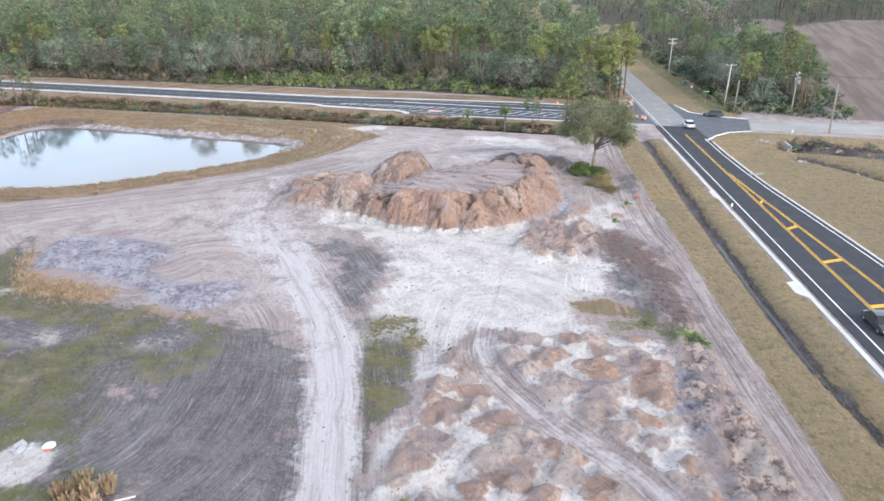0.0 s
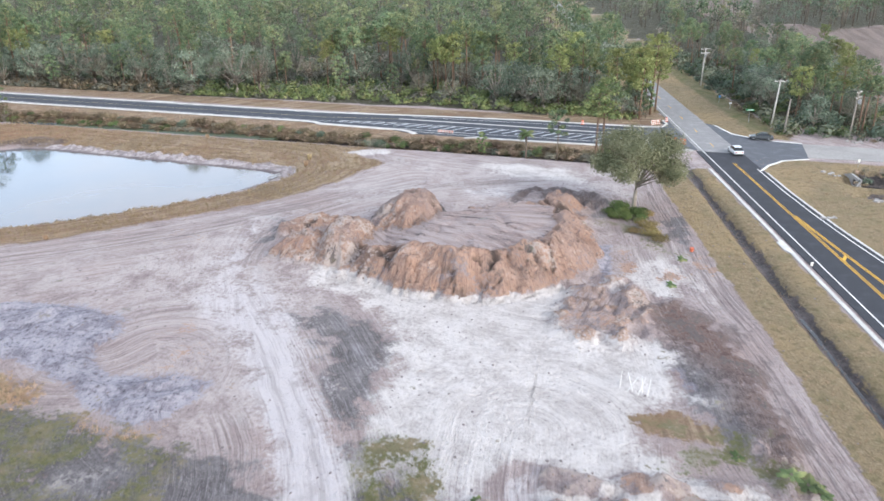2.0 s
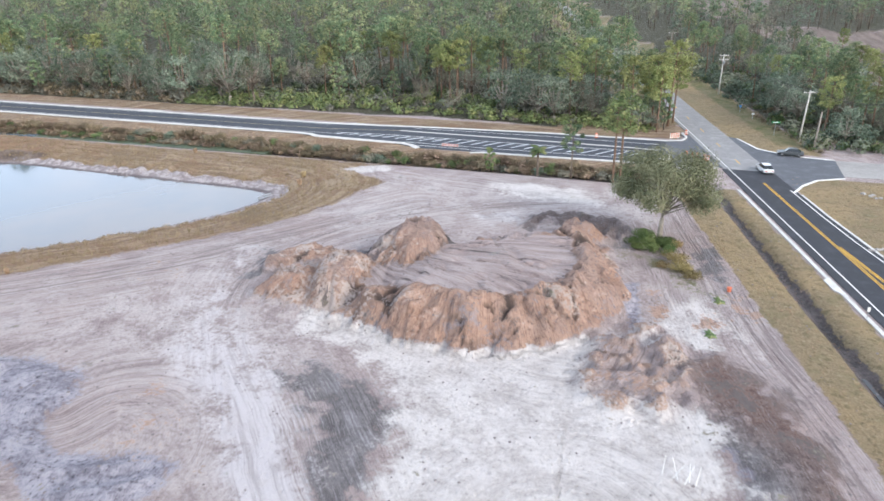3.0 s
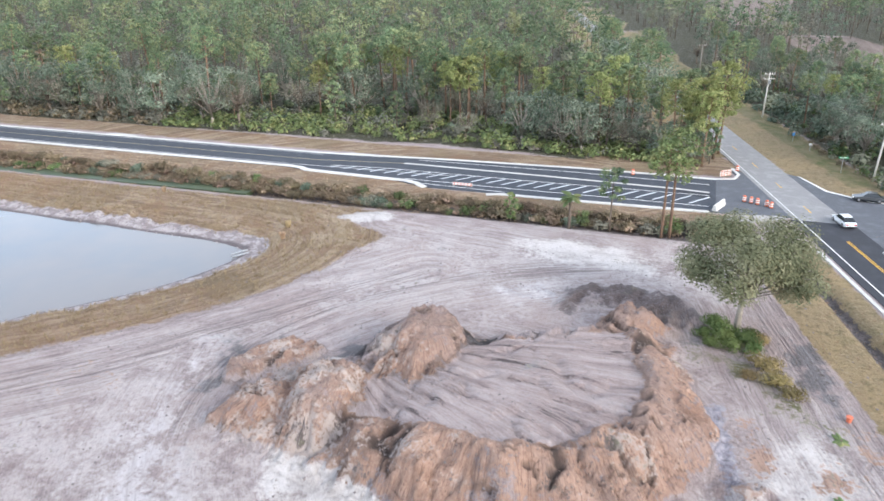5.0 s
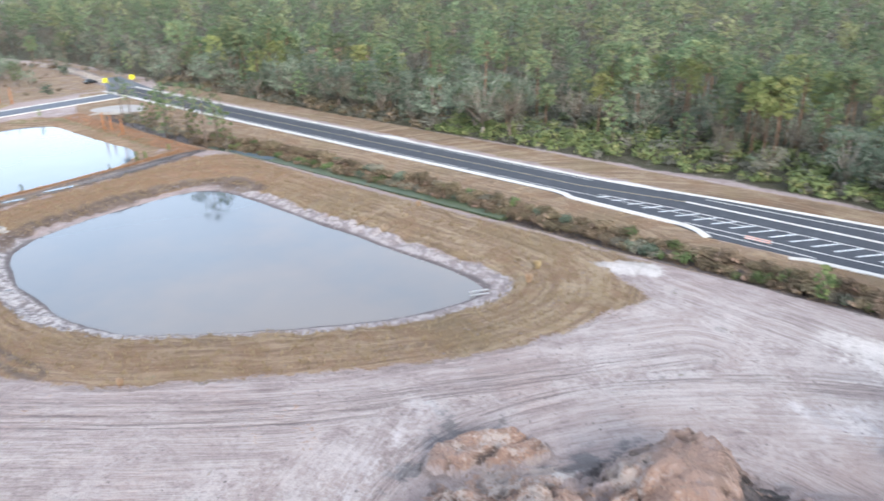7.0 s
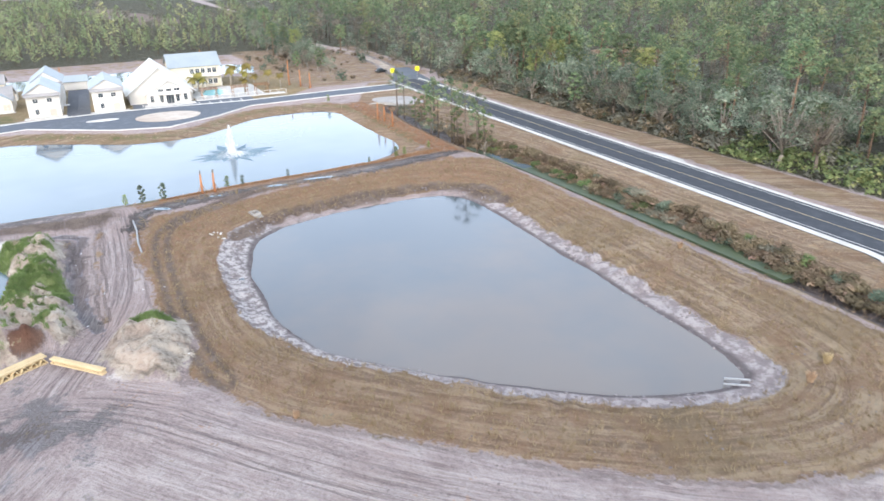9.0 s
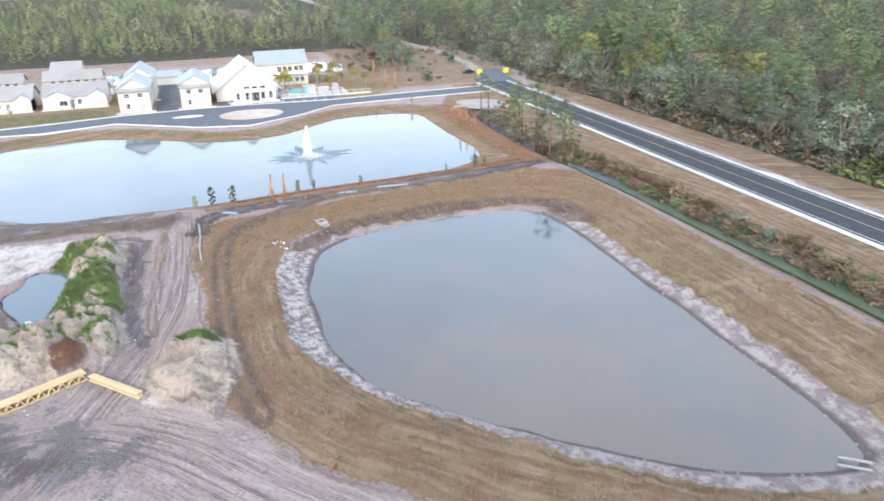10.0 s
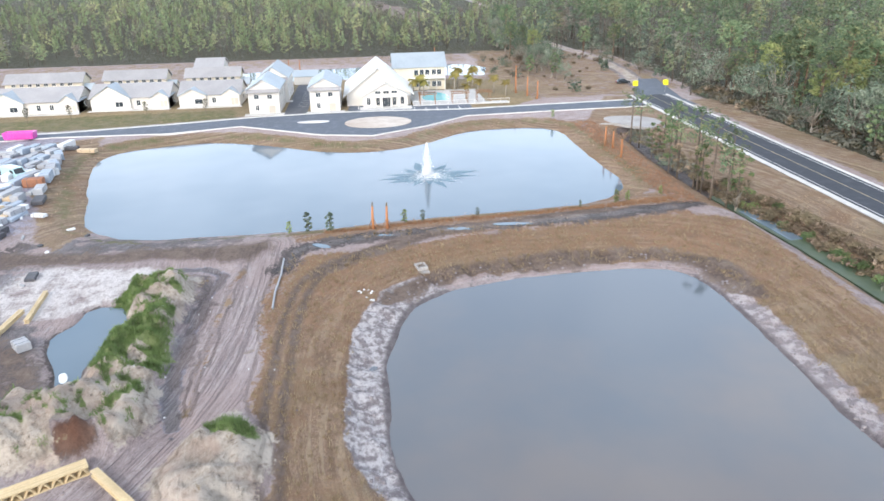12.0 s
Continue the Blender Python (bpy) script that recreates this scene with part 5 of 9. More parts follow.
# ---- mesh building ----
class Mesh:
    """Vertices and faces gathered for one mesh."""

    def __init__(self):
        self.v, self.f = [], []

    def add(self, verts, faces):
        n = len(self.v)
        self.v.extend(tuple(map(float, p)) for p in verts)
        self.f.extend(tuple(i + n for i in face) for face in faces)
        return self

    def box(self, x0, y0, z0, x1, y1, z1):
        p = [(x, y, z) for z in (z0, z1) for y in (y0, y1) for x in (x0, x1)]
        return self.add(p, [(0, 2, 3, 1), (4, 5, 7, 6), (0, 1, 5, 4), (1, 3, 7, 5), (3, 2, 6, 7), (2, 0, 4, 6)])

    def beam(self, a, b, w, h):
        """A straight bar from a to b."""
        a, b = Vector(a), Vector(b)
        d = (b - a).normalized()
        s = d.cross(Vector((0, 0, 1)))
        s = (s.normalized() if s.length > 1e-4 else Vector((1, 0, 0))) * w / 2
        u = s.cross(d).normalized() * h / 2
        p = [q + i * s + j * u for q in (a, b) for i, j in ((-1, -1), (1, -1), (1, 1), (-1, 1))]
        return self.add(p, [(0, 1, 2, 3), (7, 6, 5, 4), (0, 4, 5, 1), (1, 5, 6, 2), (2, 6, 7, 3), (3, 7, 4, 0)])

    def tube(self, pts, radii, n=7):
        """A tapered limb through points."""
        rings = []
        for i, p in enumerate(pts):
            p = Vector(p)
            d = (Vector(pts[min(i + 1, len(pts) - 1)]) - Vector(pts[max(i - 1, 0)])).normalized()
            s = d.orthogonal().normalized()
            u = d.cross(s)
            rings.append([p + radii[i] * (math.cos(2 * math.pi * k / n) * s + math.sin(2 * math.pi * k / n) * u) for k in range(n)])
        faces = [(i * n + k, i * n + (k + 1) % n, (i + 1) * n + (k + 1) % n, (i + 1) * n + k) for i in range(len(pts) - 1) for k in range(n)]
        faces += [tuple(range(n))[::-1], tuple((len(pts) - 1) * n + k for k in range(n))]
        return self.add([q for r in rings for q in r], faces)

    def lathe(self, profile, n=16, centre=(0, 0, 0)):
        """A turned shape: profile of (radius, height)."""
        cx, cy, cz = centre
        v = [(cx + r * math.cos(2 * math.pi * k / n), cy + r * math.sin(2 * math.pi * k / n), cz + z) for r, z in profile for k in range(n)]
        f = [(i * n + k, i * n + (k + 1) % n, (i + 1) * n + (k + 1) % n, (i + 1) * n + k) for i in range(len(profile) - 1) for k in range(n)]
        f += [tuple(range(n))[::-1], tuple((len(profile) - 1) * n + k for k in range(n))]
        return self.add(v, f)

    def prism(self, poly, z0, z1):
        """An upright slab over an outline."""
        n = len(poly)
        v = [(x, y, z0) for x, y in poly] + [(x, y, z1) for x, y in poly]
        area = sum(poly[i][0] * poly[(i + 1) % n][1] - poly[(i + 1) % n][0] * poly[i][1] for i in range(n))
        rim = tuple(range(n))
        f = [rim[::-1] if area > 0 else rim, tuple(i + n for i in (rim if area > 0 else rim[::-1]))]
        f += [(i, (i + 1) % n, n + (i + 1) % n, n + i) if area > 0 else (n + i, n + (i + 1) % n, (i + 1) % n, i) for i in range(n)]
        return self.add(v, f)

    def ribbon(self, left, right, z0, z1):
        """A slab between two lines of equal count."""
        n = len(left)
        z0 = z0 if isinstance(z0, (list, tuple)) else [z0] * n
        z1 = z1 if isinstance(z1, (list, tuple)) else [z1] * n
        v = [(*left[i], z1[i]) for i in range(n)] + [(*right[i], z1[i]) for i in range(n)] + [(*left[i], z0[i]) for i in range(n)] + [(*right[i], z0[i]) for i in range(n)]
        f = []
        for i in range(n - 1):
            f += [(i, n + i, n + i + 1, i + 1), (2 * n + i, i, i + 1, 2 * n + i + 1), (n + i, 3 * n + i, 3 * n + i + 1, n + i + 1)]
        f += [(0, 2 * n, 3 * n, n), (n - 1, 2 * n - 1, 4 * n - 1, 3 * n - 1)]
        return self.add(v, f)

    def data(self, name, *materials, smooth_shade=False):
        me = bpy.data.meshes.new(name)
        me.from_pydata(self.v, [], self.f)
        for m in materials:
            me.materials.append(m)
        if smooth_shade:
            me.polygons.foreach_set("use_smooth", [True] * len(me.polygons))
        me.update()
        return me


def part(name, mesh, material, parent, label="", smooth_shade=False):
    """One mesh object under a thing or under a part."""
    ob = new(name, mesh.data(name, material, smooth_shade=smooth_shade))
    ob.parent = parent
    if label:
        ob["label"] = label
    return ob


def thing(name, label, category, at=(0, 0, 0), turn=0.0, group=""):
    """An empty at the base of a thing, which carries its parts."""
    ob = new(name)
    ob.matrix_basis = pose(*at, 0, 0, turn)
    return tagged(ob, label, category, group)


def solid(name, mesh, material, label, category, kind="", group="", smooth_shade=False, at=None):
    ob = new(name, mesh.data(name, material, smooth_shade=smooth_shade))
    if at:
        ob.matrix_basis = at
    return tagged(ob, label, category, group, kind)


def offset_line(line, d):
    """A line moved sideways by d (to its left)."""
    res = []
    for i, p in enumerate(line):
        a, b = Vector(line[max(i - 1, 0)]), Vector(line[min(i + 1, len(line) - 1)])
        t = (b - a).normalized()
        res.append((p[0] - t.y * d, p[1] + t.x * d))
    return res


# ---- water ----
def pond(name, poly, z, material, label):
    m = Mesh()
    m.prism(poly, z - 0.5, z)
    return solid(name, m, material, label, "pond", "structure")


def grown(poly, d):
    """An outline pushed outwards."""
    cx, cy = sum(p[0] for p in poly) / len(poly), sum(p[1] for p in poly) / len(poly)
    return [(x + d * (x - cx) / math.hypot(x - cx, y - cy), y + d * (y - cy) / math.hypot(x - cx, y - cy)) for x, y in poly]


pond("water_east_pond", grown(rounded(POND_EAST), 2.5), -1.9, M_POND, "still silty grey pond reflecting a pale sky")
pond("water_west_pond", grown(rounded(POND_WEST), 2.0), -1.6, M_POND_BLUE, "pale blue retention pond reflecting the sky")
pond("water_back_pond", grown(rounded(POND_BACK), 2.0), -1.2, M_POND_BLUE, "pond behind the houses, reflecting the sky")
pond("water_puddle", grown(rounded(PUDDLE_WEST), 1.0), -0.42, M_PUDDLE, "shallow flooded hollow beside the spoil heap")
dm = Mesh()
dl = [(-174, 149.6), (-150, 151.4), (-132, 151.8), (-112, 152.0), (-92, 152.0)]
dm.ribbon(offset_line(dl, 1.5), offset_line(dl, -1.6), [-1.7] * 5, [-1.25, -1.22, -1.2, -0.95, -0.75])
solid("water_ditch", dm, M_ALGAE, "green duckweed-covered ditch water below the shrubs", "ditch", "structure")
dm = Mesh()
dl = [(-166, 150.2), (-160, 150.7), (-153, 151.2)]
dm.ribbon(offset_line(dl, 1.3), offset_line(dl, -1.0), -1.8, -1.18)
solid("water_ditch_pool", dm, M_PUDDLE, "pale open pool in the ditch", "ditch", "structure")
dm = Mesh()
dl = [(20, 151), (28, 150.6), (40, 149), (75, 146)]
dm.ribbon(offset_line(dl, 1.2), offset_line(dl, -1.2), -1.9, -1.62)
solid("water_east_ditch", dm, M_DITCH, "dark standing water in a roadside ditch", "ditch", "structure")

dm = Mesh()
dl = [(float(np.interp(y, [30, 54, 65, 80, 101], [27, 18.4, 14.4, 10.2, 5.0])) + 0.08 * math.sin(y * 1.7), y) for y in range(30, 97, 3)]
dm.ribbon(offset_line(dl, 0.24), offset_line(dl, -0.2), -1.2, -0.9)
solid("water_road_ditch", dm, M_DITCH, "thin dark water in the roadside ditch", "ditch", "structure")
for i, (x, y, l, w, turn) in enumerate(((-162.4, 112, 3.4, 0.7, 82), (-161.6, 104, 2.2, 0.6, 78), (-157.5, 84, 1.8, 0.7, 50), (-160.5, 93, 1.5, 0.4, 80))):
    p = Mesh()
    p.prism(rounded([(-l, -w * 0.4), (-l * 0.3, -w), (l * 0.6, -w * 0.6), (l, w * 0.2), (l * 0.3, w), (-l * 0.6, w * 0.7)]), -0.15, 0.03)
    ob = solid("water_track_puddle", p, M_PUDDLE, "pale rain puddle in a wheel track", "puddle", "structure")
    ob.matrix_basis = pose(x, y, land(x, y) + 0.02, 0, 0, turn)
# ---- main road ----
YS = [-60, -20, 20, 50, 70, 80, 90, 100, 110, 120, 130, 140, 150, 162]
RIGHT_OFF = lambda y: float(np.interp(y, [60, 80, 90, 104, 122, 135, 170], [11.2, 11.0, 10.5, 9.2, 7.2, 6.4, 6.4]))


def strip(name, ys, off_a, off_b, z0, z1, material, label, category="road"):
    m = Mesh()
    a = [(main_x(y, off_a(y) if callable(off_a) else off_a), y) for y in ys]
    b = [(main_x(y, off_b(y) if callable(off_b) else off_b), y) for y in ys]
    m.ribbon(a, b, z0, z1)
    return solid(name, m, material, label, category, "structure")


strip("road_main", YS, -1.25, lambda y: RIGHT_OFF(y) + 0.75, -0.3, 0.06, M_ASPHALT, "freshly laid black asphalt two-lane road")
strip("road_main_far", [162, 170, 180, 200, 230, 300, 420, 600], -0.8, 6.9, -0.3, 0.055, M_ASPHALT_OLD, "older pale grey worn asphalt road")
YL = [-60, 20, 50, 70, 80, 90, 100, 110, 120, 130, 140, 152]
strip("road_line_white", YS, -0.08, 0.10, 0.03, 0.068, M_WHITE_LINE, "white painted edge line", "road line")
strip("road_line_white", YL, lambda y: RIGHT_OFF(y) - 0.1, lambda y: RIGHT_OFF(y) + 0.1, 0.03, 0.068, M_WHITE_LINE, "white painted edge line", "road line")
YEL_R = lambda y: 3.35 + float(np.interp(y, [60, 80, 90, 104, 118, 128], [4.0, 3.8, 3.2, 2.0, 0.9, 0.30]))
YM = [-60, 20, 50, 70, 80, 90, 100, 110, 118, 128]
for off in (0, 0.28):
    strip("road_line_yellow", YM + [140, 155], 3.2 + off, 3.34 + off, 0.03, 0.069, M_YELLOW_LINE, "yellow painted centre line", "road line")
    strip("road_line_yellow", YM, lambda y: YEL_R(y) - 0.15 + off, lambda y: YEL_R(y) + off, 0.03, 0.070, M_YELLOW_LINE, "yellow painted median line", "road line")
for y in (56, 67, 79, 90.5, 101.5, 112):
    m = Mesh()
    a, b = 3.55, YEL_R(y + 1.5) - 0.1
    m.ribbon([(main_x(y, a), y), (main_x(y + 1.6, b), y + 1.6)], [(main_x(y + 0.7, a), y + 0.7), (main_x(y + 2.3, b), y + 2.3)], 0.03, 0.067)
    solid("road_line_yellow", m, M_YELLOW_LINE, "yellow painted median bar", "road line", "structure")
strip("road_line_white", [163, 175, 190, 210, 240], -0.05, 0.08, 0.03, 0.062, M_WHITE_LINE, "faded white edge line", "road line")
for y0 in range(166, 300, 12):
    strip("road_line_yellow", [y0, y0 + 3], 2.95, 3.1, 0.03, 0.061, M_YELLOW_LINE, "worn yellow centre dash", "road line")
# pale concrete edging beyond the shoulder, with its flared spill
strip("road_edging", YS[:-1], -2.25, -1.75, -0.25, 0.075, M_CONCRETE, "new white concrete road edging", "edging")
strip("road_edging", [-60, 20, 50, 70, 85, 100, 112, 125, 140, 150], lambda y: RIGHT_OFF(y) + 0.8, lambda y: RIGHT_OFF(y) + 1.15, -0.25, 0.07, M_CONCRETE, "new white concrete road edging", "edging")
for y, w in ((82, 1.5), (115, 0.9)):
    m = Mesh()
    m.prism([(main_x(y - 2.6, -1.7), y - 2.6), (main_x(y - 1.2, -1.8 - w), y - 1.2), (main_x(y + 1.4, -1.8 - w), y + 1.4), (main_x(y + 2.4, -1.7), y + 2.4)], -0.2, 0.08)
    solid("road_apron", m, M_CONCRETE, "white concrete drain apron beside the road", "apron", "structure")

# ---- crossing: grey asphalt mouth and the pale road to the east ----
m = Mesh()
m.prism([(main_x(163, 6.8), 163), (5.2, 151.5), (6.8, 155.5), (9.5, 159.5), (14, 162), (14, 173), (7, 174), (1, 178), (-2.5, 186), (main_x(187, 6.8), 187)], -0.3, 0.052)
solid("road_mouth_east", m, M_ASPHALT_MID, "grey asphalt turning mouth of the crossing", "road", "structure")
m = Mesh()
m.ribbon([(14, 173), (40, 173), (90, 174), (300, 176)], [(14, 162.5), (40, 163.5), (90, 164.5), (300, 166)], -0.3, 0.05)
solid("road_east", m, M_CONCRETE_ROAD, "pale dusty side road", "road", "structure")
m = Mesh()
m.ribbon([(5.0, 151.0), (6.6, 155.2), (9.3, 159.2), (14, 161.7)], [(5.4, 150.8), (7.0, 155.0), (9.6, 158.9), (14, 161.3)], -0.2, 0.07)
solid("road_line_white", m, M_WHITE_LINE, "white painted curve of the turning mouth", "road line", "structure")
m = Mesh()
m.ribbon([(14, 173.6), (7, 174.6), (1.4, 178.4), (-2.2, 186)], [(14, 173.2), (6.8, 174.2), (1.0, 178.1), (-2.5, 186)], -0.2, 0.07)
solid("road_line_white", m, M_WHITE_LINE, "white painted curve of the turning mouth", "road line", "structure")

# ---- side road with its turning lanes ----
NEAR = [(-262, 164.6), (-200, 164.6), (-120, 164.7), (-92, 164.7), (-87.6, 163.6), (-70, 162.8), (-63, 160.4), (-40, 160.8), (-16, 161.8)]
FAR = [(-262, 176), (-200, 176), (-120, 176), (-92, 176), (-84, 176.4), (-70, 178), (-63, 178.6), (-40, 180), (-16, 180.0)]
m = Mesh()
m.ribbon(FAR, [(x, y + 0.3) for x, y in NEAR], -0.3, 0.05)
solid("road_side", m, M_ASPHALT_SIDE, "new black asphalt side road with turning lanes", "road", "structure")
m = Mesh()
m.prism([(-16, 162), (-16, 180), (-12, 182), (-13.5, 186), (main_x(186, -0.5), 186), (main_x(163, -0.5), 163), (-8, 162.2)], -0.3, 0.048)
solid("road_mouth_west", m, M_ASPHALT_MID, "grey asphalt mouth of the side road", "road", "structure")


def run(name, line, width, z0, z1, material, label, category):
    k = Mesh()
    k.ribbon(offset_line(line, width / 2), offset_line(line, -width / 2), z0, z1)
    return solid(name, k, material, label, category, "structure")


run("edging_near", [(x, y + 0.9) for x, y in NEAR[:4]] + [(-89.6, 165.2), (-87.8, 164.2), (-77.7, 163.7), (-67.6, 163.3), (-65.2, 162.4), (-63.0, 160.6)], 1.2, -0.25, 0.12, M_CONCRETE, "broad white concrete edging along the side road", "edging")
run("edging_near_lane", [(-51.8, 159.9), (-49.6, 160.8), (-40, 161.0), (-17, 161.9)], 0.9, -0.25, 0.12, M_CONCRETE, "white concrete kerb along the turning lane", "edging")
run("edging_far", FAR, 0.8, -0.25, 0.12, M_CONCRETE, "white concrete kerb along the far side of the road", "edging")
run("kerb_return", [(-16, 180), (-13, 181), (-12.2, 184), (-13.2, 188)], 0.5, -0.25, 0.13, M_CONCRETE, "curved white concrete kerb at the junction", "edging")
for x in (-142, -83):
    m = Mesh()
    m.prism([(x - 5, 176.2), (x - 2, 177.6), (x + 3, 177.6), (x + 5, 176.4)], -0.2, 0.1)
    solid("kerb_apron", m, M_CONCRETE, "small white concrete apron on the far kerb", "apron", "structure")
run("line_edge", [(-262, 167.0), (-120, 167.0), (-92, 167.1), (-84, 167.4), (-60, 168.3)], 0.14, 0.0, 0.058, M_WHITE_LINE, "white painted edge line", "road line")
run("line_far", [(-262, 174.9), (-90, 174.9)], 0.14, 0.0, 0.058, M_WHITE_LINE, "white painted edge line", "road line")
run("line_centre", [(-262, 171), (-90, 171), (-72, 173.6)], 0.14, 0.0, 0.058, M_FADED_LINE, "faint yellow centre line", "road line")
run("line_median", [(-72, 173.6), (-46, 173.2), (-22, 172.4), (-17, 171.8)], 0.55, 0.0, 0.10, M_CONCRETE, "white median strip between lanes", "edging")
run("line_far_lane", [(-70, 176.6), (-40, 177.2), (-17, 176.4)], 0.2, 0.0, 0.059, M_WHITE_LINE, "white painted lane line", "road line")
run("line_hatch_top", [(-85, 168.4), (-74, 169.5), (-45, 169.5), (-17, 170.2)], 0.16, 0.0, 0.060, M_WHITE_LINE, "white painted border of the hatched area", "road line")
run("line_hatch_bottom", [(-68, 164.4), (-48, 164.2), (-38, 164.4), (-17, 164.6)], 0.16, 0.0, 0.060, M_WHITE_LINE, "white painted border of the hatched area", "road line")
run("line_lane_near", [(-64, 162.6), (-49, 162.0)], 0.16, 0.0, 0.060, M_WHITE_LINE, "white painted lane line", "road line")
m = Mesh()
m.prism([(-26, 172.3), (-17, 171.4), (-16.5, 169.0), (-18, 168.8)], 0.0, 0.056)
solid("road_patch", m, M_ASPHALT, "patch of fresh black asphalt at the junction", "road", "structure")
for i in range(24):
    x = -84.5 + i * 2.8
    lo = float(np.interp(x, [-85, -76, -70, -45, -17], [167.0, 166.6, 166.2, 165.8, 165.4]))
    hi = float(np.interp(x, [-85, -74, -45, -17], [168.6, 169.3, 169.3, 169.4]))
    k = Mesh()
    lean = (hi - lo) * 0.76
    k.ribbon([(x, lo), (x + lean, hi)], [(x + 0.34, lo), (x + 0.34 + lean, hi)], 0.0, 0.062)
    solid("hatch_bar", k, M_HATCH, "pale painted hatching bar on the asphalt", "road line", "structure", "hatching bars on the side road")

# ---- the western street, round its planted island ----
SN = [(-231, -60), (-234, 0), (-237, 18), (-236, 44), (-241, 60), (-228, 80), (-225, 92), (-233, 105), (-243, 116), (-245, 141), (-246, 164)]
SF = [(-241, -60), (-241, 0), (-242, 17), (-247, 42), (-252, 62), (-254, 80), (-254, 92), (-253, 105), (-252, 116), (-254, 138), (-256, 164)]
m = Mesh()
m.ribbon(SF, SN, -0.3, 0.05)
solid("road_street", m, M_STREET, "grey blue asphalt street in front of the houses", "road", "structure")
run("street_kerb_near", SN, 0.45, -0.25, 0.16, M_CONCRETE, "pale concrete kerb of the street", "edging")
run("street_kerb_far", SF, 1.1, -0.25, 0.14, M_CONCRETE, "pale concrete pavement of the street", "edging")
m = Mesh()
m.prism([(-256, 164), (-246, 164), (-246, 178), (-256, 178), (-290, 184), (-290, 178)], -0.3, 0.047)
solid("road_junction", m, M_STREET, "grey asphalt junction at the end of the side road", "road", "structure")
for i in range(10):
    y = 88.5 + i * 3.0
    x = float(np.interp(y, [88, 98, 107, 117], [-262.5, -258.8, -256.6, -257.5]))
    k = Mesh()
    k.ribbon([(x + 0.6, y), (x + 5.2, y)], [(x + 0.6, y + 0.22), (x + 5.2, y + 0.22)], 0.0, 0.075)
    solid("parking_line", k, M_WHITE_LINE, "white painted parking bay line", "road line", "structure", "parking bay lines")
m = Mesh()
m.prism([(-266, 86), (-254, 86), (-252.5, 100), (-252.5, 119), (-260, 119), (-259.6, 107), (-261.4, 98)], -0.3, 0.056)
solid("road_parking", m, M_STREET, "blue-grey asphalt parking bays beside the street", "road", "structure")
m = Mesh()
m.lathe([(1, -0.2), (1, 0.16), (0.9, 0.20), (0.86, 0.14), (0.5, 0.30), (0.01, 0.34)], 36)
isl = solid("traffic_island", m, plain("island_mulch", (0.62, 0.56, 0.50), (0.46, 0.38, 0.32), 0.9, 0, 0.8), "oval traffic island with pale kerb and mulch", "island", "structure")
isl.matrix_basis = Matrix.Translation((-239.5, 93.5, 0)) @ Matrix.Diagonal((6.5, 8.2, 1, 1))
isl = solid("traffic_island_small", m, M_CONCRETE, "small pale concrete splitter island", "island", "structure")
isl.matrix_basis = Matrix.Translation((-243, 77.5, 0)) @ Matrix.Diagonal((1.5, 4.0, 0.8, 1))


# ---- plants ----
def leaves(m, rng, centre, radius, count, size, flat=0.6, shell=0.35, wild=0.15):
    """Small tilted leaf clumps spread through a ragged ball."""
    cx, cy, cz = centre
    rx, ry, rz = radius
    d = rng.normal(size=(count, 3))
    d /= np.linalg.norm(d, axis=1)[:, None]
    r = (shell + (1 - shell) * rng.random(count)) ** 0.6 * rng.uniform(0.8, 1.08, count)
    p = d * r[:, None] * (rx, ry, rz) + (cx, cy, cz)
    nrm = d + rng.normal(size=(count, 3)) * wild
    nrm[:, 2] += flat
    nrm /= np.linalg.norm(nrm, axis=1)[:, None]
    ref = rng.normal(size=(count, 3))
    s = np.cross(nrm, ref)
    s /= np.linalg.norm(s, axis=1)[:, None]
    u = np.cross(nrm, s)
    a, b = size * rng.uniform(0.6, 1.3, (count, 1)), size * rng.uniform(0.4, 0.9, (count, 1))
    sag = nrm * size * 0.22
    v = np.stack([p - a * s - sag, p - b * u * rng.uniform(0.5, 1, (count, 1)), p + a * s - sag, p + b * u + sag * 0.5], 1).reshape(-1, 3)
    base = len(m.v)
    m.v.extend(map(tuple, v.tolist()))
    m.f.extend((base + 4 * i, base + 4 * i + 1, base + 4 * i + 2, base + 4 * i + 3) for i in range(count))


def pine_shape(seed, height, crown, count, size, limbs=12):
    """A tall bare stem with tufts on short limbs near the top."""
    rng = np.random.default_rng(seed)
    trunk, needle = Mesh(), Mesh()
    lean = rng.normal(size=2) * 0.025 * height
    pt = lambda f: (lean[0] * f * f, lean[1] * f * f, height * f)
    trunk.tube([(0, 0, -0.6)] + [pt(f) for f in (0.3, 0.6, 0.85, 1.0)], [0.017 * height, 0.014 * height, 0.011 * height, 0.006 * height, 0.02], 6)
    for i in range(limbs):
        f = 1 - crown * (1 - (i + 0.5) / limbs) ** 0.9
        ang = i * 2.4 + rng.uniform(-0.5, 0.5)
        g = (f - 1 + crown) / crown
        reach = height * rng.uniform(0.11, 0.20) * math.sqrt(max(0.04, 1 - ((g - 0.42) / 0.62) ** 2))
        x, y, z = pt(f)
        tip = (x + math.cos(ang) * reach, y + math.sin(ang) * reach, z + reach * 0.35)
        trunk.tube([(x, y, z), tip], [0.004 * height, 0.01], 3)
        w = height * rng.uniform(0.065, 0.105)
        leaves(needle, rng, tip, (w, w, w * 0.62), count // limbs, size)
    x, y, z = pt(1.0)
    leaves(needle, rng, (x, y, z), (height * 0.06, height * 0.06, height * 0.05), count // 8, size)
    return trunk, needle


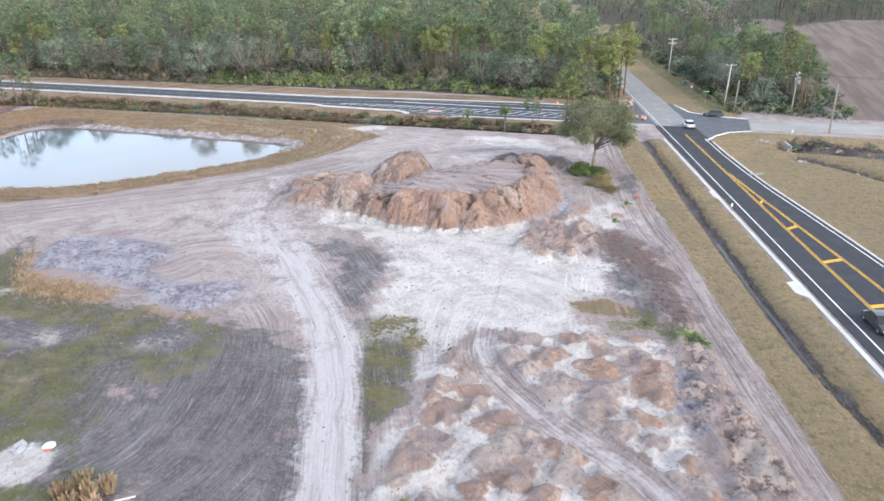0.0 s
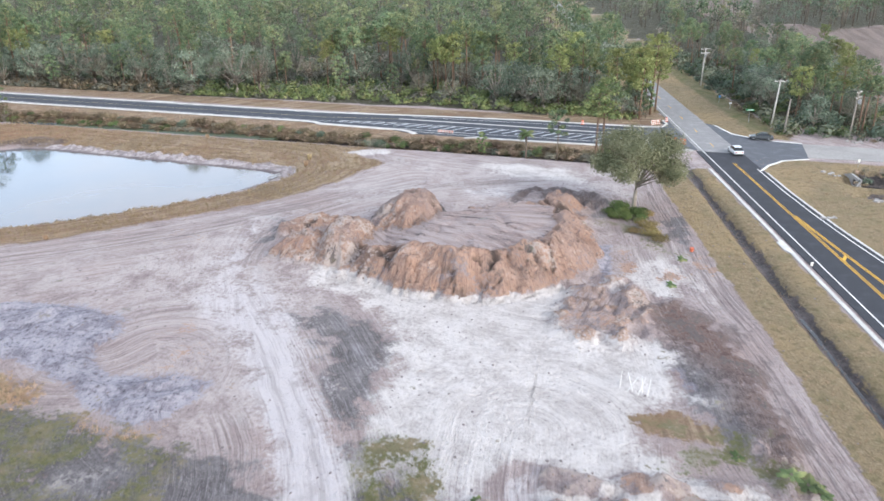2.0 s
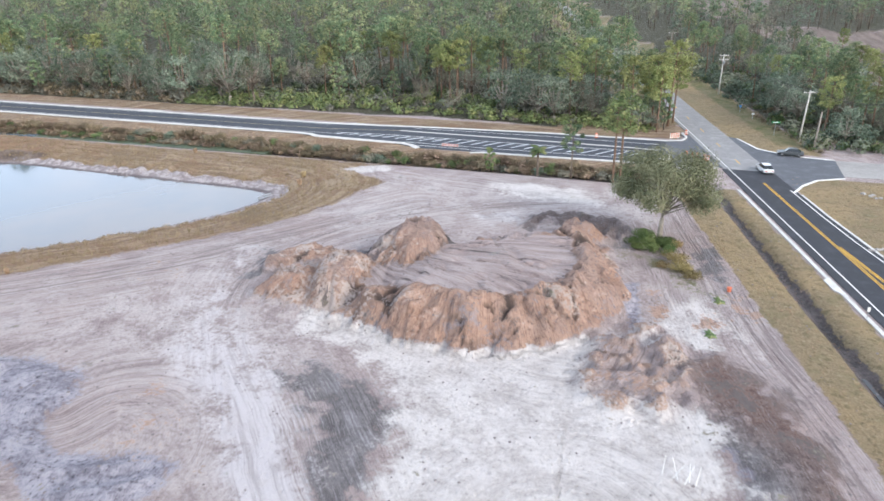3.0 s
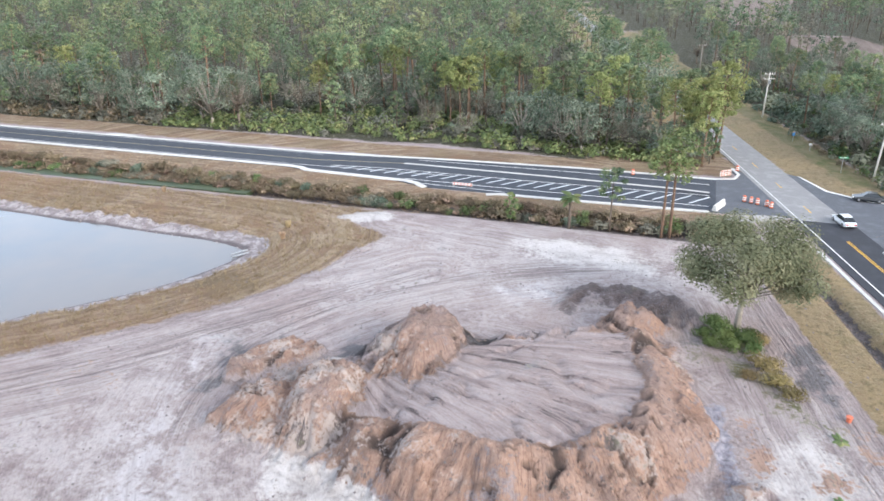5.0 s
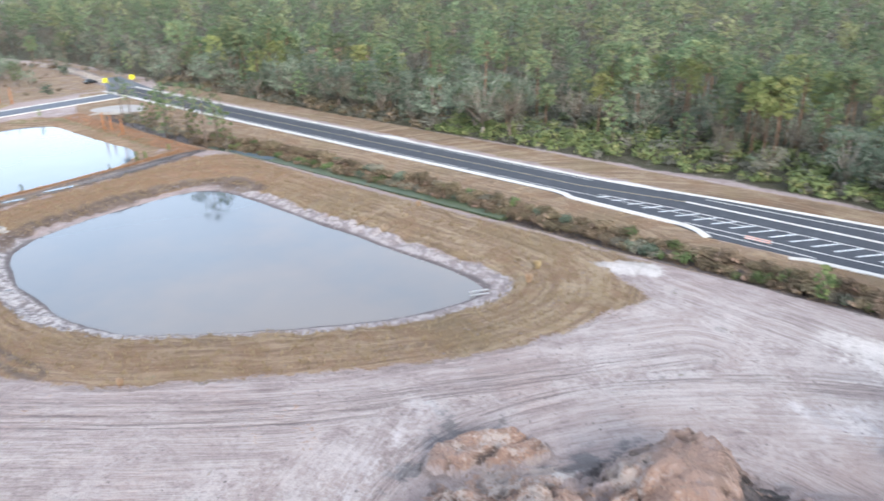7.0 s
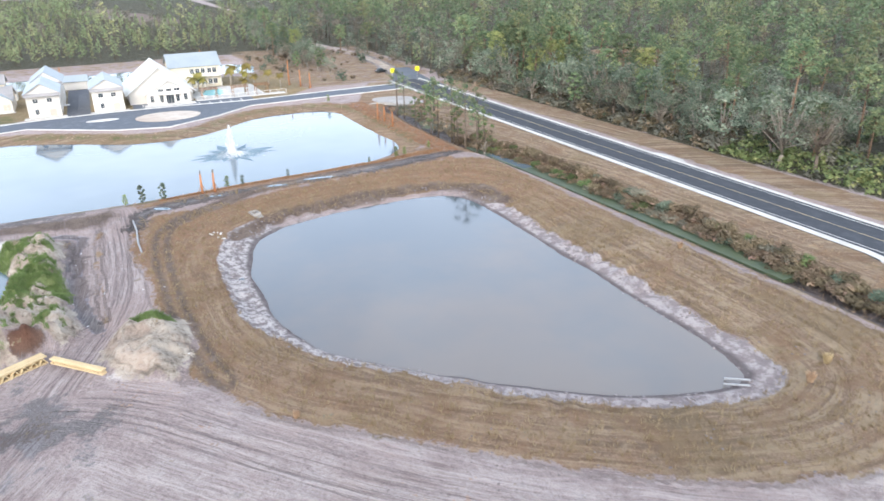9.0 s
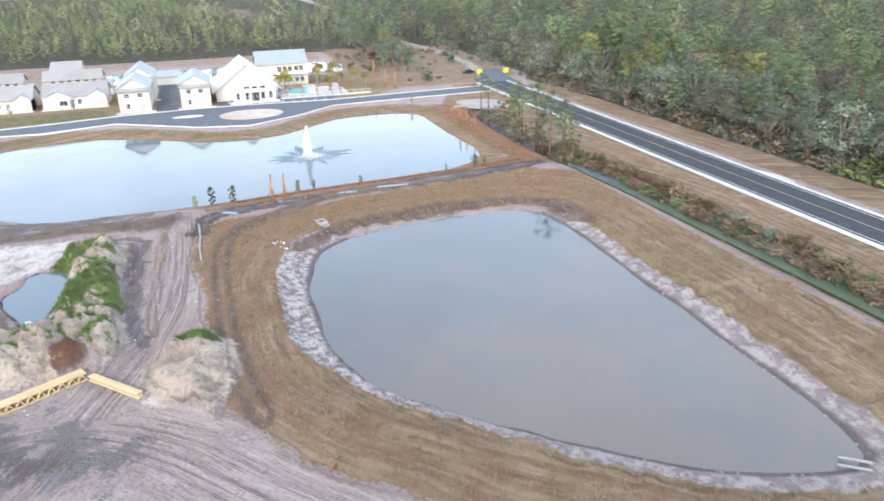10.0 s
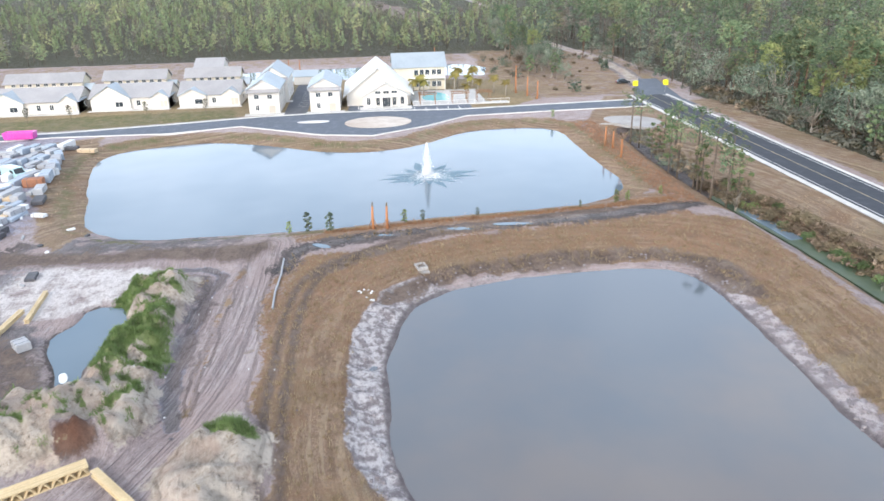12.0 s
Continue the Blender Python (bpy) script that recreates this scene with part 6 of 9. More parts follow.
def broad_shape(seed, height, spread, count, size, bare=0.25, stems=1, lumps=10):
    """A spreading tree: forked stem, limbs, and a crown of separate leafy masses."""
    rng = np.random.default_rng(seed)
    trunk, leaf = Mesh(), Mesh()
    fork = height * bare
    for s in range(stems):
        base = (0, 0, -0.4) if stems == 1 else (rng.normal() * 0.4, rng.normal() * 0.4, -0.4)
        lean = rng.normal(size=2) * 0.06 * height
        mid = (base[0] + lean[0] * 0.6, base[1] + lean[1] * 0.6, fork)
        trunk.tube([base, (base[0] + lean[0] * 0.2, base[1] + lean[1] * 0.2, fork * 0.5), mid], [0.032 * height / stems ** 0.4, 0.026 * height / stems ** 0.4, 0.021 * height / stems ** 0.4], 8)
        n = lumps // stems
        for i in range(n):
            ang = i * 2.39996 + rng.uniform(-0.4, 0.4) + s
            up = rng.uniform(0.25, 0.92) if i else 0.95
            out = spread * math.sqrt(max(0.05, 1 - (abs(up - 0.45) / 0.6) ** 2)) * rng.uniform(0.55, 0.95)
            tip = (mid[0] + math.cos(ang) * out, mid[1] + math.sin(ang) * out, fork + (height - fork) * up * 0.92)
            knee = tuple(mid[k] + 0.5 * (tip[k] - mid[k]) + (0, 0, height * 0.03)[k] for k in range(3))
            root = tuple(mid[k] + (0, 0, (height - fork) * 0.45 * up * ((i * 0.618) % 1.0))[k] for k in range(3))
            trunk.tube([root, knee, tip], [0.010 * height, 0.006 * height, 0.015], 5)
            w = spread * rng.uniform(0.32, 0.5)
            leaves(leaf, rng, tip, (w, w, w * rng.uniform(0.55, 0.8)), count // lumps, size)
    return trunk, leaf


def bush_shape(seed, height, spread, count, size, lumps=5):
    rng = np.random.default_rng(seed)
    leaf, stem = Mesh(), Mesh()
    for i in range(lumps):
        ang, out = i * 2.4 + rng.uniform(-0.5, 0.5), spread * rng.uniform(0.1, 0.65)
        h = height * rng.uniform(0.45, 0.75)
        stem.tube([(0, 0, -0.1), (math.cos(ang) * out, math.sin(ang) * out, h)], [0.05, 0.015], 4)
        w = spread * rng.uniform(0.4, 0.62)
        leaves(leaf, rng, (math.cos(ang) * out, math.sin(ang) * out, h), (w, w, height * 0.42), count // lumps, size, 0.4)
    return stem, leaf


def plant(name, shape, bark, leaf_material, label, category="tree", group="", leaf_name="crown", stem_name="trunk"):
    ob = thing(name, label, category, (0, 0, -500), 0, group)
    part(stem_name, shape[0], bark, ob, smooth_shade=True)
    part(leaf_name, shape[1], leaf_material, ob)
    return ob


def first_then_copies(ob, poses):
    """Set the built thing at the first pose and copies at the others."""
    for i, m in enumerate(poses):
        if i == 0:
            loc, rot, sc = m.decompose()
            ob.matrix_basis = m
        else:
            base = copy_thing(ob, Matrix.Identity(4))
            base.matrix_basis = m


def stand(x, y, turn=0.0, size=1.0, tall=1.0, sink=0.1):
    return Matrix.Translation((x, y, land(x, y) - sink)) @ Matrix.Rotation(turn, 4, "Z") @ Matrix.Diagonal((size, size, size * tall, 1))


wood = random.Random(7)


def inside(poly, x, y):
    hit = False
    for i in range(len(poly)):
        (ax, ay), (bx, by) = poly[i], poly[(i + 1) % len(poly)]
        if (ay > y) != (by > y) and x < (bx - ax) * (y - ay) / (by - ay) + ax:
            hit = not hit
    return hit


# kinds of forest tree, each built once
KINDS = {
    "tall_pine": [plant("pine_tree", pine_shape(11 + i, h, min(0.5, c * 1.35), 1150, 0.30, 21), M_BARK_WARM, M_PINE, "tall slender pine with a bare stem and high tufted crown", "tree", "pines of the forest edge") for i, (h, c) in enumerate(((19, 0.27), (17, 0.30), (20, 0.25), (15, 0.36)))],
    "young_pine": [plant("young_pine_tree", pine_shape(31 + i, h, 0.74, 900, 0.27, 20), M_BARK, M_PINE, "young bright green pine branching low", "tree", "young pines of the forest edge") for i, h in enumerate((8.5, 10.5))],
    "bright_pine": [plant("pine_tree", pine_shape(61 + i, h, c * 1.35, 1150, 0.30, 21), M_BARK_WARM, M_PINE_GOLD, "tall pine with a rounded yellow-green crown", "tree", "golden pines of the forest edge") for i, (h, c) in enumerate(((16, 0.38), (18, 0.30)))],
    "oak": [plant("oak_tree", broad_shape(41 + i, h, s, 1100, 0.29, 0.14, k, 22), M_BARK_PALE, M_OAK, "spreading dull green oak at the forest edge", "tree", "oaks of the forest edge") for i, (h, s, k) in enumerate(((14, 5.6, 1), (12, 5.2, 2), (16, 5.4, 1)))],
    "grey": [plant("grey_tree", broad_shape(51 + i, h, s, 900, 0.20, 0.3, 1, 26), M_BARK, M_GREY, "half-bare grey winter tree with thin twigs", "tree", "half-bare trees of the forest edge") for i, (h, s) in enumerate(((9, 4.0), (12, 4.8)))],
}
SPOTS = {k: [[] for _ in v] for k, v in KINDS.items()}


def set_tree(kind, x, y, size=1.0, tall=1.0):
    lots = SPOTS[kind]
    lots[wood.randrange(len(lots))].append(stand(x, y, wood.uniform(0, 6.28), size, tall, 0.2))


# the first rows of the wood north of the side road
for _ in range(175):
    x = wood.uniform(-266, -16)
    back = float(np.interp(x, [-266, -240, -205, -130, -112, -100, -64, -52, -30, -16], [188, 190, 191, 192, 204, 209, 207, 194, 192, 194]))
    y = back + wood.random() ** 1.5 * 26
    if x > main_x(y, -5):
        continue
    r = wood.random()
    kind = "bright_pine" if r < (0.13 if x > -120 else 0.04) else "tall_pine" if r < 0.55 else "oak" if r < 0.80 else "grey" if r < 0.86 else "young_pine"
    if y < back + 7 and kind == "tall_pine" and wood.random() < 0.6:
        kind = wood.choice(("oak", "oak", "grey", "young_pine"))
    set_tree(kind, x, y, wood.uniform(0.7, 1.08), wood.uniform(0.92, 1.1))
for x, y, kind, s in ((-127, 189.5, "oak", 1.05), (-131, 192, "grey", 1.2), (-120, 190.5, "grey", 1.0), (-99, 198, "young_pine", 1.0), (-66, 193, "grey", 0.75), (-54, 195, "oak", 0.85), (-46, 193, "oak", 0.85), (-41, 191, "oak", 0.8), (-37, 195, "grey", 1.0), (-33, 193, "grey", 0.8), (-50, 198, "oak", 0.9), (-24, 189, "bright_pine", 0.85), (-20, 192, "bright_pine", 0.95), (-18.5, 188, "bright_pine", 0.85), (-16.5, 194, "bright_pine", 1.0), (-27, 197, "tall_pine", 0.85), (-160, 190, "oak", 0.7), (-176, 190, "grey", 0.9), (-168, 193, "young_pine", 1.0), (-150, 191, "oak", 0.7), (-191, 189, "young_pine", 0.9), (-210, 188, "oak", 0.6), (-225, 189, "oak", 0.65), (-85, 201, "young_pine", 0.8), (-76, 199, "grey", 0.8), (-18, 197, "tall_pine", 0.8), (-19.5, 189.5, "oak", 0.55), (-22.5, 187.6, "oak", 0.45), (-17.2, 190.6, "young_pine", 0.9), (-20.6, 194, "young_pine", 1.1), (-25.5, 190.4, "oak", 0.6), (-15.6, 198, "bright_pine", 0.9)):
    set_tree(kind, x, y, s)
# the wood east of the main road
for _ in range(105):
    y = wood.uniform(186, 330)
    lo, hi = main_x(y, 24), float(np.interp(y, [180, 205, 240, 330], [32, 30, 33, 38]))
    if y < 200:
        lo = 14
    x = wood.uniform(lo, hi)
    r = wood.random()
    set_tree("bright_pine" if r < 0.08 else "tall_pine" if r < 0.45 else "oak" if r < 0.85 else "grey", x, y, wood.uniform(0.5, 0.78))
# the wood's edge along the far road
for i in range(26):
    y = 196 + i * 5.2 + wood.uniform(-2, 2)
    set_tree(wood.choice(("tall_pine", "tall_pine", "oak", "young_pine")), main_x(y, -5.5 - wood.uniform(0, 4)), y, wood.uniform(0.75, 1.0))
# scattered trees at the western junction
for x, y, kind, s in ((-300, 152, "oak", 0.7), (-312, 150, "oak", 0.85), (-322, 156, "young_pine", 1.0), (-335, 150, "oak", 0.9), (-345, 155, "young_pine", 1.1), (-318, 176, "oak", 0.5), (-330, 180, "grey", 0.6), (-300, 182, "grey", 0.5), (-346, 176, "tall_pine", 0.8), (-355, 182, "oak", 0.7), (-308, 186, "oak", 0.6), (-290, 188, "young_pine", 0.8), (-352, 148, "tall_pine", 0.8), (-326, 147, "grey", 0.7), (-306, 146, "young_pine", 0.8), (-340, 186, "tall_pine", 0.75), (-392, 150, "oak", 1.0), (-384, 152, "tall_pine", 0.9), (-376, 150.5, "oak", 0.95), (-368, 153, "young_pine", 1.2), (-360, 151, "oak", 1.1), (-352, 153, "oak", 0.9), (-344, 151.5, "young_pine", 1.2), (-338, 154, "oak", 1.0), (-330, 152, "bright_pine", 0.7), (-322, 153.5, "oak", 0.8), (-314, 152, "oak", 0.7), (-306, 154, "grey", 0.7), (-297, 152.5, "young_pine", 0.8), (-288, 153, "oak", 0.45)):
    set_tree(kind, x, y, s)
for kind, lots in SPOTS.items():
    for ob, poses in zip(KINDS[kind], lots):
        first_then_copies(ob, poses)


def scatter(name, templates, spots, materials, label, category):
    """Countless far plants joined into one object."""
    verts, faces, mats, tones, n = [], [], [], [], 0
    tone_rng = random.Random(len(spots))
    for x, y, turn, s, tall, k in spots:
        tone = tone_rng.random()
        for slot, (tv, tf) in enumerate(templates[k]):
            c, q = math.cos(turn) * s, math.sin(turn) * s
            v = np.empty_like(tv)
            v[:, 0], v[:, 1], v[:, 2] = tv[:, 0] * c - tv[:, 1] * q + x, tv[:, 0] * q + tv[:, 1] * c + y, tv[:, 2] * s * tall - 0.2
            verts.append(v)
            faces.append(tf + n)
            mats.append(np.full(len(tf), materials[k][slot], np.int32))
            tones.append(np.full(len(tv), tone, np.float32))
            n += len(tv)
    v, f, mi = np.concatenate(verts).astype(np.float32), np.concatenate(faces).astype(np.int32), np.concatenate(mats)
    me = bpy.data.meshes.new(name)
    me.vertices.add(len(v))
    me.vertices.foreach_set("co", v.ravel())
    me.loops.add(f.size)
    me.loops.foreach_set("vertex_index", f.ravel())
    me.polygons.add(len(f))
    me.polygons.foreach_set("loop_start", np.arange(0, f.size, 4, dtype=np.int32))
    for m in WOOD_MATS:
        me.materials.append(m)
    me.polygons.foreach_set("material_index", mi)
    me.update(calc_edges=True)
    me.attributes.new("tone", "FLOAT", "POINT").data.foreach_set("value", np.concatenate(tones))
    return tagged(new(name, me), label, category, kind="stuff")


def wood_leaf(name, dark, light, other):
    """Leaves of joined woods: the shade varies clump by clump and tree by tree."""
    k = Nodes(name)
    tone = k.attr("tone")
    f = k.math("ADD", k.math("MULTIPLY", k.island(), 0.16), k.span(k.noise(k.place(), 0.42, 4, 0.62), 0.33, 0.67, 0.0, 0.72))
    c = k.mix(f, dark, light)
    c = k.mix(k.span(tone, 0.55, 1.0, 0, 0.8), c, other)
    hs = k.t.nodes.new("ShaderNodeHueSaturation")
    k.put(k.span(k.math("FRACT", k.math("MULTIPLY", tone, 7.3)), 0, 1, 0.68, 1.26, False), hs.inputs["Value"])
    k.put(c, hs.inputs["Color"])
    k.done(hs.outputs["Color"], 0.8, 0, 0.2)
    tl = k.t.nodes.new("ShaderNodeBsdfTranslucent")
    k.put(hs.outputs["Color"], tl.inputs["Color"])
    ms = k.t.nodes.new("ShaderNodeMixShader")
    ms.inputs[0].default_value = 0.24
    k.t.links.new(k.bsdf.outputs[0], ms.inputs[1])
    k.t.links.new(tl.outputs[0], ms.inputs[2])
    k.t.links.new(ms.outputs[0], k.out.inputs["Surface"])
    return k.m


WOOD_MATS = [M_BARK, wood_leaf("far_pine_needles", (0.088, 0.135, 0.084), (0.235, 0.298, 0.168), (0.32, 0.325, 0.168)), wood_leaf("far_oak_leaves", (0.085, 0.125, 0.095), (0.215, 0.265, 0.19), (0.29, 0.285, 0.20)), wood_leaf("far_grey_twigs", (0.15, 0.155, 0.125), (0.26, 0.255, 0.21), (0.28, 0.235, 0.195)), M_SCRUB]


def quads(m):
    """A template as arrays, its triangles and longer faces cut to quads."""
    f = [face if len(face) == 4 else (*face, face[-1]) for face in m.f if len(face) in (3, 4)]
    f = [face for face in f if len(set(face)) == 4]
    return np.array(m.v), np.array(f)


def far_tree(seed, kind, fine):
    """A forest tree for the joined woods; fine: the nearer rows, with smaller clumps of leaves."""
    rng = np.random.default_rng(seed)
    t, l = Mesh(), Mesh()
    n, q = (27, 0.33) if fine else (13, 0.46)
    if kind == "pine":
        h = rng.uniform(15, 20)
        t.tube([(0, 0, 0), (0, 0, h * 0.95)], [0.2, 0.07], 4)
        for i in range(8):
            f, a = 0.66 + 0.34 * (i + 0.5) / 8 + rng.uniform(-0.02, 0.02), i * 2.4
            out = 2.5 * math.sqrt(max(0.02, 1 - ((f - 0.80) / 0.21) ** 2)) * rng.uniform(0.55, 1.05)
            leaves(l, rng, (math.cos(a) * out, math.sin(a) * out, h * f), (1.8, 1.8, 1.1), n, q * 1.12, 0.9)
    elif kind == "young":
        h = rng.uniform(6.0, 8.0)
        t.tube([(0, 0, 0), (0, 0, h * 0.9)], [0.12, 0.04], 4)
        for i in range(6):
            f, a = 0.38 + 0.62 * i / 5, i * 2.4
            out = h * 0.16 * (1.15 - f)
            leaves(l, rng, (math.cos(a) * out, math.sin(a) * out, h * f), (1.55 - 0.85 * f, 1.55 - 0.85 * f, 0.75), n - 2, q * 0.85, 0.9)
    else:
        h = rng.uniform(9, 13)
        t.tube([(0, 0, 0), (0, 0, h * 0.7)], [0.22, 0.08], 4)
        for i in range(9):
            a, up = i * 2.4, rng.uniform(0.35, 0.95)
            out = 3.0 * rng.uniform(0.3, 1) * math.sqrt(max(0.05, 1 - (up - 0.4) ** 2 * 3))
            leaves(l, rng, (math.cos(a) * out, math.sin(a) * out, h * up), (1.9, 1.9, 1.3), n + 1, q, 0.8)
    return quads(t), quads(l)


ORDER = ("pine", "pine", "pine", "pine", "oak", "oak", "young", "young", "oak")
FAR = [far_tree(100 + i, k, fine) for fine in (True, False) for i, k in enumerate(ORDER)]
WOOD_MATS.append(wood_leaf("plantation_needles", (0.17, 0.225, 0.13), (0.35, 0.42, 0.215), (0.46, 0.455, 0.24)))
FAR_MATS = [(0, 1), (0, 1), (0, 1), (0, 1), (0, 2), (0, 2), (0, 1), (0, 1), (0, 3)] * 2
WEST_MATS = [(0, 5 if m == 1 else m) for _, m in FAR_MATS]
NORTH_WOOD = [(-28, 224), (-60, 232), (-112, 232), (-120, 222), (-240, 220), (-262, 214), (-300, 200), (-370, 196), (-620, 210), (-900, 330), (-600, 860), (-170, 860), (-100, 520), (-45, 290)]
EAST_WOOD = [(-16, 330), (38, 330), (42, 390), (95, 428), (300, 600), (120, 800), (-130, 720), (-60, 480)]
WEST_WOOD = [(-378, 132), (-376, 60), (-376, -60), (-420, -200), (-800, -260), (-1000, 100), (-820, 60), (-560, 120), (-560, 160), (-820, 200), (-640, 206), (-440, 190), (-385, 170)]


def spots_in(poly, rng, keep, picks):
    xs, ys = [p[0] for p in poly], [p[1] for p in poly]
    found = []
    x0, x1, y0, y1 = min(xs), max(xs), min(ys), max(ys)
    step = 3.6
    y = y0
    while y < y1:
        x = x0
        while x < x1:
            px, py = x + rng.uniform(0, step), y + rng.uniform(0, step)
            if inside(poly, px, py) and rng.random() < keep(px, py):
                found.append((px, py, rng.uniform(0, 6.28), rng.uniform(0.72, 1.12), rng.uniform(0.9, 1.12), rng.choice(picks) + (0 if math.hypot(px + 60, py - 90) < 205 else 9)))
            x += step
        y += step
    return found


def thin(px, py):
    """Stands grow thinner to count with the distance from the site."""
    d = math.hypot(px + 60, py - 90)
    return float(np.interp(d, [110, 180, 300, 450, 700], [0.215, 0.205, 0.155, 0.105, 0.07]))


far_rng = random.Random(3)
scatter("forest_north", FAR, spots_in(NORTH_WOOD, far_rng, lambda x, y: 0.01 if inside(CLEARING, x, y) else thin(x, y), [0, 1, 2, 3, 0, 1, 2, 3, 4, 5, 6, 8]), FAR_MATS, "dense mixed pine and oak forest beyond the side road", "forest")
NW_WOOD = [(-366, 148), (-362, 192), (-600, 208), (-600, 160)]
scatter("forest_north_west", FAR, spots_in(NW_WOOD, far_rng, thin, [0, 1, 4, 5, 6, 8]), FAR_MATS, "mixed trees beyond the western junction", "forest")
EDGE_WOOD = [(-258, 182), (-262, 216), (-300, 203), (-372, 199), (-420, 214), (-440, 186), (-370, 187), (-320, 188), (-290, 184)]
scatter("forest_corner", FAR, spots_in(EDGE_WOOD, far_rng, lambda x, y: 0.30, [0, 1, 2, 4, 5, 4, 8, 6]), FAR_MATS, "trees and tall pines behind the western junction", "forest")
scatter("forest_east", FAR, spots_in(EAST_WOOD, far_rng, lambda x, y: 0 if inside(FIELD, x, y) or inside(FAR_FIELD, x, y) else thin(x, y), [0, 1, 2, 3, 4, 5, 8]), FAR_MATS, "mixed forest along the far road", "forest")
scatter("forest_west", FAR, spots_in(WEST_WOOD, far_rng, lambda x, y: thin(x, y) * 1.7, [6, 7, 6, 7, 6, 7, 6, 7, 6, 7, 0, 8]), WEST_MATS, "even-aged young pine plantation behind the houses", "forest")

# ---- undergrowth before the wood ----
def scrub_shape(seed, height, spread, count, size):
    rng = np.random.default_rng(seed)
    l = Mesh()
    for i in range(5):
        a, out = i * 2.4, spread * rng.uniform(0, 0.7)
        leaves(l, rng, (math.cos(a) * out, math.sin(a) * out, height * 0.5), (spread * 0.55, spread * 0.55, height * 0.5), count // 5, size, 0.7)
    return (quads(l),)


SCRUB = [scrub_shape(200 + i, h, s, n, q) for i, (h, s, n, q) in enumerate(((1.5, 1.5, 45, 0.36), (2.2, 1.7, 50, 0.36), (1.1, 1.2, 40, 0.32), (3.2, 1.8, 60, 0.38)))]
scrub_rng = random.Random(12)
spots = []
while len(spots) < 1150:
    x = scrub_rng.uniform(-262, -18)
    edge_y = float(np.interp(x, [-262, -240, -140, -100, -60, -18], [184.5, 185.5, 187.5, 188, 189.5, 187]))
    back = float(np.interp(x, [-262, -130, -112, -64, -50, -18], [196, 199, 216, 214, 202, 200]))
    y = scrub_rng.uniform(edge_y, back)
    if x < main_x(y, -7):
        spots.append((x, y, scrub_rng.uniform(0, 6.28), scrub_rng.uniform(0.6, 1.25), 1.0, scrub_rng.choice((0, 1, 2, 0, 1, 3))))
WOOD_MATS.append(M_SHRUB)
west_band = [p for p in spots[:850] if p[0] < -142]
scatter("undergrowth_north", SCRUB, [p for p in spots[:850] if p[0] >= -142], [(4,)] * 4, "bright green palmetto undergrowth at the forest edge", "undergrowth")
scatter("undergrowth_brown", SCRUB, west_band, [(6,), (3,), (2,), (6,)], "brownish scrub before the western part of the wood", "undergrowth")
floor_spots = []
while len(floor_spots) < 900:
    x, y = scrub_rng.uniform(-262, -20), scrub_rng.uniform(196, 262)
    if x < main_x(y, -9):
        floor_spots.append((x, y, scrub_rng.uniform(0, 6.28), scrub_rng.uniform(0.7, 1.5), 1.0, scrub_rng.choice((0, 1, 2, 3))))
scatter("undergrowth_deep", SCRUB, floor_spots, [(2,), (1,), (2,), (3,)], "shaded dark green understorey between the pines", "undergrowth")
scatter("undergrowth_grey", SCRUB, spots[850:], [(3,)] * 4, "grey-green bushes at the forest edge", "undergrowth")
clear_spots = []
while len(clear_spots) < 110:
    x, y = scrub_rng.uniform(-292, -226), scrub_rng.uniform(230, 290)
    if inside(CLEARING, x, y):
        clear_spots.append((x, y, scrub_rng.uniform(0, 6.28), scrub_rng.uniform(0.6, 1.2), 0.9, scrub_rng.choice((0, 1, 2))))
scatter("undergrowth_clearing", SCRUB, clear_spots, [(6,), (3,), (6,), (3,)], "russet brush in a clearing of the wood", "undergrowth")
spots = []
while len(spots) < 560:
    y = scrub_rng.uniform(178, 300)
    x = scrub_rng.uniform(main_x(y, 19), 36)
    if x > 8 or y > 195:
        spots.append((x, y, scrub_rng.uniform(0, 6.28), scrub_rng.uniform(0.7, 1.4), 1.0, scrub_rng.choice((0, 1, 2, 3, 3))))
scatter("undergrowth_east", SCRUB, spots, [(2,), (4,), (6,), (2,)], "dark green bushes along the eastern wood", "undergrowth")


# ---- houses ----
M_SIDING = plain("white_siding", (0.74, 0.71, 0.66), (0.66, 0.63, 0.59), 0.7, 0, 0.8)
M_CREAM = plain("cream_siding", (0.68, 0.62, 0.50), (0.60, 0.55, 0.44), 0.7, 0, 0.8)
M_ROOF = plain("pale_grey_shingles", (0.36, 0.35, 0.355), (0.29, 0.285, 0.29), 0.75, 0, 0.6)
M_ROOF_WHITE = plain("white_metal_roof", (0.76, 0.75, 0.72), (0.68, 0.67, 0.65), 0.45, 0, 0.5)
M_ROOF_BLUE = plain("blue_grey_metal_roof", (0.38, 0.43, 0.47), (0.32, 0.37, 0.41), 0.5, 0, 0.5)
M_TRIM = plain("white_trim", (0.86, 0.85, 0.82), (0.78, 0.77, 0.74), 0.6, 0, 1)
M_GARAGE = plain("beige_garage_door", (0.55, 0.50, 0.43), (0.47, 0.43, 0.37), 0.6, 0, 1)
M_PANE = plain("dark_window_glass", (0.055, 0.07, 0.085), (0.035, 0.045, 0.055), 0.12, 0, 1, None, 0.02)
M_WOOD_BROWN = plain("stained_timber", (0.30, 0.17, 0.09), (0.20, 0.11, 0.06), 0.8, 0, 1.5)


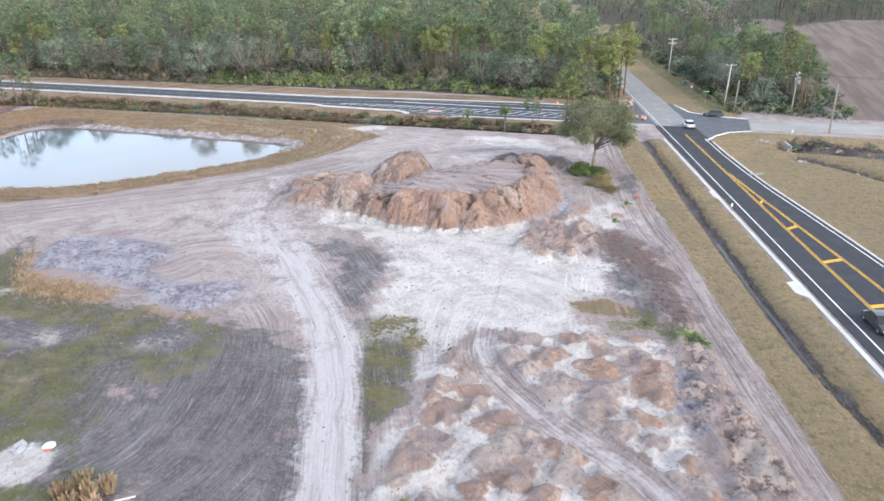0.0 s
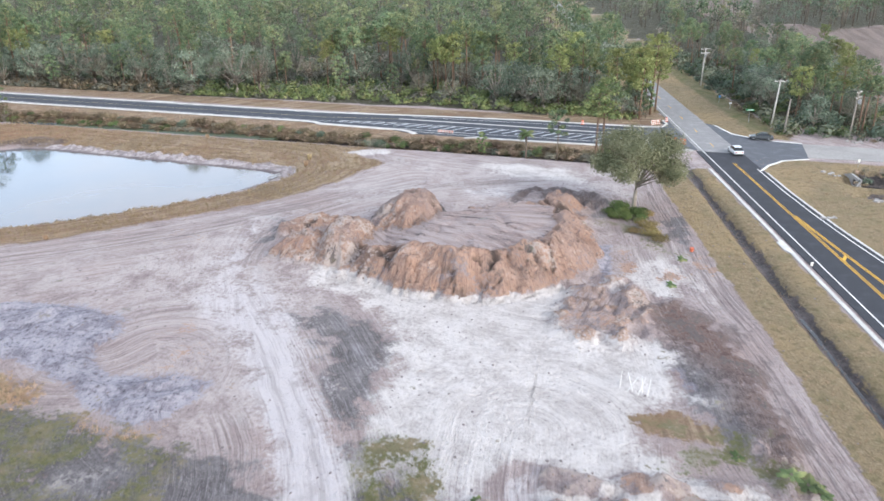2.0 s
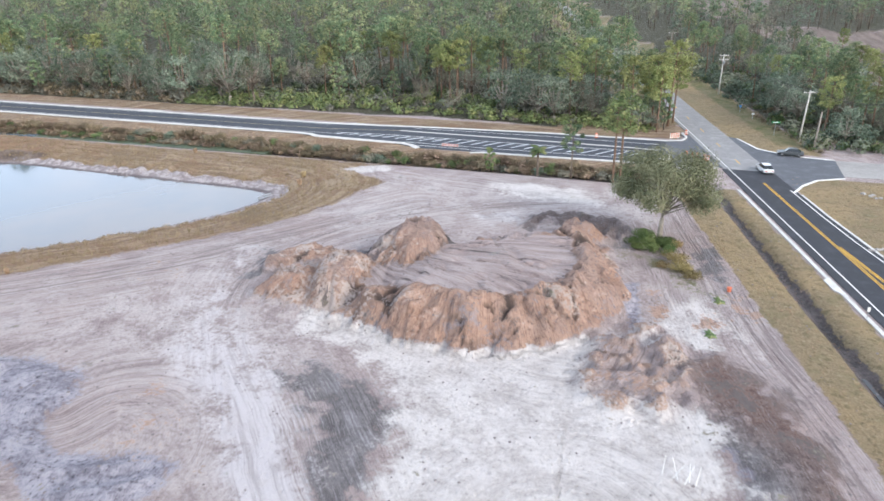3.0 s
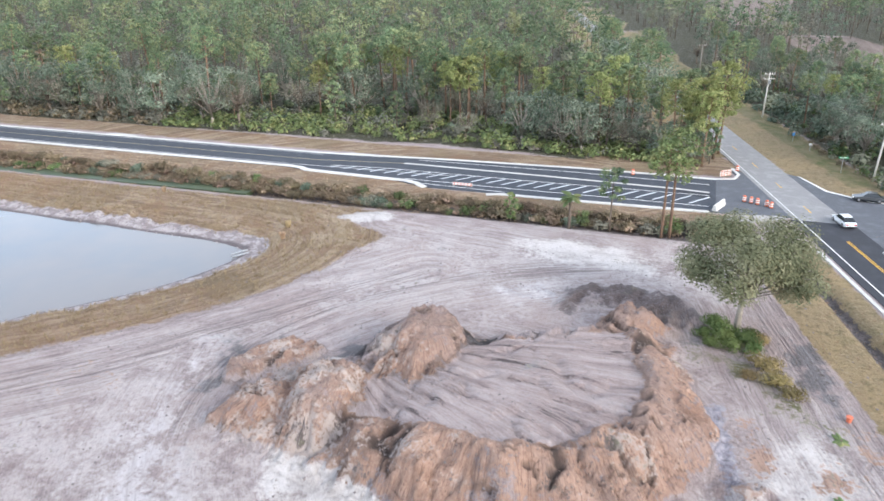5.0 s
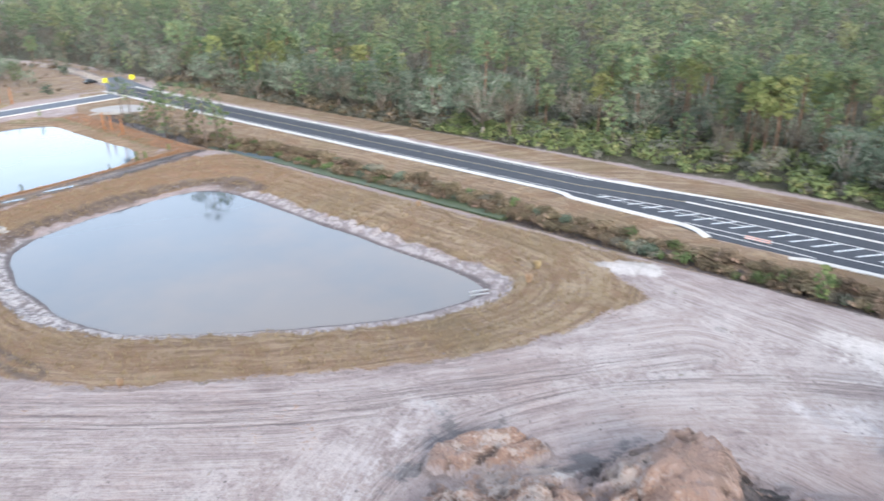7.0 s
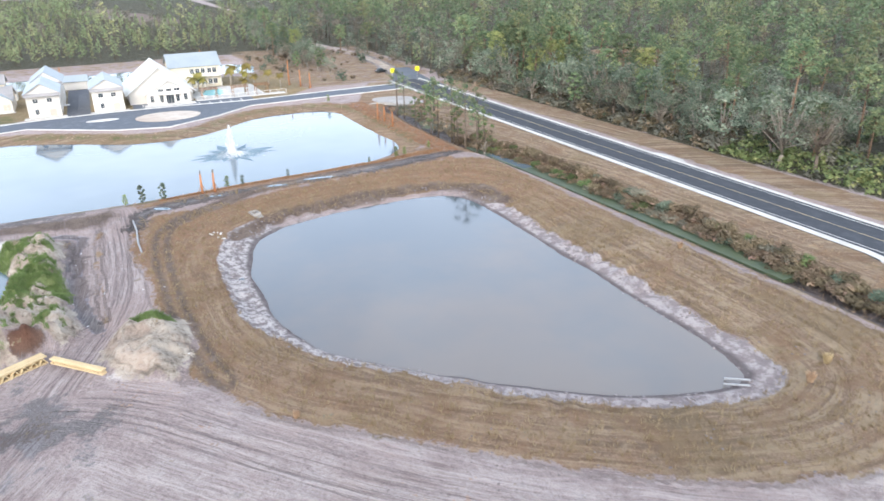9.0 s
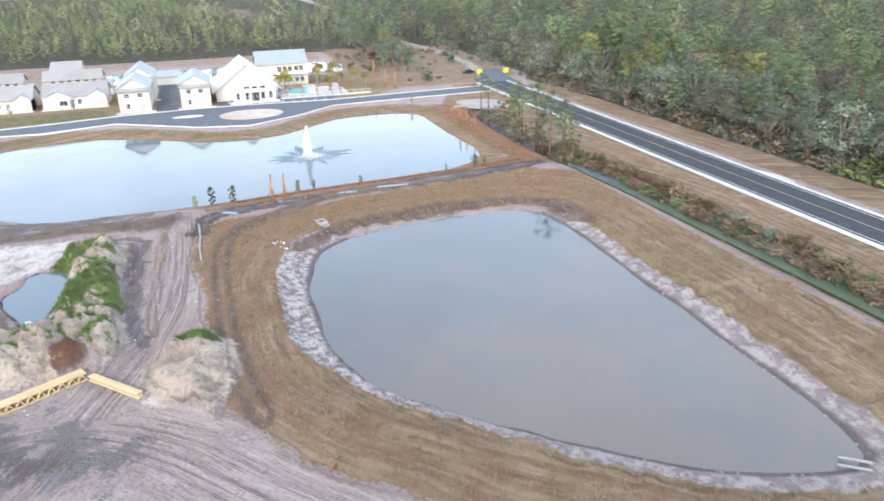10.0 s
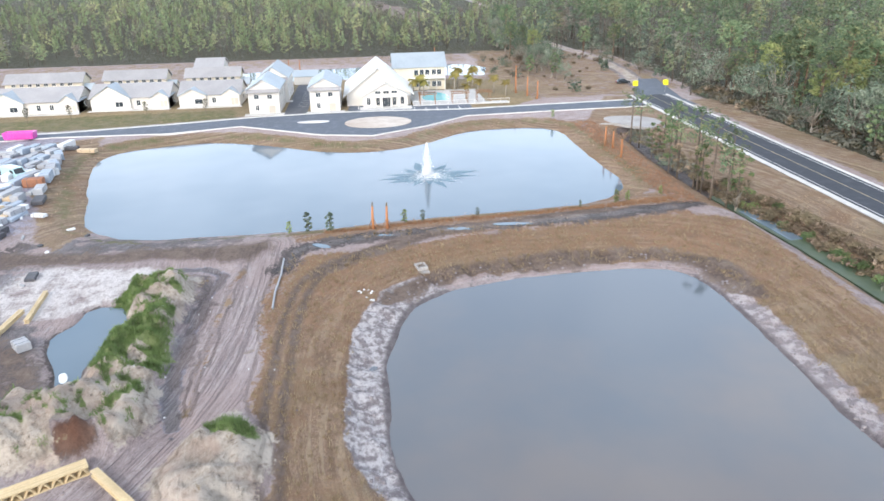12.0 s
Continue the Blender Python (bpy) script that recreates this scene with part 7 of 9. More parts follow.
def opening(house, name, x, y, z, w, h, side, material, panes=2, label=""):
    """A framed window or door on a wall that faces east (+x), north (+y) or south (-y)."""
    turn = {"e": 0, "n": 90, "s": -90}[side]
    f = Mesh()
    b = 0.09
    f.box(-0.03, -w / 2 - b, z - b, 0.07, w / 2 + b, z).box(-0.03, -w / 2 - b, z + h, 0.07, w / 2 + b, z + h + b)
    f.box(-0.03, -w / 2 - b, z, 0.07, -w / 2, z + h).box(-0.03, w / 2, z, 0.07, w / 2 + b, z + h)
    for i in range(1, panes):
        q = -w / 2 + w * i / panes
        f.box(-0.02, q - 0.03, z, 0.06, q + 0.03, z + h)
    ob = part(name, f, M_TRIM, house, label)
    ob.matrix_basis = pose(x, y, 0, 0, 0, turn)
    g = Mesh()
    g.box(-0.02, -w / 2, z, 0.03, w / 2, z + h)
    part("pane" if "window" in name else "leaf", g, material, ob)


def gable(house, x0, y0, x1, y1, eave, ridge, along, wall, roof, over=0.5, hip=0.0, z0=-0.3):
    """Walls with gables, and a roof of two slabs over them."""
    w, r = Mesh(), Mesh()
    t = 0.16
    if along == "y":
        m = (x0 + x1) / 2
        w.add([(x0, y0, z0), (x1, y0, z0), (x1, y1, z0), (x0, y1, z0), (x0, y0, eave), (x1, y0, eave), (x1, y1, eave), (x0, y1, eave), (m, y0 + hip, ridge - 0.1), (m, y1 - hip, ridge - 0.1)],
              [(3, 2, 1, 0), (1, 2, 6, 5), (3, 0, 4, 7), (0, 1, 5, 8, 4), (2, 3, 7, 9, 6), (4, 8, 9, 7), (5, 6, 9, 8)])
        k = (ridge - eave) / (m - x0)
        for s, xe in ((-1, x0 - over), (1, x1 + over)):
            ze = eave - over * k
            r.add([(m, y0 - over + hip, ridge), (m, y1 + over - hip, ridge), (xe, y1 + over, ze), (xe, y0 - over, ze), (m, y0 - over + hip, ridge + t), (m, y1 + over - hip, ridge + t), (xe, y1 + over, ze + t), (xe, y0 - over, ze + t)],
                  [(0, 1, 2, 3), (7, 6, 5, 4), (3, 2, 6, 7), (0, 3, 7, 4), (2, 1, 5, 6)] if s > 0 else [(3, 2, 1, 0), (4, 5, 6, 7), (7, 6, 2, 3), (4, 7, 3, 0), (6, 5, 1, 2)])
    else:
        m = (y0 + y1) / 2
        w.add([(x0, y0, z0), (x1, y0, z0), (x1, y1, z0), (x0, y1, z0), (x0, y0, eave), (x1, y0, eave), (x1, y1, eave), (x0, y1, eave), (x0 + hip, m, ridge - 0.1), (x1 - hip, m, ridge - 0.1)],
              [(3, 2, 1, 0), (0, 1, 5, 4), (2, 3, 7, 6), (1, 2, 6, 9, 5), (3, 0, 4, 8, 7), (4, 5, 9, 8), (6, 7, 8, 9)])
        k = (ridge - eave) / (m - y0)
        for s, ye in ((-1, y0 - over), (1, y1 + over)):
            ze = eave - over * k
            r.add([(x0 - over + hip, m, ridge), (x1 + over - hip, m, ridge), (x1 + over, ye, ze), (x0 - over, ye, ze), (x0 - over + hip, m, ridge + t), (x1 + over - hip, m, ridge + t), (x1 + over, ye, ze + t), (x0 - over, ye, ze + t)],
                  [(0, 1, 2, 3), (7, 6, 5, 4), (3, 2, 6, 7), (0, 3, 7, 4), (2, 1, 5, 6)] if s < 0 else [(3, 2, 1, 0), (4, 5, 6, 7), (7, 6, 2, 3), (4, 7, 3, 0), (6, 5, 1, 2)])
    part("wall", w, wall, house)
    part("roof", r, roof, house)


def long_house(y0, y1, front=-271.0, gables=(), back=False):
    """A one-storey terrace block, ridge along the street, with cross gables at the front."""
    if not back:
        h = thing("house", "white single-storey house with grey shingle roof and front gables", "house", (0, 0, 0), 0, "houses along the street")
        gable(h, front - 12, y0, front, y1, 3.3, 6.2, "y", M_SIDING, M_ROOF)
        for gy, w, top in gables:
            gable(h, front - 6, gy - w / 2, front + 0.9, gy + w / 2, 3.3, top, "x", M_SIDING, M_ROOF_BLUE, 0.45)
            opening(h, "garage_door" if w < 7 else "window", front + 0.92, gy + w * 0.22, 0.3 if w < 7 else 0.9, 2.0, 2.0 if w < 7 else 1.3, "e", M_GARAGE if w < 7 else M_PANE)
        for i, wy in enumerate(np.arange(y0 + 2.5, y1 - 2, 3.4)):
            if all(abs(wy - g[0]) > g[1] / 2 + 0.8 for g in gables):
                opening(h, "window", front + 0.02, wy, 0.95, 1.0, 1.4, "e", M_PANE)
        opening(h, "window", front - 5, y1 + 0.02, 1.0, 1.2, 1.3, "n", M_PANE)
        p = Mesh()
        p.box(front + 0.9, y0 - 0.5, -0.25, front + 2.6, y1 + 0.5, 0.09)
        part("path", p, M_CONCRETE, h)
    else:
        h = thing("house", "white house in the second row with grey shingle roof", "house", (0, 0, 0), 0, "houses along the street")
        gable(h, front - 27, y0 - 1.5, front - 20, y1 - 3.5, 5.4, 7.6, "y", M_CREAM, M_ROOF)
        for wy in np.arange(y0 + 1, y1 - 5, 2.3):
            opening(h, "window", front - 19.98, wy, 4.35, 1.1, 0.7, "e", M_PANE)
        gable(h, front - 24.5, y1 - 3.4, front - 20, y1 - 0.8, 3.0, 4.4, "y", M_SIDING, M_ROOF_BLUE, 0.3)


long_house(-14, 12.5, -268.5, ((10.2, 4.6, 4.9), (-6, 9, 5.8)))
long_house(-14, 10, -270, (), True)
long_house(15, 36, -271, ((20.5, 10.5, 6.6), (33.8, 4.4, 4.7)))
long_house(14, 34, -271, (), True)
long_house(39, 55.5, -271, ((42.6, 7.4, 5.0), (53, 4.8, 4.8)))
long_house(38, 56, -271, (), True)
h = thing("house", "taller white house behind the terrace with grey roof", "house", (0, 0, 0), 0, "houses along the street")
gable(h, -316, 36.5, -305, 45, 6.4, 8.6, "y", M_SIDING, M_ROOF)


def town_house(y0, y1, front, deep, eave, ridge, label):
    """A narrow two-storey house, gable to the street, with a skirt roof between the floors."""
    h = thing("town_house", label, "house", (0, 0, 0), 0, "houses along the street")
    gable(h, front - deep, y0, front, y1, eave, ridge, "x", M_SIDING, M_ROOF_BLUE, 0.55)
    s = Mesh()
    s.add([(front, y0 - 0.4, eave - 0.1), (front, y1 + 0.4, eave - 0.1), (front + 1.0, y1 + 0.4, eave - 0.75), (front + 1.0, y0 - 0.4, eave - 0.75), (front, y0 - 0.4, eave - 0.3), (front, y1 + 0.4, eave - 0.3), (front + 1.0, y1 + 0.4, eave - 0.9), (front + 1.0, y0 - 0.4, eave - 0.9)],
          [(3, 2, 1, 0), (4, 5, 6, 7), (0, 4, 7, 3), (1, 2, 6, 5), (3, 7, 6, 2)])
    part("canopy", s, M_ROOF, h)
    for wy in (y0 + 2.2, y1 - 2.4):
        opening(h, "window", front + 0.02, wy, 3.9, 1.2, 1.1, "e", M_PANE)
    opening(h, "window", front + 0.02, y0 + 2.2, 0.9, 0.9, 1.4, "e", M_PANE)
    opening(h, "door", front + 0.02, y1 - 2.0, 0.05, 1.8, 2.1, "e", M_GARAGE, 1)
    for wx in (front - 3, front - 7, front - 11):
        opening(h, "window", wx, y1 + 0.02, 3.7, 1.0, 1.2, "n", M_PANE)
        opening(h, "window", wx, y1 + 0.02, 0.9, 1.0, 1.3, "n", M_PANE)
    p = Mesh()
    p.box(front, y0 - 1, -0.25, front + 2.4, y1 + 1.2, 0.11)
    part("path", p, M_CONCRETE, h)


town_house(60, 68, -256.5, 15, 6.5, 8.9, "narrow white two-storey house with blue-grey gable roof")
town_house(60.5, 68.5, -275, 16, 6.8, 9.6, "narrow white two-storey house behind another")
town_house(76, 83.8, -256.5, 16, 6.5, 8.7, "white two-storey house with blue-grey gable roof beside the car park")
h = thing("outbuilding", "small white outbuilding with turquoise metal roof", "shed")
gable(h, -312, 67.5, -304, 75, 2.6, 4.0, "y", M_SIDING, M_ROOF_BLUE, 0.4)

h = thing("club_house", "large white clubhouse with a steep white gable roof", "house")
gable(h, -287, 85.5, -262.5, 103, 3.3, 10.0, "x", M_SIDING, M_ROOF_WHITE, 1.0)
gable(h, -266, 90.0, -259.5, 102, 3.1, 6.3, "x", M_SIDING, M_ROOF_WHITE, 0.6)
for wy in (94.0, 96.2, 98.4):
    opening(h, "window", -259.48, wy, 3.6, 1.5, 0.7, "e", M_PANE)
for wy in (91.4, 100.6):
    opening(h, "window", -259.48, wy, 0.7, 0.9, 1.9, "e", M_PANE)
opening(h, "door", -259.48, 96.2, 0.05, 2.6, 2.4, "e", M_PANE, 3)
for wy in (94.0, 98.4):
    opening(h, "window", -259.48, wy, 0.5, 0.9, 2.0, "e", M_PANE)
porch = Mesh()
porch.box(-259.5, 89, -0.25, -255.5, 103, 0.12)
part("path", porch, M_CONCRETE, h)
for wy in (92.9, 95.0, 97.4, 99.6):
    q = Mesh()
    q.box(-258.3, wy - 0.14, 0.12, -258.02, wy + 0.14, 2.9)
    part("column", q, M_TRIM, h)
q = Mesh()
q.box(-259.5, 92.2, 2.9, -257.7, 100.3, 3.15)
part("porch_roof", q, M_ROOF_WHITE, h)

h = thing("apartment_house", "cream two-storey building with pale blue-grey metal roof", "house")
gable(h, -298, 99.5, -285, 115, 7.0, 10.3, "y", M_CREAM, M_ROOF_BLUE, 0.6)
for z in (1.0, 4.5):
    for wy in (106.2, 107.9, 109.6, 111.6, 113.2):
        opening(h, "window", -284.98, wy, z, 1.2, 1.5, "e", M_PANE)
q = Mesh()
q.box(-285, 104, 3.55, -283.2, 115, 3.75)
part("balcony", q, M_TRIM, h)
for wy in np.arange(104.4, 115, 2.6):
    q = Mesh()
    q.box(-283.5, wy - 0.09, -0.2, -283.32, wy + 0.09, 3.55)
    part("post", q, M_TRIM, h)

# car park and forecourts
m = Mesh()
m.box(-303, 69, -0.25, -252, 75, 0.044)
solid("road_car_park", m, M_ASPHALT_MID, "dark asphalt car park lane between the houses", "road", "structure")
m = Mesh()
m.box(-259, 85.8, -0.25, -252.5, 112, 0.043)
solid("road_parking_bays", m, M_ASPHALT_MID, "dark asphalt parking bays before the clubhouse", "road", "structure")
for y in np.arange(86.5, 112, 2.75):
    m = Mesh()
    m.box(-257.8, y - 0.06, 0.0, -253, y + 0.06, 0.054)
    solid("bay_line", m, M_WHITE_LINE, "white painted parking bay line", "road line", "structure", "parking bay lines")
for x in np.arange(-292, -262, 3.0):
    m = Mesh()
    m.box(x, 71.9, 0.0, x + 0.12, 75, 0.053)
    solid("bay_line", m, M_WHITE_LINE, "white painted parking bay line", "road line", "structure", "parking bay lines")
m = Mesh()
m.box(-262, 103.5, -0.2, -258.6, 130, 0.09).box(-283, 103.5, -0.2, -262, 124, 0.08)
solid("pavement_pool_deck", m, M_CONCRETE, "pale concrete pool deck", "pavement", "structure")
m = Mesh()
m.prism(rounded([(-279, 108), (-266, 106), (-265, 115), (-279, 114)]), 0.05, 0.096)
solid("water_pool", m, water("pool_water", (0.16, 0.55, 0.62), (0.24, 0.62, 0.68), 1.0, 0.1), "turquoise swimming pool", "pool", "structure")


def pergola(x, y, w):
    t = thing("pergola", "brown timber pergola beside the pool", "pergola", (x, y, 0.08), 0, "pergolas at the pool")
    for i, (px, py) in enumerate(((0, 0), (3, 0), (0, w), (3, w))):
        part("post", Mesh().box(px - 0.09, py - 0.09, 0, px + 0.09, py + 0.09, 2.6), M_WOOD_BROWN, t)
    for px in (0, 3):
        part("beam", Mesh().box(px - 0.07, -0.4, 2.6, px + 0.07, w + 0.4, 2.82), M_WOOD_BROWN, t)
    for py in np.arange(-0.3, w + 0.4, 0.6):
        part("slat", Mesh().box(-0.5, py - 0.04, 2.82, 3.5, py + 0.04, 2.98), M_WOOD_BROWN, t)


pergola(-263.5, 105.5, 4.2)
pergola(-263.5, 114.5, 4.2)
pergola(-264, 121.5, 3.5)
fence = thing("pool_fence", "thin white railing round the pool deck", "fence")
for y in np.arange(103.5, 130, 2.4):
    part("post", Mesh().box(-258.75, y - 0.04, 0, -258.65, y + 0.04, 1.4), M_TRIM, fence)
part("rail", Mesh().box(-258.74, 103.5, 1.25, -258.66, 129.9, 1.33).box(-258.74, 103.5, 0.2, -258.66, 129.9, 0.27), M_TRIM, fence)


# ---- plants that stand alone ----
def grass_tuft(seed, height, spread, blades):
    """Upright blades fanned from one root."""
    rng = np.random.default_rng(seed)
    m = Mesh()
    for _ in range(blades):
        a, out, h = rng.uniform(0, 6.28), spread * rng.uniform(0.2, 1.0), height * rng.uniform(0.5, 1.0)
        b, w = rng.uniform(0, 6.28), height * 0.055
        x, y = math.cos(a) * out * 0.35, math.sin(a) * out * 0.35
        tx, ty = math.cos(a) * out, math.sin(a) * out
        dx, dy = math.cos(b) * w, math.sin(b) * w
        m.add([(x - dx, y - dy, -0.05), (x + dx, y + dy, -0.05), (tx + dx * 0.4, ty + dy * 0.4, h), (tx - dx * 0.4, ty - dy * 0.4, h)], [(0, 1, 2, 3)])
    return m


def palm_shape(seed, height, fronds, reach, droop, boots=True):
    rng = np.random.default_rng(seed)
    t, l = Mesh(), Mesh()
    t.tube([(0, 0, -0.3), (0.05, 0.03, height * 0.5), (0, 0, height)], [0.24, 0.19, 0.21], 9)
    for i in range(fronds):
        a, up = i * 2.39996, rng.uniform(-0.35, 0.85)
        rib = [Vector((math.cos(a) * reach * f, math.sin(a) * reach * f, height + reach * (up * f - droop * f * f))) for f in (0, 0.35, 0.7, 1.0)]
        side = Vector((-math.sin(a), math.cos(a), 0))
        for j in range(3):
            for s in (-1, 1):
                p, q = rib[j], rib[j + 1]
                w0, w1 = reach * (0.05, 0.24, 0.26)[j], reach * (0.24, 0.26, 0.06)[j]
                l.add([p, q, q + side * s * w1 - Vector((0, 0, w1 * 0.5)), p + side * s * w0 - Vector((0, 0, w0 * 0.5))], [(0, 1, 2, 3)])
    return t, l


oak = plant("oak_tree", broad_shape(77, 11.8, 6.0, 21000, 0.15, 0.26, 1, 34), M_BARK_PALE, foliage("live_oak_leaves", (0.088, 0.104, 0.060), (0.185, 0.202, 0.118), (0.235, 0.242, 0.152), 0.3), "lone spreading live oak with a pale leaning trunk", "tree")
oak.matrix_basis = stand(-14, 123.6, 2.2, 1.08, 0.98, 0.1)
first_then_copies(plant("cabbage_palm", palm_shape(5, 5.2, 22, 1.6, 0.55), M_BARK, M_SCRUB, "small cabbage palm with a stout trunk among the shrubs"), [stand(-36.2, 149.3)])
for i, (x, y, h) in enumerate(((-22.2, 151.3, 15.5), (-23.3, 150.6, 14.0))):
    first_then_copies(plant("pine_tree", pine_shape(300 + i, h, 0.40, 850, 0.25, 17), M_BARK_WARM, M_SCRUB, "thin tall pine with a sparse crown beside the ditch"), [stand(x, y)])
first_then_copies(plant("young_pine_tree", pine_shape(310, 9.5, 0.5, 600, 0.24, 14), M_BARK, M_PINE, "slender young pine beside the ditch"), [stand(-30.6, 151.5)])
first_then_copies(plant("young_pine_tree", pine_shape(311, 4.6, 0.9, 700, 0.2, 18), M_BARK, M_SCRUB, "small bushy evergreen beside the ditch"), [stand(-45.3, 150.6)])

# shrubs along the ditch
shrubs = [plant("shrub", bush_shape(400 + i, h, s, 380, 0.19, 8), M_BARK, mat, label, "shrub", "shrubs along the ditch", "leaves", "stem") for i, (h, s, mat, label) in enumerate((
    (1.9, 1.9, M_SHRUB, "brownish green shrub on the ditch bank"), (1.5, 1.8, M_SHRUB, "low russet shrub on the ditch bank"), (2.0, 1.7, M_OAK, "dark green wax myrtle on the ditch bank"), (1.8, 1.7, M_SCRUB, "yellow-green shrub on the ditch bank"), (1.6, 1.8, M_GREY, "half-bare grey shrub on the ditch bank")))]
ditch_rng = random.Random(21)
lots = [[] for _ in shrubs]
x = -180.0
while x < -14:
    mid_y = float(np.interp(x, [-214, -182, -165, -150, -110, -75, -50, -14], [150.0, 150.5, 152.4, 154.0, 154.3, 153.6, 153, 154]))
    for row in (-0.9, 1.4):
        k = ditch_rng.choice((0, 0, 0, 0, 1, 1, 1, 1, 2, 3, 4)) if x > -140 else ditch_rng.choice((0, 1, 1, 1, 0, 3))
        lots[k].append(stand(x + ditch_rng.uniform(-0.6, 0.6), mid_y + row + ditch_rng.uniform(-0.5, 0.5), ditch_rng.uniform(0, 6.28), ditch_rng.uniform(0.6, 1.1), ditch_rng.uniform(0.8, 1.1), 0.15))
    x += ditch_rng.uniform(1.0, 1.6)
for ob, poses in zip(shrubs, lots):
    first_then_copies(ob, poses)
brush = []
while len(brush) < 60:
    x, y = ditch_rng.uniform(-375, -264), ditch_rng.uniform(134, 192)
    if not (158 < y < 182 and x > -300 or y < 146 and x > -300):
        brush.append((x, y, ditch_rng.uniform(0, 6.28), ditch_rng.uniform(0.6, 1.4), 1.0, ditch_rng.randrange(4)))
scatter("brush_north_west", SCRUB, brush, [(6,), (3,), (6,), (2,)], "scattered scrub on the rough ground by the junction", "undergrowth")
brush = []
for _ in range(60):
    x = ditch_rng.uniform(19, 60)
    y = float(np.interp(x, [14, 22, 40, 70], [150, 151, 149, 147])) + ditch_rng.choice((-3.0, 2.6, 3.4)) + ditch_rng.uniform(-0.8, 0.8)
    brush.append((x, y, ditch_rng.uniform(0, 6.28), ditch_rng.uniform(0.4, 0.8), 0.8, ditch_rng.randrange(4)))
scatter("brush_east_ditch", SCRUB, brush, [(6,), (2,), (6,), (3,)], "rough scrub on the banks of the eastern ditch", "undergrowth")
brush = []
for _ in range(70):
    x = ditch_rng.uniform(-216, -180)
    brush.append((x, float(np.interp(x, [-216, -182], [150.5, 148.5])) + ditch_rng.uniform(-2.5, 2.5), ditch_rng.uniform(0, 6.28), ditch_rng.uniform(0.4, 0.9), 0.9, ditch_rng.randrange(4)))
scatter("brush_west_ditch", SCRUB, brush, [(6,), (2,), (6,), (3,)], "low scrub under the thin trees by the ditch", "undergrowth")

# the thin wood between the dam and the western junction
thin_trees = [plant("thin_tree", pine_shape(500 + i, h, c, 260, 0.24, 12), M_BARK, mat, "thin tall tree with a sparse warm green crown", "tree", "thin trees by the ditch") for i, (h, c, mat) in enumerate(((12, 0.42, M_PINE), (9, 0.7, M_SCRUB), (13, 0.36, M_PINE), (7, 0.8, M_SHRUB)))]
lots = [[] for _ in thin_trees]
for i in range(19):
    x = ditch_rng.uniform(-216, -166)
    y = float(np.interp(x, [-216, -190, -166], [150.5, 147.5, 147.5])) + ditch_rng.uniform(-2.6, 2.6)
    lots[i % 4].append(stand(x, y, ditch_rng.uniform(0, 6.28), ditch_rng.uniform(0.8, 1.1)))
for ob, poses in zip(thin_trees, lots):
    first_then_copies(ob, poses)
first_then_copies(plant("grey_tree", broad_shape(520, 5.5, 2.6, 500, 0.2, 0.2, 3, 12), M_BARK_PALE, M_SHRUB, "low multi-stemmed tree over the ditch"), [stand(-166.5, 149), stand(-171, 150.2, 1.2, 0.8)])

# bushes at the oak's foot and weeds on the site
green_bush = plant("bush", bush_shape(600, 1.3, 1.7, 900, 0.12, 9), M_BARK, foliage("dark_bush_leaves", (0.075, 0.115, 0.04), (0.20, 0.26, 0.10), None, 0.3), "bright green bush under the oak", "bush", "bushes under the oak", "leaves", "stem")
first_then_copies(green_bush, [stand(x, y, t, s) for x, y, t, s in ((-15.8, 122.4, 0, 1.2), (-13.4, 121.2, 1, 1.1), (-16.2, 124.2, 2, 1.0), (-12.4, 119.4, 3, 0.9), (-14.6, 119.8, 4, 0.9), (-17.2, 121.6, 5, 0.8), (-15, 121, 2, 1.0), (-12.6, 122.6, 1, 0.8), (-16.6, 119.6, 1, 0.8))])
gold_bush = plant("bush", bush_shape(601, 1.2, 1.8, 700, 0.12, 9), M_BARK, foliage("golden_weeds", (0.22, 0.19, 0.08), (0.45, 0.375, 0.18)), "golden brown weeds on the bare ground", "bush", "golden weeds", "leaves", "stem")
first_then_copies(gold_bush, [stand(x, y, t, s) for x, y, t, s in ((-11.5, 116.5, 0, 1.2), (-10.6, 114.2, 1, 1.0), (-11.8, 121.8, 2, 0.9), (-9.6, 112.4, 3, 0.9), (-13.1, 114.6, 3, 0.7))])
palmetto = plant("palmetto", palm_shape(602, 0.2, 16, 1.0, 0.5), M_BARK, M_SCRUB, "yellow-green palmetto clump on the spoil", "bush", "palmettos on the spoil", "fronds", "stem")
first_then_copies(palmetto, [stand(x, y, t, s) for x, y, t, s in ((-1.2, 68.5, 0, 0.7), (2.4, 66.6, 2, 1.1), (3.5, 66.0, 3, 1.2), (4.1, 65.2, 3, 1.0), (-6.5, 106.8, 0, 0.8), (-7.4, 98.6, 0, 0.8), (-18.8, 57.5, 3, 0.5), (-15.6, 36.5, 3, 0.5))])
reeds = plant("reed_clump", (Mesh().tube([(0, 0, -0.2), (0, 0, 0.2)], [0.2, 0.1], 6), grass_tuft(610, 1.7, 0.8, 120)), M_BARK, M_REED, "tall dry golden reed clump", "grass", "dry reed clumps", "foliage", "root")
first_then_copies(reeds, [stand(x, y, x, s) for x, y, s in ((-38.6, 31.0, 1.1), (-37.4, 30.2, 1.0), (-36.7, 31.4, 0.95), (-39.3, 29.6, 1.1), (-37.9, 28.8, 1.0), (-36.2, 29.4, 0.9), (-90.5, 88.6, 0.5), (-76, 137.6, 0.7), (-74.5, 133.5, 0.7), (-105, 145.6, 0.6))])


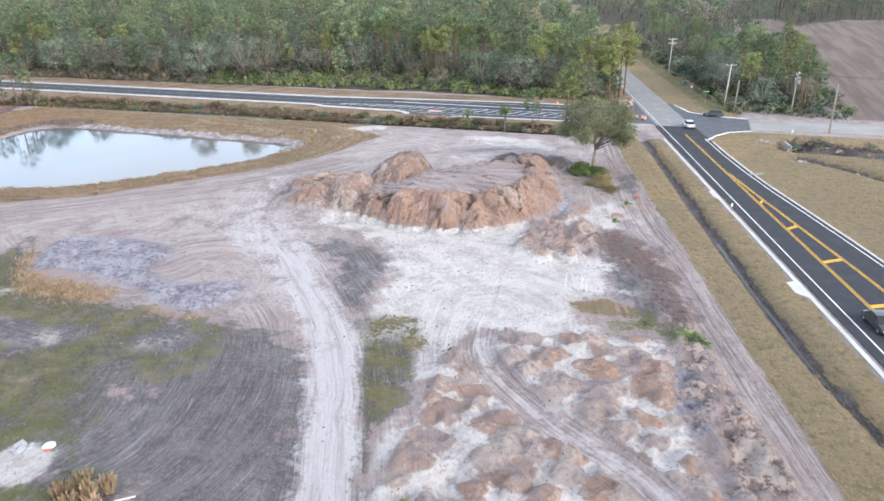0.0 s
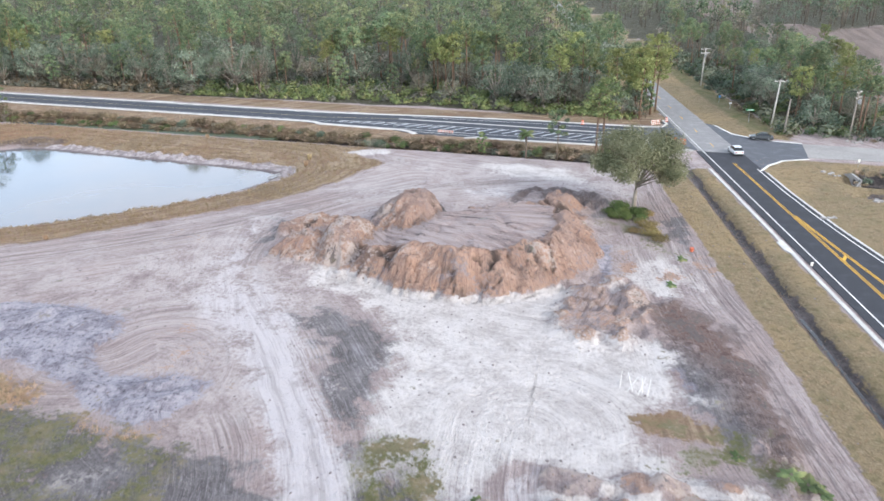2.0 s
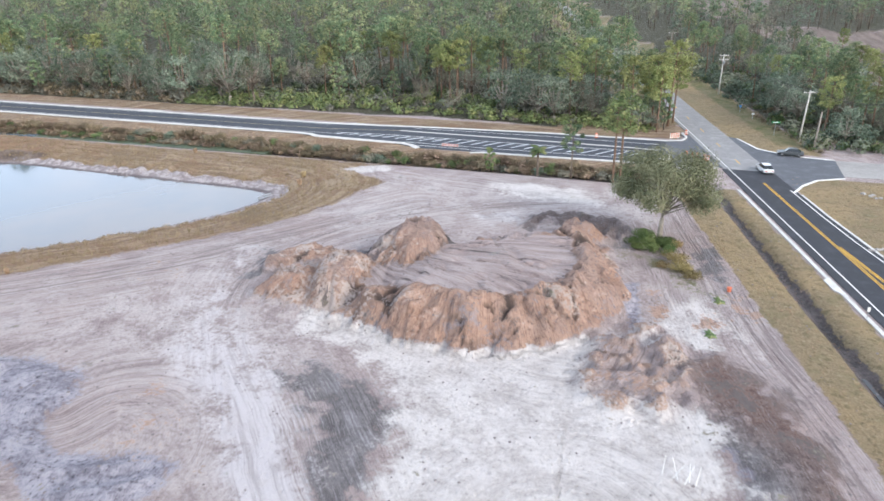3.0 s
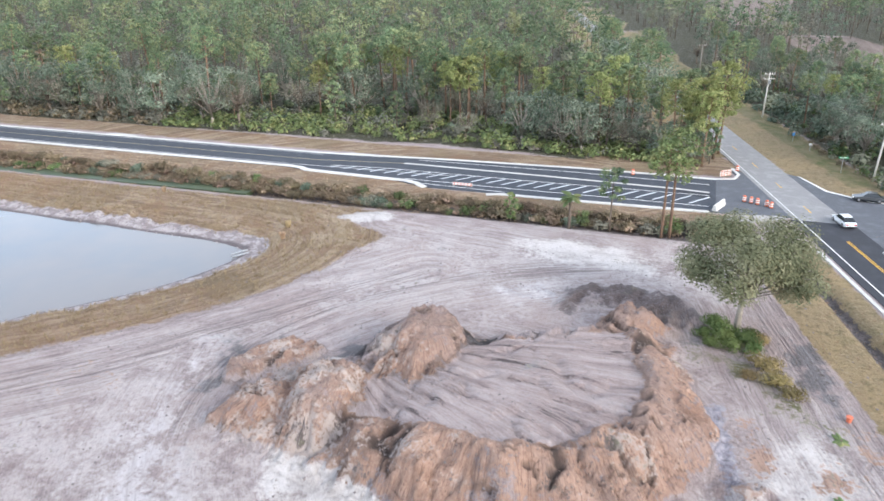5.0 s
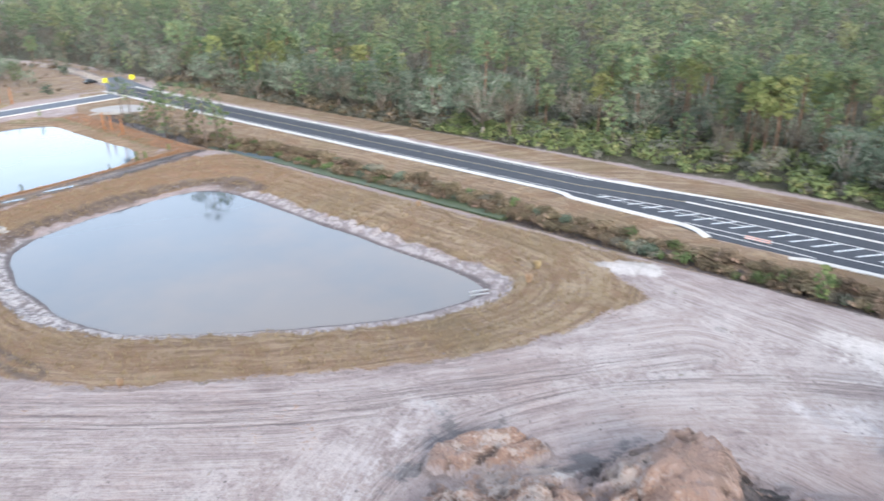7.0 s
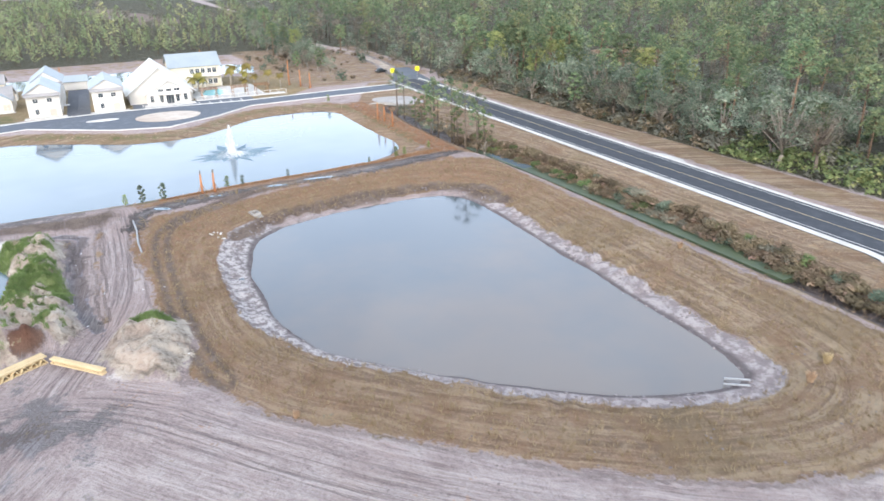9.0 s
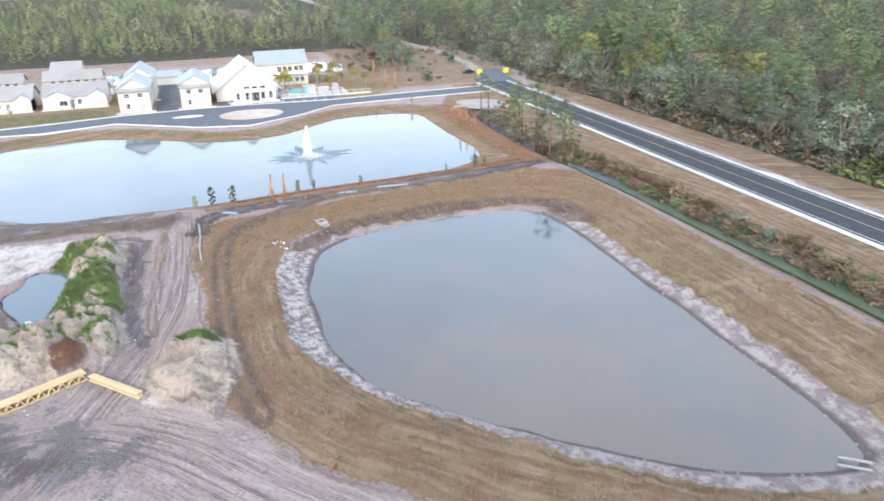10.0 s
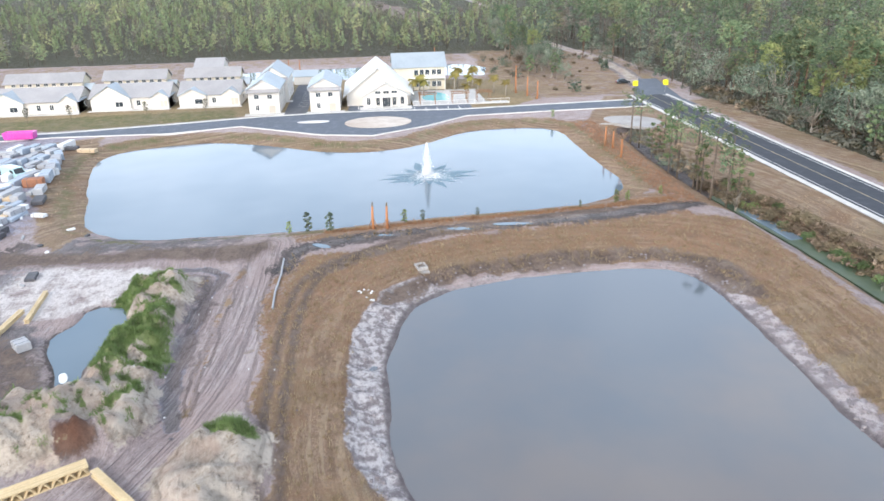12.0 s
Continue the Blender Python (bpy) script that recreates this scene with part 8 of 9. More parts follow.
# loose grass, weeds and clods over the land
def strew(name, templates, material, label, category, count, place, sizes, seed):
    rng = random.Random(seed)
    arrays = [(np.array(m.v), np.array(m.f)) for m in templates]
    verts, faces, n, made = [], [], 0, 0
    while made < count:
        spot = place(rng)
        if not spot:
            continue
        x, y = spot
        tv, tf = arrays[rng.randrange(len(arrays))]
        a, s = rng.uniform(0, 6.28), rng.uniform(*sizes)
        c, q = math.cos(a) * s, math.sin(a) * s
        v = np.stack([tv[:, 0] * c - tv[:, 1] * q + x, tv[:, 0] * q + tv[:, 1] * c + y, tv[:, 2] * s + land(x, y)], -1)
        verts.append(v)
        faces.append(tf + n)
        n += len(tv)
        made += 1
    v, f = np.concatenate(verts).astype(np.float32), np.concatenate(faces).astype(np.int32)
    me = bpy.data.meshes.new(name)
    me.vertices.add(len(v))
    me.vertices.foreach_set("co", v.ravel())
    me.loops.add(f.size)
    me.loops.foreach_set("vertex_index", f.ravel())
    me.polygons.add(len(f))
    me.polygons.foreach_set("loop_start", np.arange(0, f.size, 4, dtype=np.int32))
    me.materials.append(material)
    me.update(calc_edges=True)
    return tagged(new(name, me), label, category, kind="stuff")


def soil_at(key, x, y):
    i, j = min(np.searchsorted(GX, x), len(GX) - 1), min(np.searchsorted(GY, y), len(GY) - 1)
    return float(soil[key][j, i])


def where(box, key, least):
    x0, y0, x1, y1 = box

    def pick(rng):
        x, y = rng.uniform(x0, x1), rng.uniform(y0, y1)
        return (x, y) if soil_at(key, x, y) + rng.uniform(-0.25, 0.15) > least else None
    return pick


TUFTS = [grass_tuft(620 + i, 0.42, 0.36, 7) for i in range(5)]
strew("dry_grass", TUFTS, M_STRAWWEED, "dry straw-coloured grass tufts round the pond", "grass", 7600, where((-162, 78, -60, 148), "straw", 0.55), (0.5, 1.3), 31)
strew("roadside_grass", TUFTS, M_STRAWWEED, "dry grass tufts along the main road", "grass", 2600, where((-12, 40, 40, 160), "verge", 0.6), (0.35, 0.8), 37)
strew("verge_grass", TUFTS, M_STRAWWEED, "dry grass tufts on the road verges", "grass", 2200, where((-170, 150, -14, 163), "straw", 0.6), (0.4, 0.9), 32)
strew("field_weeds", TUFTS, foliage("olive_weeds", (0.10, 0.10, 0.06), (0.25, 0.235, 0.14)), "patchy olive weeds on the grey soil", "grass", 4500, where((-84, 20, -14, 74), "green", 0.42), (0.3, 0.9), 33)
strew("golden_grass", TUFTS, M_STRAWWEED, "golden dry grass fringe round the violet soil", "grass", 800, where((-86, 50, -40, 74), "straw", 0.5), (0.4, 1.2), 36)
strew("heap_weeds", TUFTS, M_GREENWEED, "fresh green weeds growing on the spoil heap", "grass", 5200, where((-152, 57, -108, 82), "fresh", 0.46), (0.35, 1.15), 34)
strew("water_weeds", TUFTS, M_STRAWWEED, "straw grass round the western pond", "grass", 1500, where((-240, 20, -160, 146), "straw", 0.5), (0.5, 1.1), 35)


def clod(seed):
    rng = np.random.default_rng(seed)
    m = Mesh().box(-0.5, -0.5, -0.3, 0.5, 0.5, 0.35)
    m.v = [tuple(np.array(p) * rng.uniform(0.6, 1.1, 3) * (0.8 if p[2] > 0 else 1)) for p in m.v]
    return m


CLODS = [clod(700 + i) for i in range(6)]
M_CLOD = plain("earth_clods", (0.30, 0.22, 0.185), (0.20, 0.145, 0.12), 0.95, 0, 2)


def on_heap(rng):
    x, y = rng.uniform(-62, -8), rng.uniform(80, 126)
    return (x, y) if soil_at("clay", x, y) > rng.uniform(0.25, 0.7) else None


def on_clay_field(rng):
    x, y = rng.uniform(-24, 12), rng.uniform(24, 68)
    return (x, y) if soil_at("clay", x, y) > rng.uniform(0.15, 0.5) else None


strew("clods_on_heap", CLODS, M_CLOD, "loose clay clods on the spoil heap", "clods", 1500, on_heap, (0.08, 0.26), 41)
strew("clods_on_field", CLODS, M_CLOD, "loose clay clods among the tipped loads", "clods", 1100, on_clay_field, (0.05, 0.20), 42)
strew("clods_on_sand", CLODS, plain("grey_clods", (0.28, 0.245, 0.245), (0.18, 0.155, 0.155), 0.95, 0, 2), "scattered grey clods on the bare soil", "clods", 1500, lambda r: (r.uniform(-84, 8), r.uniform(25, 140)), (0.06, 0.28), 43)
strew("bank_stones", CLODS, plain("bank_lumps", (0.30, 0.27, 0.275), (0.20, 0.175, 0.18), 0.9, 0, 2), "pale slumped lumps on the pond bank", "clods", 320, lambda r: (lambda p: p if 0.2 < float(sd_e[min(np.searchsorted(GY, p[1]), len(GY) - 1), min(np.searchsorted(GX, p[0]), len(GX) - 1)]) < 3.2 else None)((r.uniform(-152, -74), r.uniform(86, 138))), (0.12, 0.45), 44)

# ---- poles and wires ----
M_POLE = plain("weathered_pole", (0.36, 0.32, 0.28), (0.24, 0.21, 0.18), 0.9, 0, 2, (1, 1, 0.2))
M_POLE_PALE = plain("pale_concrete_pole", (0.62, 0.60, 0.56), (0.50, 0.48, 0.45), 0.85, 0, 2)
M_STEEL = plain("galvanised_steel", (0.48, 0.49, 0.50), (0.36, 0.37, 0.38), 0.45, 0.7, 3)
M_WIRE = plain("dark_cable", (0.06, 0.06, 0.06), (0.04, 0.04, 0.04), 0.6, 0, 3)
POLES = []


def utility_pole(x, y, height, turn, pale=False, arms=1, lean=0.0, drum=False):
    mat = M_POLE_PALE if pale else M_POLE
    t = thing("utility_pole", "pale utility pole with crossarms and a transformer" if pale else "weathered wooden utility pole with a crossarm", "utility pole", (x, y, land(x, y)), turn, "utility poles by the crossing")
    part("shaft", Mesh().tube([(0, 0, -0.5), (lean * 0.5, 0, height * 0.5), (lean, 0, height)], [0.19, 0.16, 0.12], 9), mat, t, smooth_shade=True)
    for i in range(arms):
        z = height - 0.35 - 1.1 * i
        arm = part("crossarm", Mesh().box(lean - 1.25, -0.2, z - 0.07, lean + 1.25, -0.08, z + 0.07), mat, t)
        for px in (-1.1, 0.45, 1.1):
            part("insulator", Mesh().lathe([(0.03, 0), (0.07, 0.05), (0.05, 0.12), (0.07, 0.17), (0.02, 0.24)], 7, (lean + px, -0.14, z + 0.07)), M_TRIM, arm)
    if drum:
        part("transformer", Mesh().lathe([(0.05, 0), (0.28, 0.03), (0.30, 0.8), (0.24, 0.9), (0.05, 0.95)], 12, (lean, -0.48, height - 2.6)), M_STEEL, t)
    m = pose(x, y, land(x, y), 0, 0, turn)
    POLES.append([m @ Vector((lean + px, -0.14, height - 0.03)) for px in (-1.1, 0.45, 1.1)])


utility_pole(-5.6, 236.4, 10.4, 20, True, 2, 0.2, True)
utility_pole(9.2, 186.2, 10.2, 10, True, 1, 0.5)
utility_pole(23.4, 180.4, 9.6, 60, False, 2, 0.3, True)
utility_pole(29.0, 163.2, 10.0, 80, False, 0, 0.9)
utility_pole(11.2, 180.2, 7.4, 0, False, 0, 0.3)
utility_pole(-21.0, 292.0, 10.2, 20, False, 1)
utility_pole(70.0, 181.0, 10.0, 88, False, 1)


def wire(a, b, sag):
    pts = [a.lerp(b, f) - Vector((0, 0, sag * 4 * f * (1 - f))) for f in (0, 0.15, 0.3, 0.45, 0.6, 0.75, 0.9, 1.0)]
    solid("cable", Mesh().tube(pts, [0.028] * len(pts), 4), M_WIRE, "thin dark overhead cable between poles", "cable", group="overhead cables")


for i, j in ((5, 0), (0, 1), (1, 2), (2, 6)):
    for a, b in zip(POLES[i], POLES[j]):
        wire(a, b, 1.2)


# ---- vehicles ----
M_TYRE = plain("tyre_rubber", (0.035, 0.035, 0.035), (0.025, 0.025, 0.025), 0.85, 0, 6)
M_RIM = plain("alloy_rim", (0.5, 0.5, 0.52), (0.4, 0.4, 0.42), 0.35, 0.8, 6)
M_CARGLASS = plain("tinted_car_glass", (0.03, 0.035, 0.04), (0.02, 0.025, 0.03), 0.08, 0, 3, None, 0.01)
M_LAMP_WHITE = plain("clear_lamp", (0.75, 0.75, 0.72), (0.65, 0.65, 0.62), 0.2, 0, 5)
M_LAMP_RED = plain("red_lamp", (0.45, 0.03, 0.03), (0.35, 0.02, 0.02), 0.25, 0, 5)


def paint(name, colour):
    m = plain(name, colour, tuple(0.93 * c for c in colour), 0.3, 0.0, 1.0, None, 0.02)
    m.node_tree.nodes["Principled BSDF"].inputs["Coat Weight"].default_value = 0.6
    return m


def car(x, y, turn, colour, label, length=4.6, width=1.82, tall=1.46, z=0.06):
    """A saloon: lofted body, glasshouse, wheels, lamps."""
    t = thing("car", label, "car", (x, y, z), turn)
    L, W = length / 2, width / 2
    body = Mesh()
    sec = [(-L, 0.45, 0.72, 0.84), (-L + 0.15, 0.32, 0.86, 0.95), (-L + 0.9, 0.25, 0.93, 1.0), (0, 0.24, 0.94, 1.0), (L - 1.1, 0.25, 0.88, 1.0), (L - 0.25, 0.30, 0.72, 0.93), (L, 0.42, 0.60, 0.78)]
    v, f = [], []
    for px, lo, hi, k in sec:
        v += [(px, -W * k * 0.94, lo), (px, -W * k, lo + 0.25), (px, -W * k * 0.93, hi), (px, W * k * 0.93, hi), (px, W * k, lo + 0.25), (px, W * k * 0.94, lo)]
    for i in range(len(sec) - 1):
        f += [(i * 6 + j, (i + 1) * 6 + j, (i + 1) * 6 + (j + 1) % 6, i * 6 + (j + 1) % 6) for j in range(6)]
    f += [(0, 1, 2, 3, 4, 5), tuple(len(v) - 6 + j for j in (5, 4, 3, 2, 1, 0))]
    b = part("body", body.add(v, f), colour, t)
    cab, roof = Mesh(), Mesh()
    base = [(-L + 0.55, 0.90), (-L + 1.25, tall - 0.04), (0.25, tall), (L - 1.25, 0.90)]
    v = [(px, s * W * (0.88 if pz < 1.0 else 0.68), pz) for px, pz in base for s in (-1, 1)]
    cab.add(v, [(0, 1, 3, 2), (2, 3, 5, 4), (4, 5, 7, 6), (0, 2, 4, 6), (1, 7, 5, 3), (0, 6, 7, 1)])
    part("window", cab, M_CARGLASS, t, "dark tinted glass")
    q = [(-L + 1.2, tall - 0.02), (-0.5, tall + 0.03), (0.3, tall + 0.02)]
    roof.add([(px, s * W * 0.70, pz) for px, pz in q for s in (-1, 1)] + [(px, s * W * 0.70, pz - 0.06) for px, pz in q for s in (-1, 1)], [(0, 2, 3, 1), (2, 4, 5, 3), (6, 7, 9, 8), (8, 9, 11, 10), (0, 6, 8, 2), (2, 8, 10, 4), (1, 3, 9, 7), (3, 5, 11, 9), (0, 1, 7, 6), (4, 10, 11, 5)])
    part("roof", roof, colour, t)
    for px in (-L + 0.85, L - 0.9):
        for s in (-1, 1):
            tyre = Mesh().lathe([(0.20, -0.1), (0.31, -0.09), (0.33, 0), (0.31, 0.09), (0.20, 0.1)], 16)
            w = part("wheel", tyre, M_TYRE, t, "black tyre")
            w.matrix_basis = pose(px, s * (W - 0.08), 0.33, 90, 0, 0)
            part("rim", Mesh().lathe([(0.02, -0.11), (0.19, -0.105), (0.19, 0.105), (0.02, 0.11)], 10), M_RIM, w)
    for s in (-1, 1):
        part("headlight", Mesh().box(L - 0.22, s * W * 0.62 - 0.2, 0.55, L - 0.03, s * W * 0.62 + 0.2, 0.69), M_LAMP_WHITE, t)
        part("tail_light", Mesh().box(-L - 0.01, s * W * 0.6 - 0.2, 0.62, -L + 0.14, s * W * 0.6 + 0.2, 0.76), M_LAMP_RED, t)
        part("mirror", Mesh().box(L - 1.45, s * (W + 0.08) - 0.1, 0.92, L - 1.3, s * (W + 0.08) + 0.1, 1.06), colour, t)
    return t


def van(x, y, turn, colour, label, length=5.6, width=2.0, tall=2.2, z=0.05):
    t = thing("van", label, "van", (x, y, z), turn)
    L, W = length / 2, width / 2
    p = [(-L, 0.35), (L, 0.40), (L, 0.95), (L - 0.9, 1.15), (L - 1.6, tall), (-L, tall)]
    v = [(px, s * W, pz) for s in (-1, 1) for px, pz in p]
    part("body", Mesh().add(v, [(0, 1, 2, 3, 4, 5), (11, 10, 9, 8, 7, 6)] + [(i, 6 + i, 6 + (i + 1) % 6, (i + 1) % 6) for i in range(6)]), colour, t)
    part("windscreen", Mesh().add([(L - 0.92, s * W * 0.9, 1.2) for s in (-1, 1)] + [(L - 1.52, s * W * 0.86, tall - 0.12) for s in (1, -1)] + [(L - 0.99, s * W * 0.9, 1.2) for s in (-1, 1)] + [(L - 1.6, s * W * 0.86, tall - 0.12) for s in (1, -1)], [(0, 1, 2, 3), (7, 6, 5, 4), (0, 4, 5, 1)]).box(L - 2.6, -W - 0.012, 1.25, L - 1.6, W + 0.012, tall - 0.35), M_CARGLASS, t)
    for px in (-L + 1.0, L - 0.95):
        for s in (-1, 1):
            w = part("wheel", Mesh().lathe([(0.2, -0.12), (0.34, -0.1), (0.36, 0), (0.34, 0.1), (0.2, 0.12)], 14), M_TYRE, t)
            w.matrix_basis = pose(px, s * (W - 0.05), 0.36, 90, 0, 0)
    return t


WHITE_PAINT, BLACK_PAINT, DARK_PAINT = paint("white_car_paint", (0.75, 0.77, 0.78)), paint("black_car_paint", (0.02, 0.025, 0.03)), paint("charcoal_car_paint", (0.03, 0.032, 0.036))

road_turn = math.degrees(math.atan2(1, MAIN_SLOPE))
car(1.4, 162.2, road_turn, WHITE_PAINT, "small white saloon car driving up the road")
car(6.6, 174.6, 176, BLACK_PAINT, "black saloon car waiting at the crossing")
car(21.2, 74.6, road_turn + 180, DARK_PAINT, "dark car driving down the new asphalt")
car(-283, 170.5, 95, BLACK_PAINT, "black car parked at the end of the road", z=0.0)

# ---- signs, barriers, cones ----
M_GREEN_SIGN = plain("green_sign", (0.03, 0.30, 0.12), (0.03, 0.24, 0.10), 0.5, 0, 3)
M_YELLOW_SIGN = plain("yellow_sign", (0.85, 0.78, 0.02), (0.75, 0.68, 0.02), 0.5, 0, 3)
M_ORANGE = plain("safety_orange", (0.70, 0.19, 0.10), (0.58, 0.16, 0.09), 0.6, 0, 3)
M_WHITE_PLASTIC = plain("white_plastic", (0.80, 0.80, 0.78), (0.68, 0.68, 0.66), 0.6, 0, 3)
M_BLUE_SIGN = plain("blue_sign", (0.10, 0.30, 0.60), (0.08, 0.24, 0.50), 0.5, 0, 3)


def sign(name, x, y, turn, high, w, h, face, label, diamond=False):
    t = thing(name, label, "sign", (x, y, max(land(x, y), 0)), turn)
    part("post", Mesh().tube([(0, 0, -0.3), (0, 0, high)], [0.05, 0.045], 6), M_STEEL, t)
    p = part("panel", Mesh().box(-w / 2, -0.07, -h / 2, w / 2, -0.05, h / 2), face, t)
    p.matrix_basis = pose(0, 0, high - h / 2 + 0.1, 0, 45 if diamond else 0, 0)
    return t


street = sign("street_sign", 4.9, 190.6, 12, 2.9, 1.7, 0.36, M_GREEN_SIGN, "green street name sign on a steel post")
part("lettering", Mesh().box(-0.6, -0.085, 2.76, 0.6, -0.074, 2.88), M_WHITE_PLASTIC, street, "unreadable white lettering")
for y in (168.2, 177.2):
    sign("warning_sign", -266, y, 80, 3.4, 1.5, 1.5, M_YELLOW_SIGN, "bright yellow square warning sign", False)
sign("small_sign", -1.0, 213, 15, 1.7, 0.5, 0.6, M_BLUE_SIGN, "small blue roadside sign on the verge")
sign("small_sign", 1.4, 205.5, 15, 1.4, 0.6, 0.4, M_WHITE_PLASTIC, "small white roadside sign on the verge")
sign("marker_post", 8.2, 107.5, 15, 1.2, 0.3, 0.5, M_WHITE_PLASTIC, "white marker plate on the road edge")
sign("marker_post", 21.5, 158.5, 15, 1.3, 0.35, 0.6, M_WHITE_PLASTIC, "white culvert marker beside the ditch")


def drum(x, y):
    t = thing("traffic_drum", "orange and white traffic drum", "traffic drum", (x, y, 0.06), 0, "traffic drums at the junction")
    part("base", Mesh().lathe([(0.36, 0), (0.36, 0.06), (0.30, 0.08)], 14), M_TYRE, t)
    part("body", Mesh().lathe([(0.29, 0.08), (0.27, 0.45), (0.25, 0.95), (0.18, 1.02)], 14), M_ORANGE, t)
    for z in (0.30, 0.62):
        part("stripe", Mesh().lathe([(0.287, z), (0.275, z + 0.15)], 14), M_WHITE_PLASTIC, t)


for x, y in ((-11.8, 168.7), (-10.8, 168.3), (-9.9, 167.8), (-8.6, 167.3), (-8.0, 166.6), (-12.4, 186.5), (-30, 178.6)):
    drum(x, y)


def barricade(x, y, turn, w, rails=(0.5, 0.9, 1.28), tall=1.4):
    t = thing("barricade", "orange and white striped road barricade", "barrier", (x, y, 0.06), turn)
    for px in (-w / 2 + 0.2, w / 2 - 0.2):
        part("leg", Mesh().box(px - 0.05, -0.35, 0, px + 0.05, 0.35, 0.06).box(px - 0.03, -0.03, 0.06, px + 0.03, 0.03, tall), M_STEEL, t)
    for z in rails:
        board = part("board", Mesh().box(-w / 2, -0.06, z - 0.1, w / 2, -0.03, z + 0.1), M_WHITE_PLASTIC, t)
        for i in range(int(w / 0.6)):
            q = -w / 2 + 0.1 + i * 0.6
            part("stripe", Mesh().add([(q, -0.064, z - 0.1), (q + 0.28, -0.064, z - 0.1), (q + 0.42, -0.064, z + 0.1), (q + 0.14, -0.064, z + 0.1), (q, -0.058, z - 0.1), (q + 0.28, -0.058, z - 0.1), (q + 0.42, -0.058, z + 0.1), (q + 0.14, -0.058, z + 0.1)], [(0, 1, 2, 3), (7, 6, 5, 4), (0, 3, 7, 4), (1, 5, 6, 2)]), M_ORANGE, board)


barricade(-56.9, 163.0, 0, 3.6, (0.28, 0.56), 0.66)
barricade(-14.5, 181.5, 40, 2.4)
t = solid("concrete_barrier", Mesh().add([(s * x, y, z) for s in (-1, 1) for x, y, z in ((2, -0.4, 0), (2, 0.4, 0), (2, 0.15, 0.9), (2, -0.15, 0.9))], [(3, 2, 1, 0), (4, 5, 6, 7), (0, 1, 5, 4), (1, 2, 6, 5), (2, 3, 7, 6), (3, 0, 4, 7)]), M_CONCRETE, "short white concrete road barrier", "barrier", at=pose(-15.6, 164.4, 0.06, 0, 0, 70))
m = Mesh()
m.prism(rounded([(-13.5, 157.2), (-9.5, 159.5), (-5.8, 161.6), (-6.6, 163), (-12.6, 161.8), (-15.2, 159.4)]), -0.3, 0.16)
solid("pavement_sand_corner", m, M_CONCRETE_ROAD, "pale concrete corner apron at the junction", "apron", "structure")

# ---- culverts ----
def culvert(x, y, turn, w, pipes, label):
    t = thing("culvert", label, "culvert", (x, y, -1.5), turn)
    h = Mesh()
    xs = [-w / 2] + [q for c in pipes for q in (c - 0.55, c + 0.55)] + [w / 2]
    for i in range(0, len(xs), 2):
        h.box(xs[i], -0.2, 0.25, xs[i + 1], 0.25, 1.35)
    h.box(-w / 2, -0.2, 1.35, w / 2, 0.25, 1.75).box(-w / 2, -0.2, -0.4, w / 2, 0.25, 0.25)
    part("headwall", h, M_CONCRETE_ROAD, t)
    for s in (-1, 1):
        part("wing_wall", Mesh().add([(s * w / 2, 0, -0.4), (s * (w / 2 + 2.2), -1.6, -0.4), (s * (w / 2 + 2.2), -1.6, 0.9), (s * w / 2, 0, 1.75), (s * w / 2, 0.3, -0.4), (s * (w / 2 + 2.3), -1.3, -0.4), (s * (w / 2 + 2.3), -1.3, 0.9), (s * w / 2, 0.3, 1.75)], [(0, 1, 2, 3), (7, 6, 5, 4), (3, 2, 6, 7), (1, 5, 6, 2)]), M_CONCRETE_ROAD, t)
    for c in pipes:
        part("pipe", Mesh().lathe([(0.45, 0), (0.5, 0), (0.5, 3.0), (0.45, 3.0)], 14).add([], []), plain("dark_pipe", (0.05, 0.05, 0.05), (0.03, 0.03, 0.03), 0.8), t).matrix_basis = pose(c, -0.15, 0.8, -90, 0, 0)


culvert(-226.6, 149.4, 82, 6.5, (-1.2, 1.2), "pale concrete culvert headwall with two dark pipes")
culvert(20.0, 151.0, -80, 4.0, (0.0,), "concrete culvert headwall under the eastern road")
m = Mesh()
m.prism(rounded([(-236, 148), (-226, 148.5), (-219, 158), (-224, 161), (-234, 160)]), -0.5, 0.10)
solid("pavement_culvert_apron", m, M_CONCRETE_ROAD, "pale dusty apron over the culvert", "apron", "structure")
box = thing("drain_inlet", "square concrete drain inlet in the grass bank", "drain", (-149.6, 97.3, -0.95), 15)
part("rim", Mesh().box(-0.85, -0.7, 0, 0.85, -0.55, 0.7).box(-0.85, 0.55, 0, 0.85, 0.7, 0.7).box(-0.85, -0.55, 0, -0.7, 0.55, 0.7).box(0.7, -0.55, 0, 0.85, 0.55, 0.7), M_CONCRETE_ROAD, box)
# dark plate below the bars, standing in for the shade of the open inlet
grate = part("grate", Mesh().box(-0.7, -0.55, 0.2, 0.7, 0.55, 0.24), plain("inlet_shade", (0.05, 0.05, 0.05), (0.03, 0.03, 0.03), 0.7, 0.3), box)
for i in range(6):
    part("bar", Mesh().box(-0.7, -0.45 + i * 0.17, 0.5, 0.7, -0.42 + i * 0.17, 0.54), M_STEEL, grate)
part("apron", Mesh().box(0.85, -0.7, 0.0, 1.5, 0.7, 0.25), M_CONCRETE_ROAD, box)

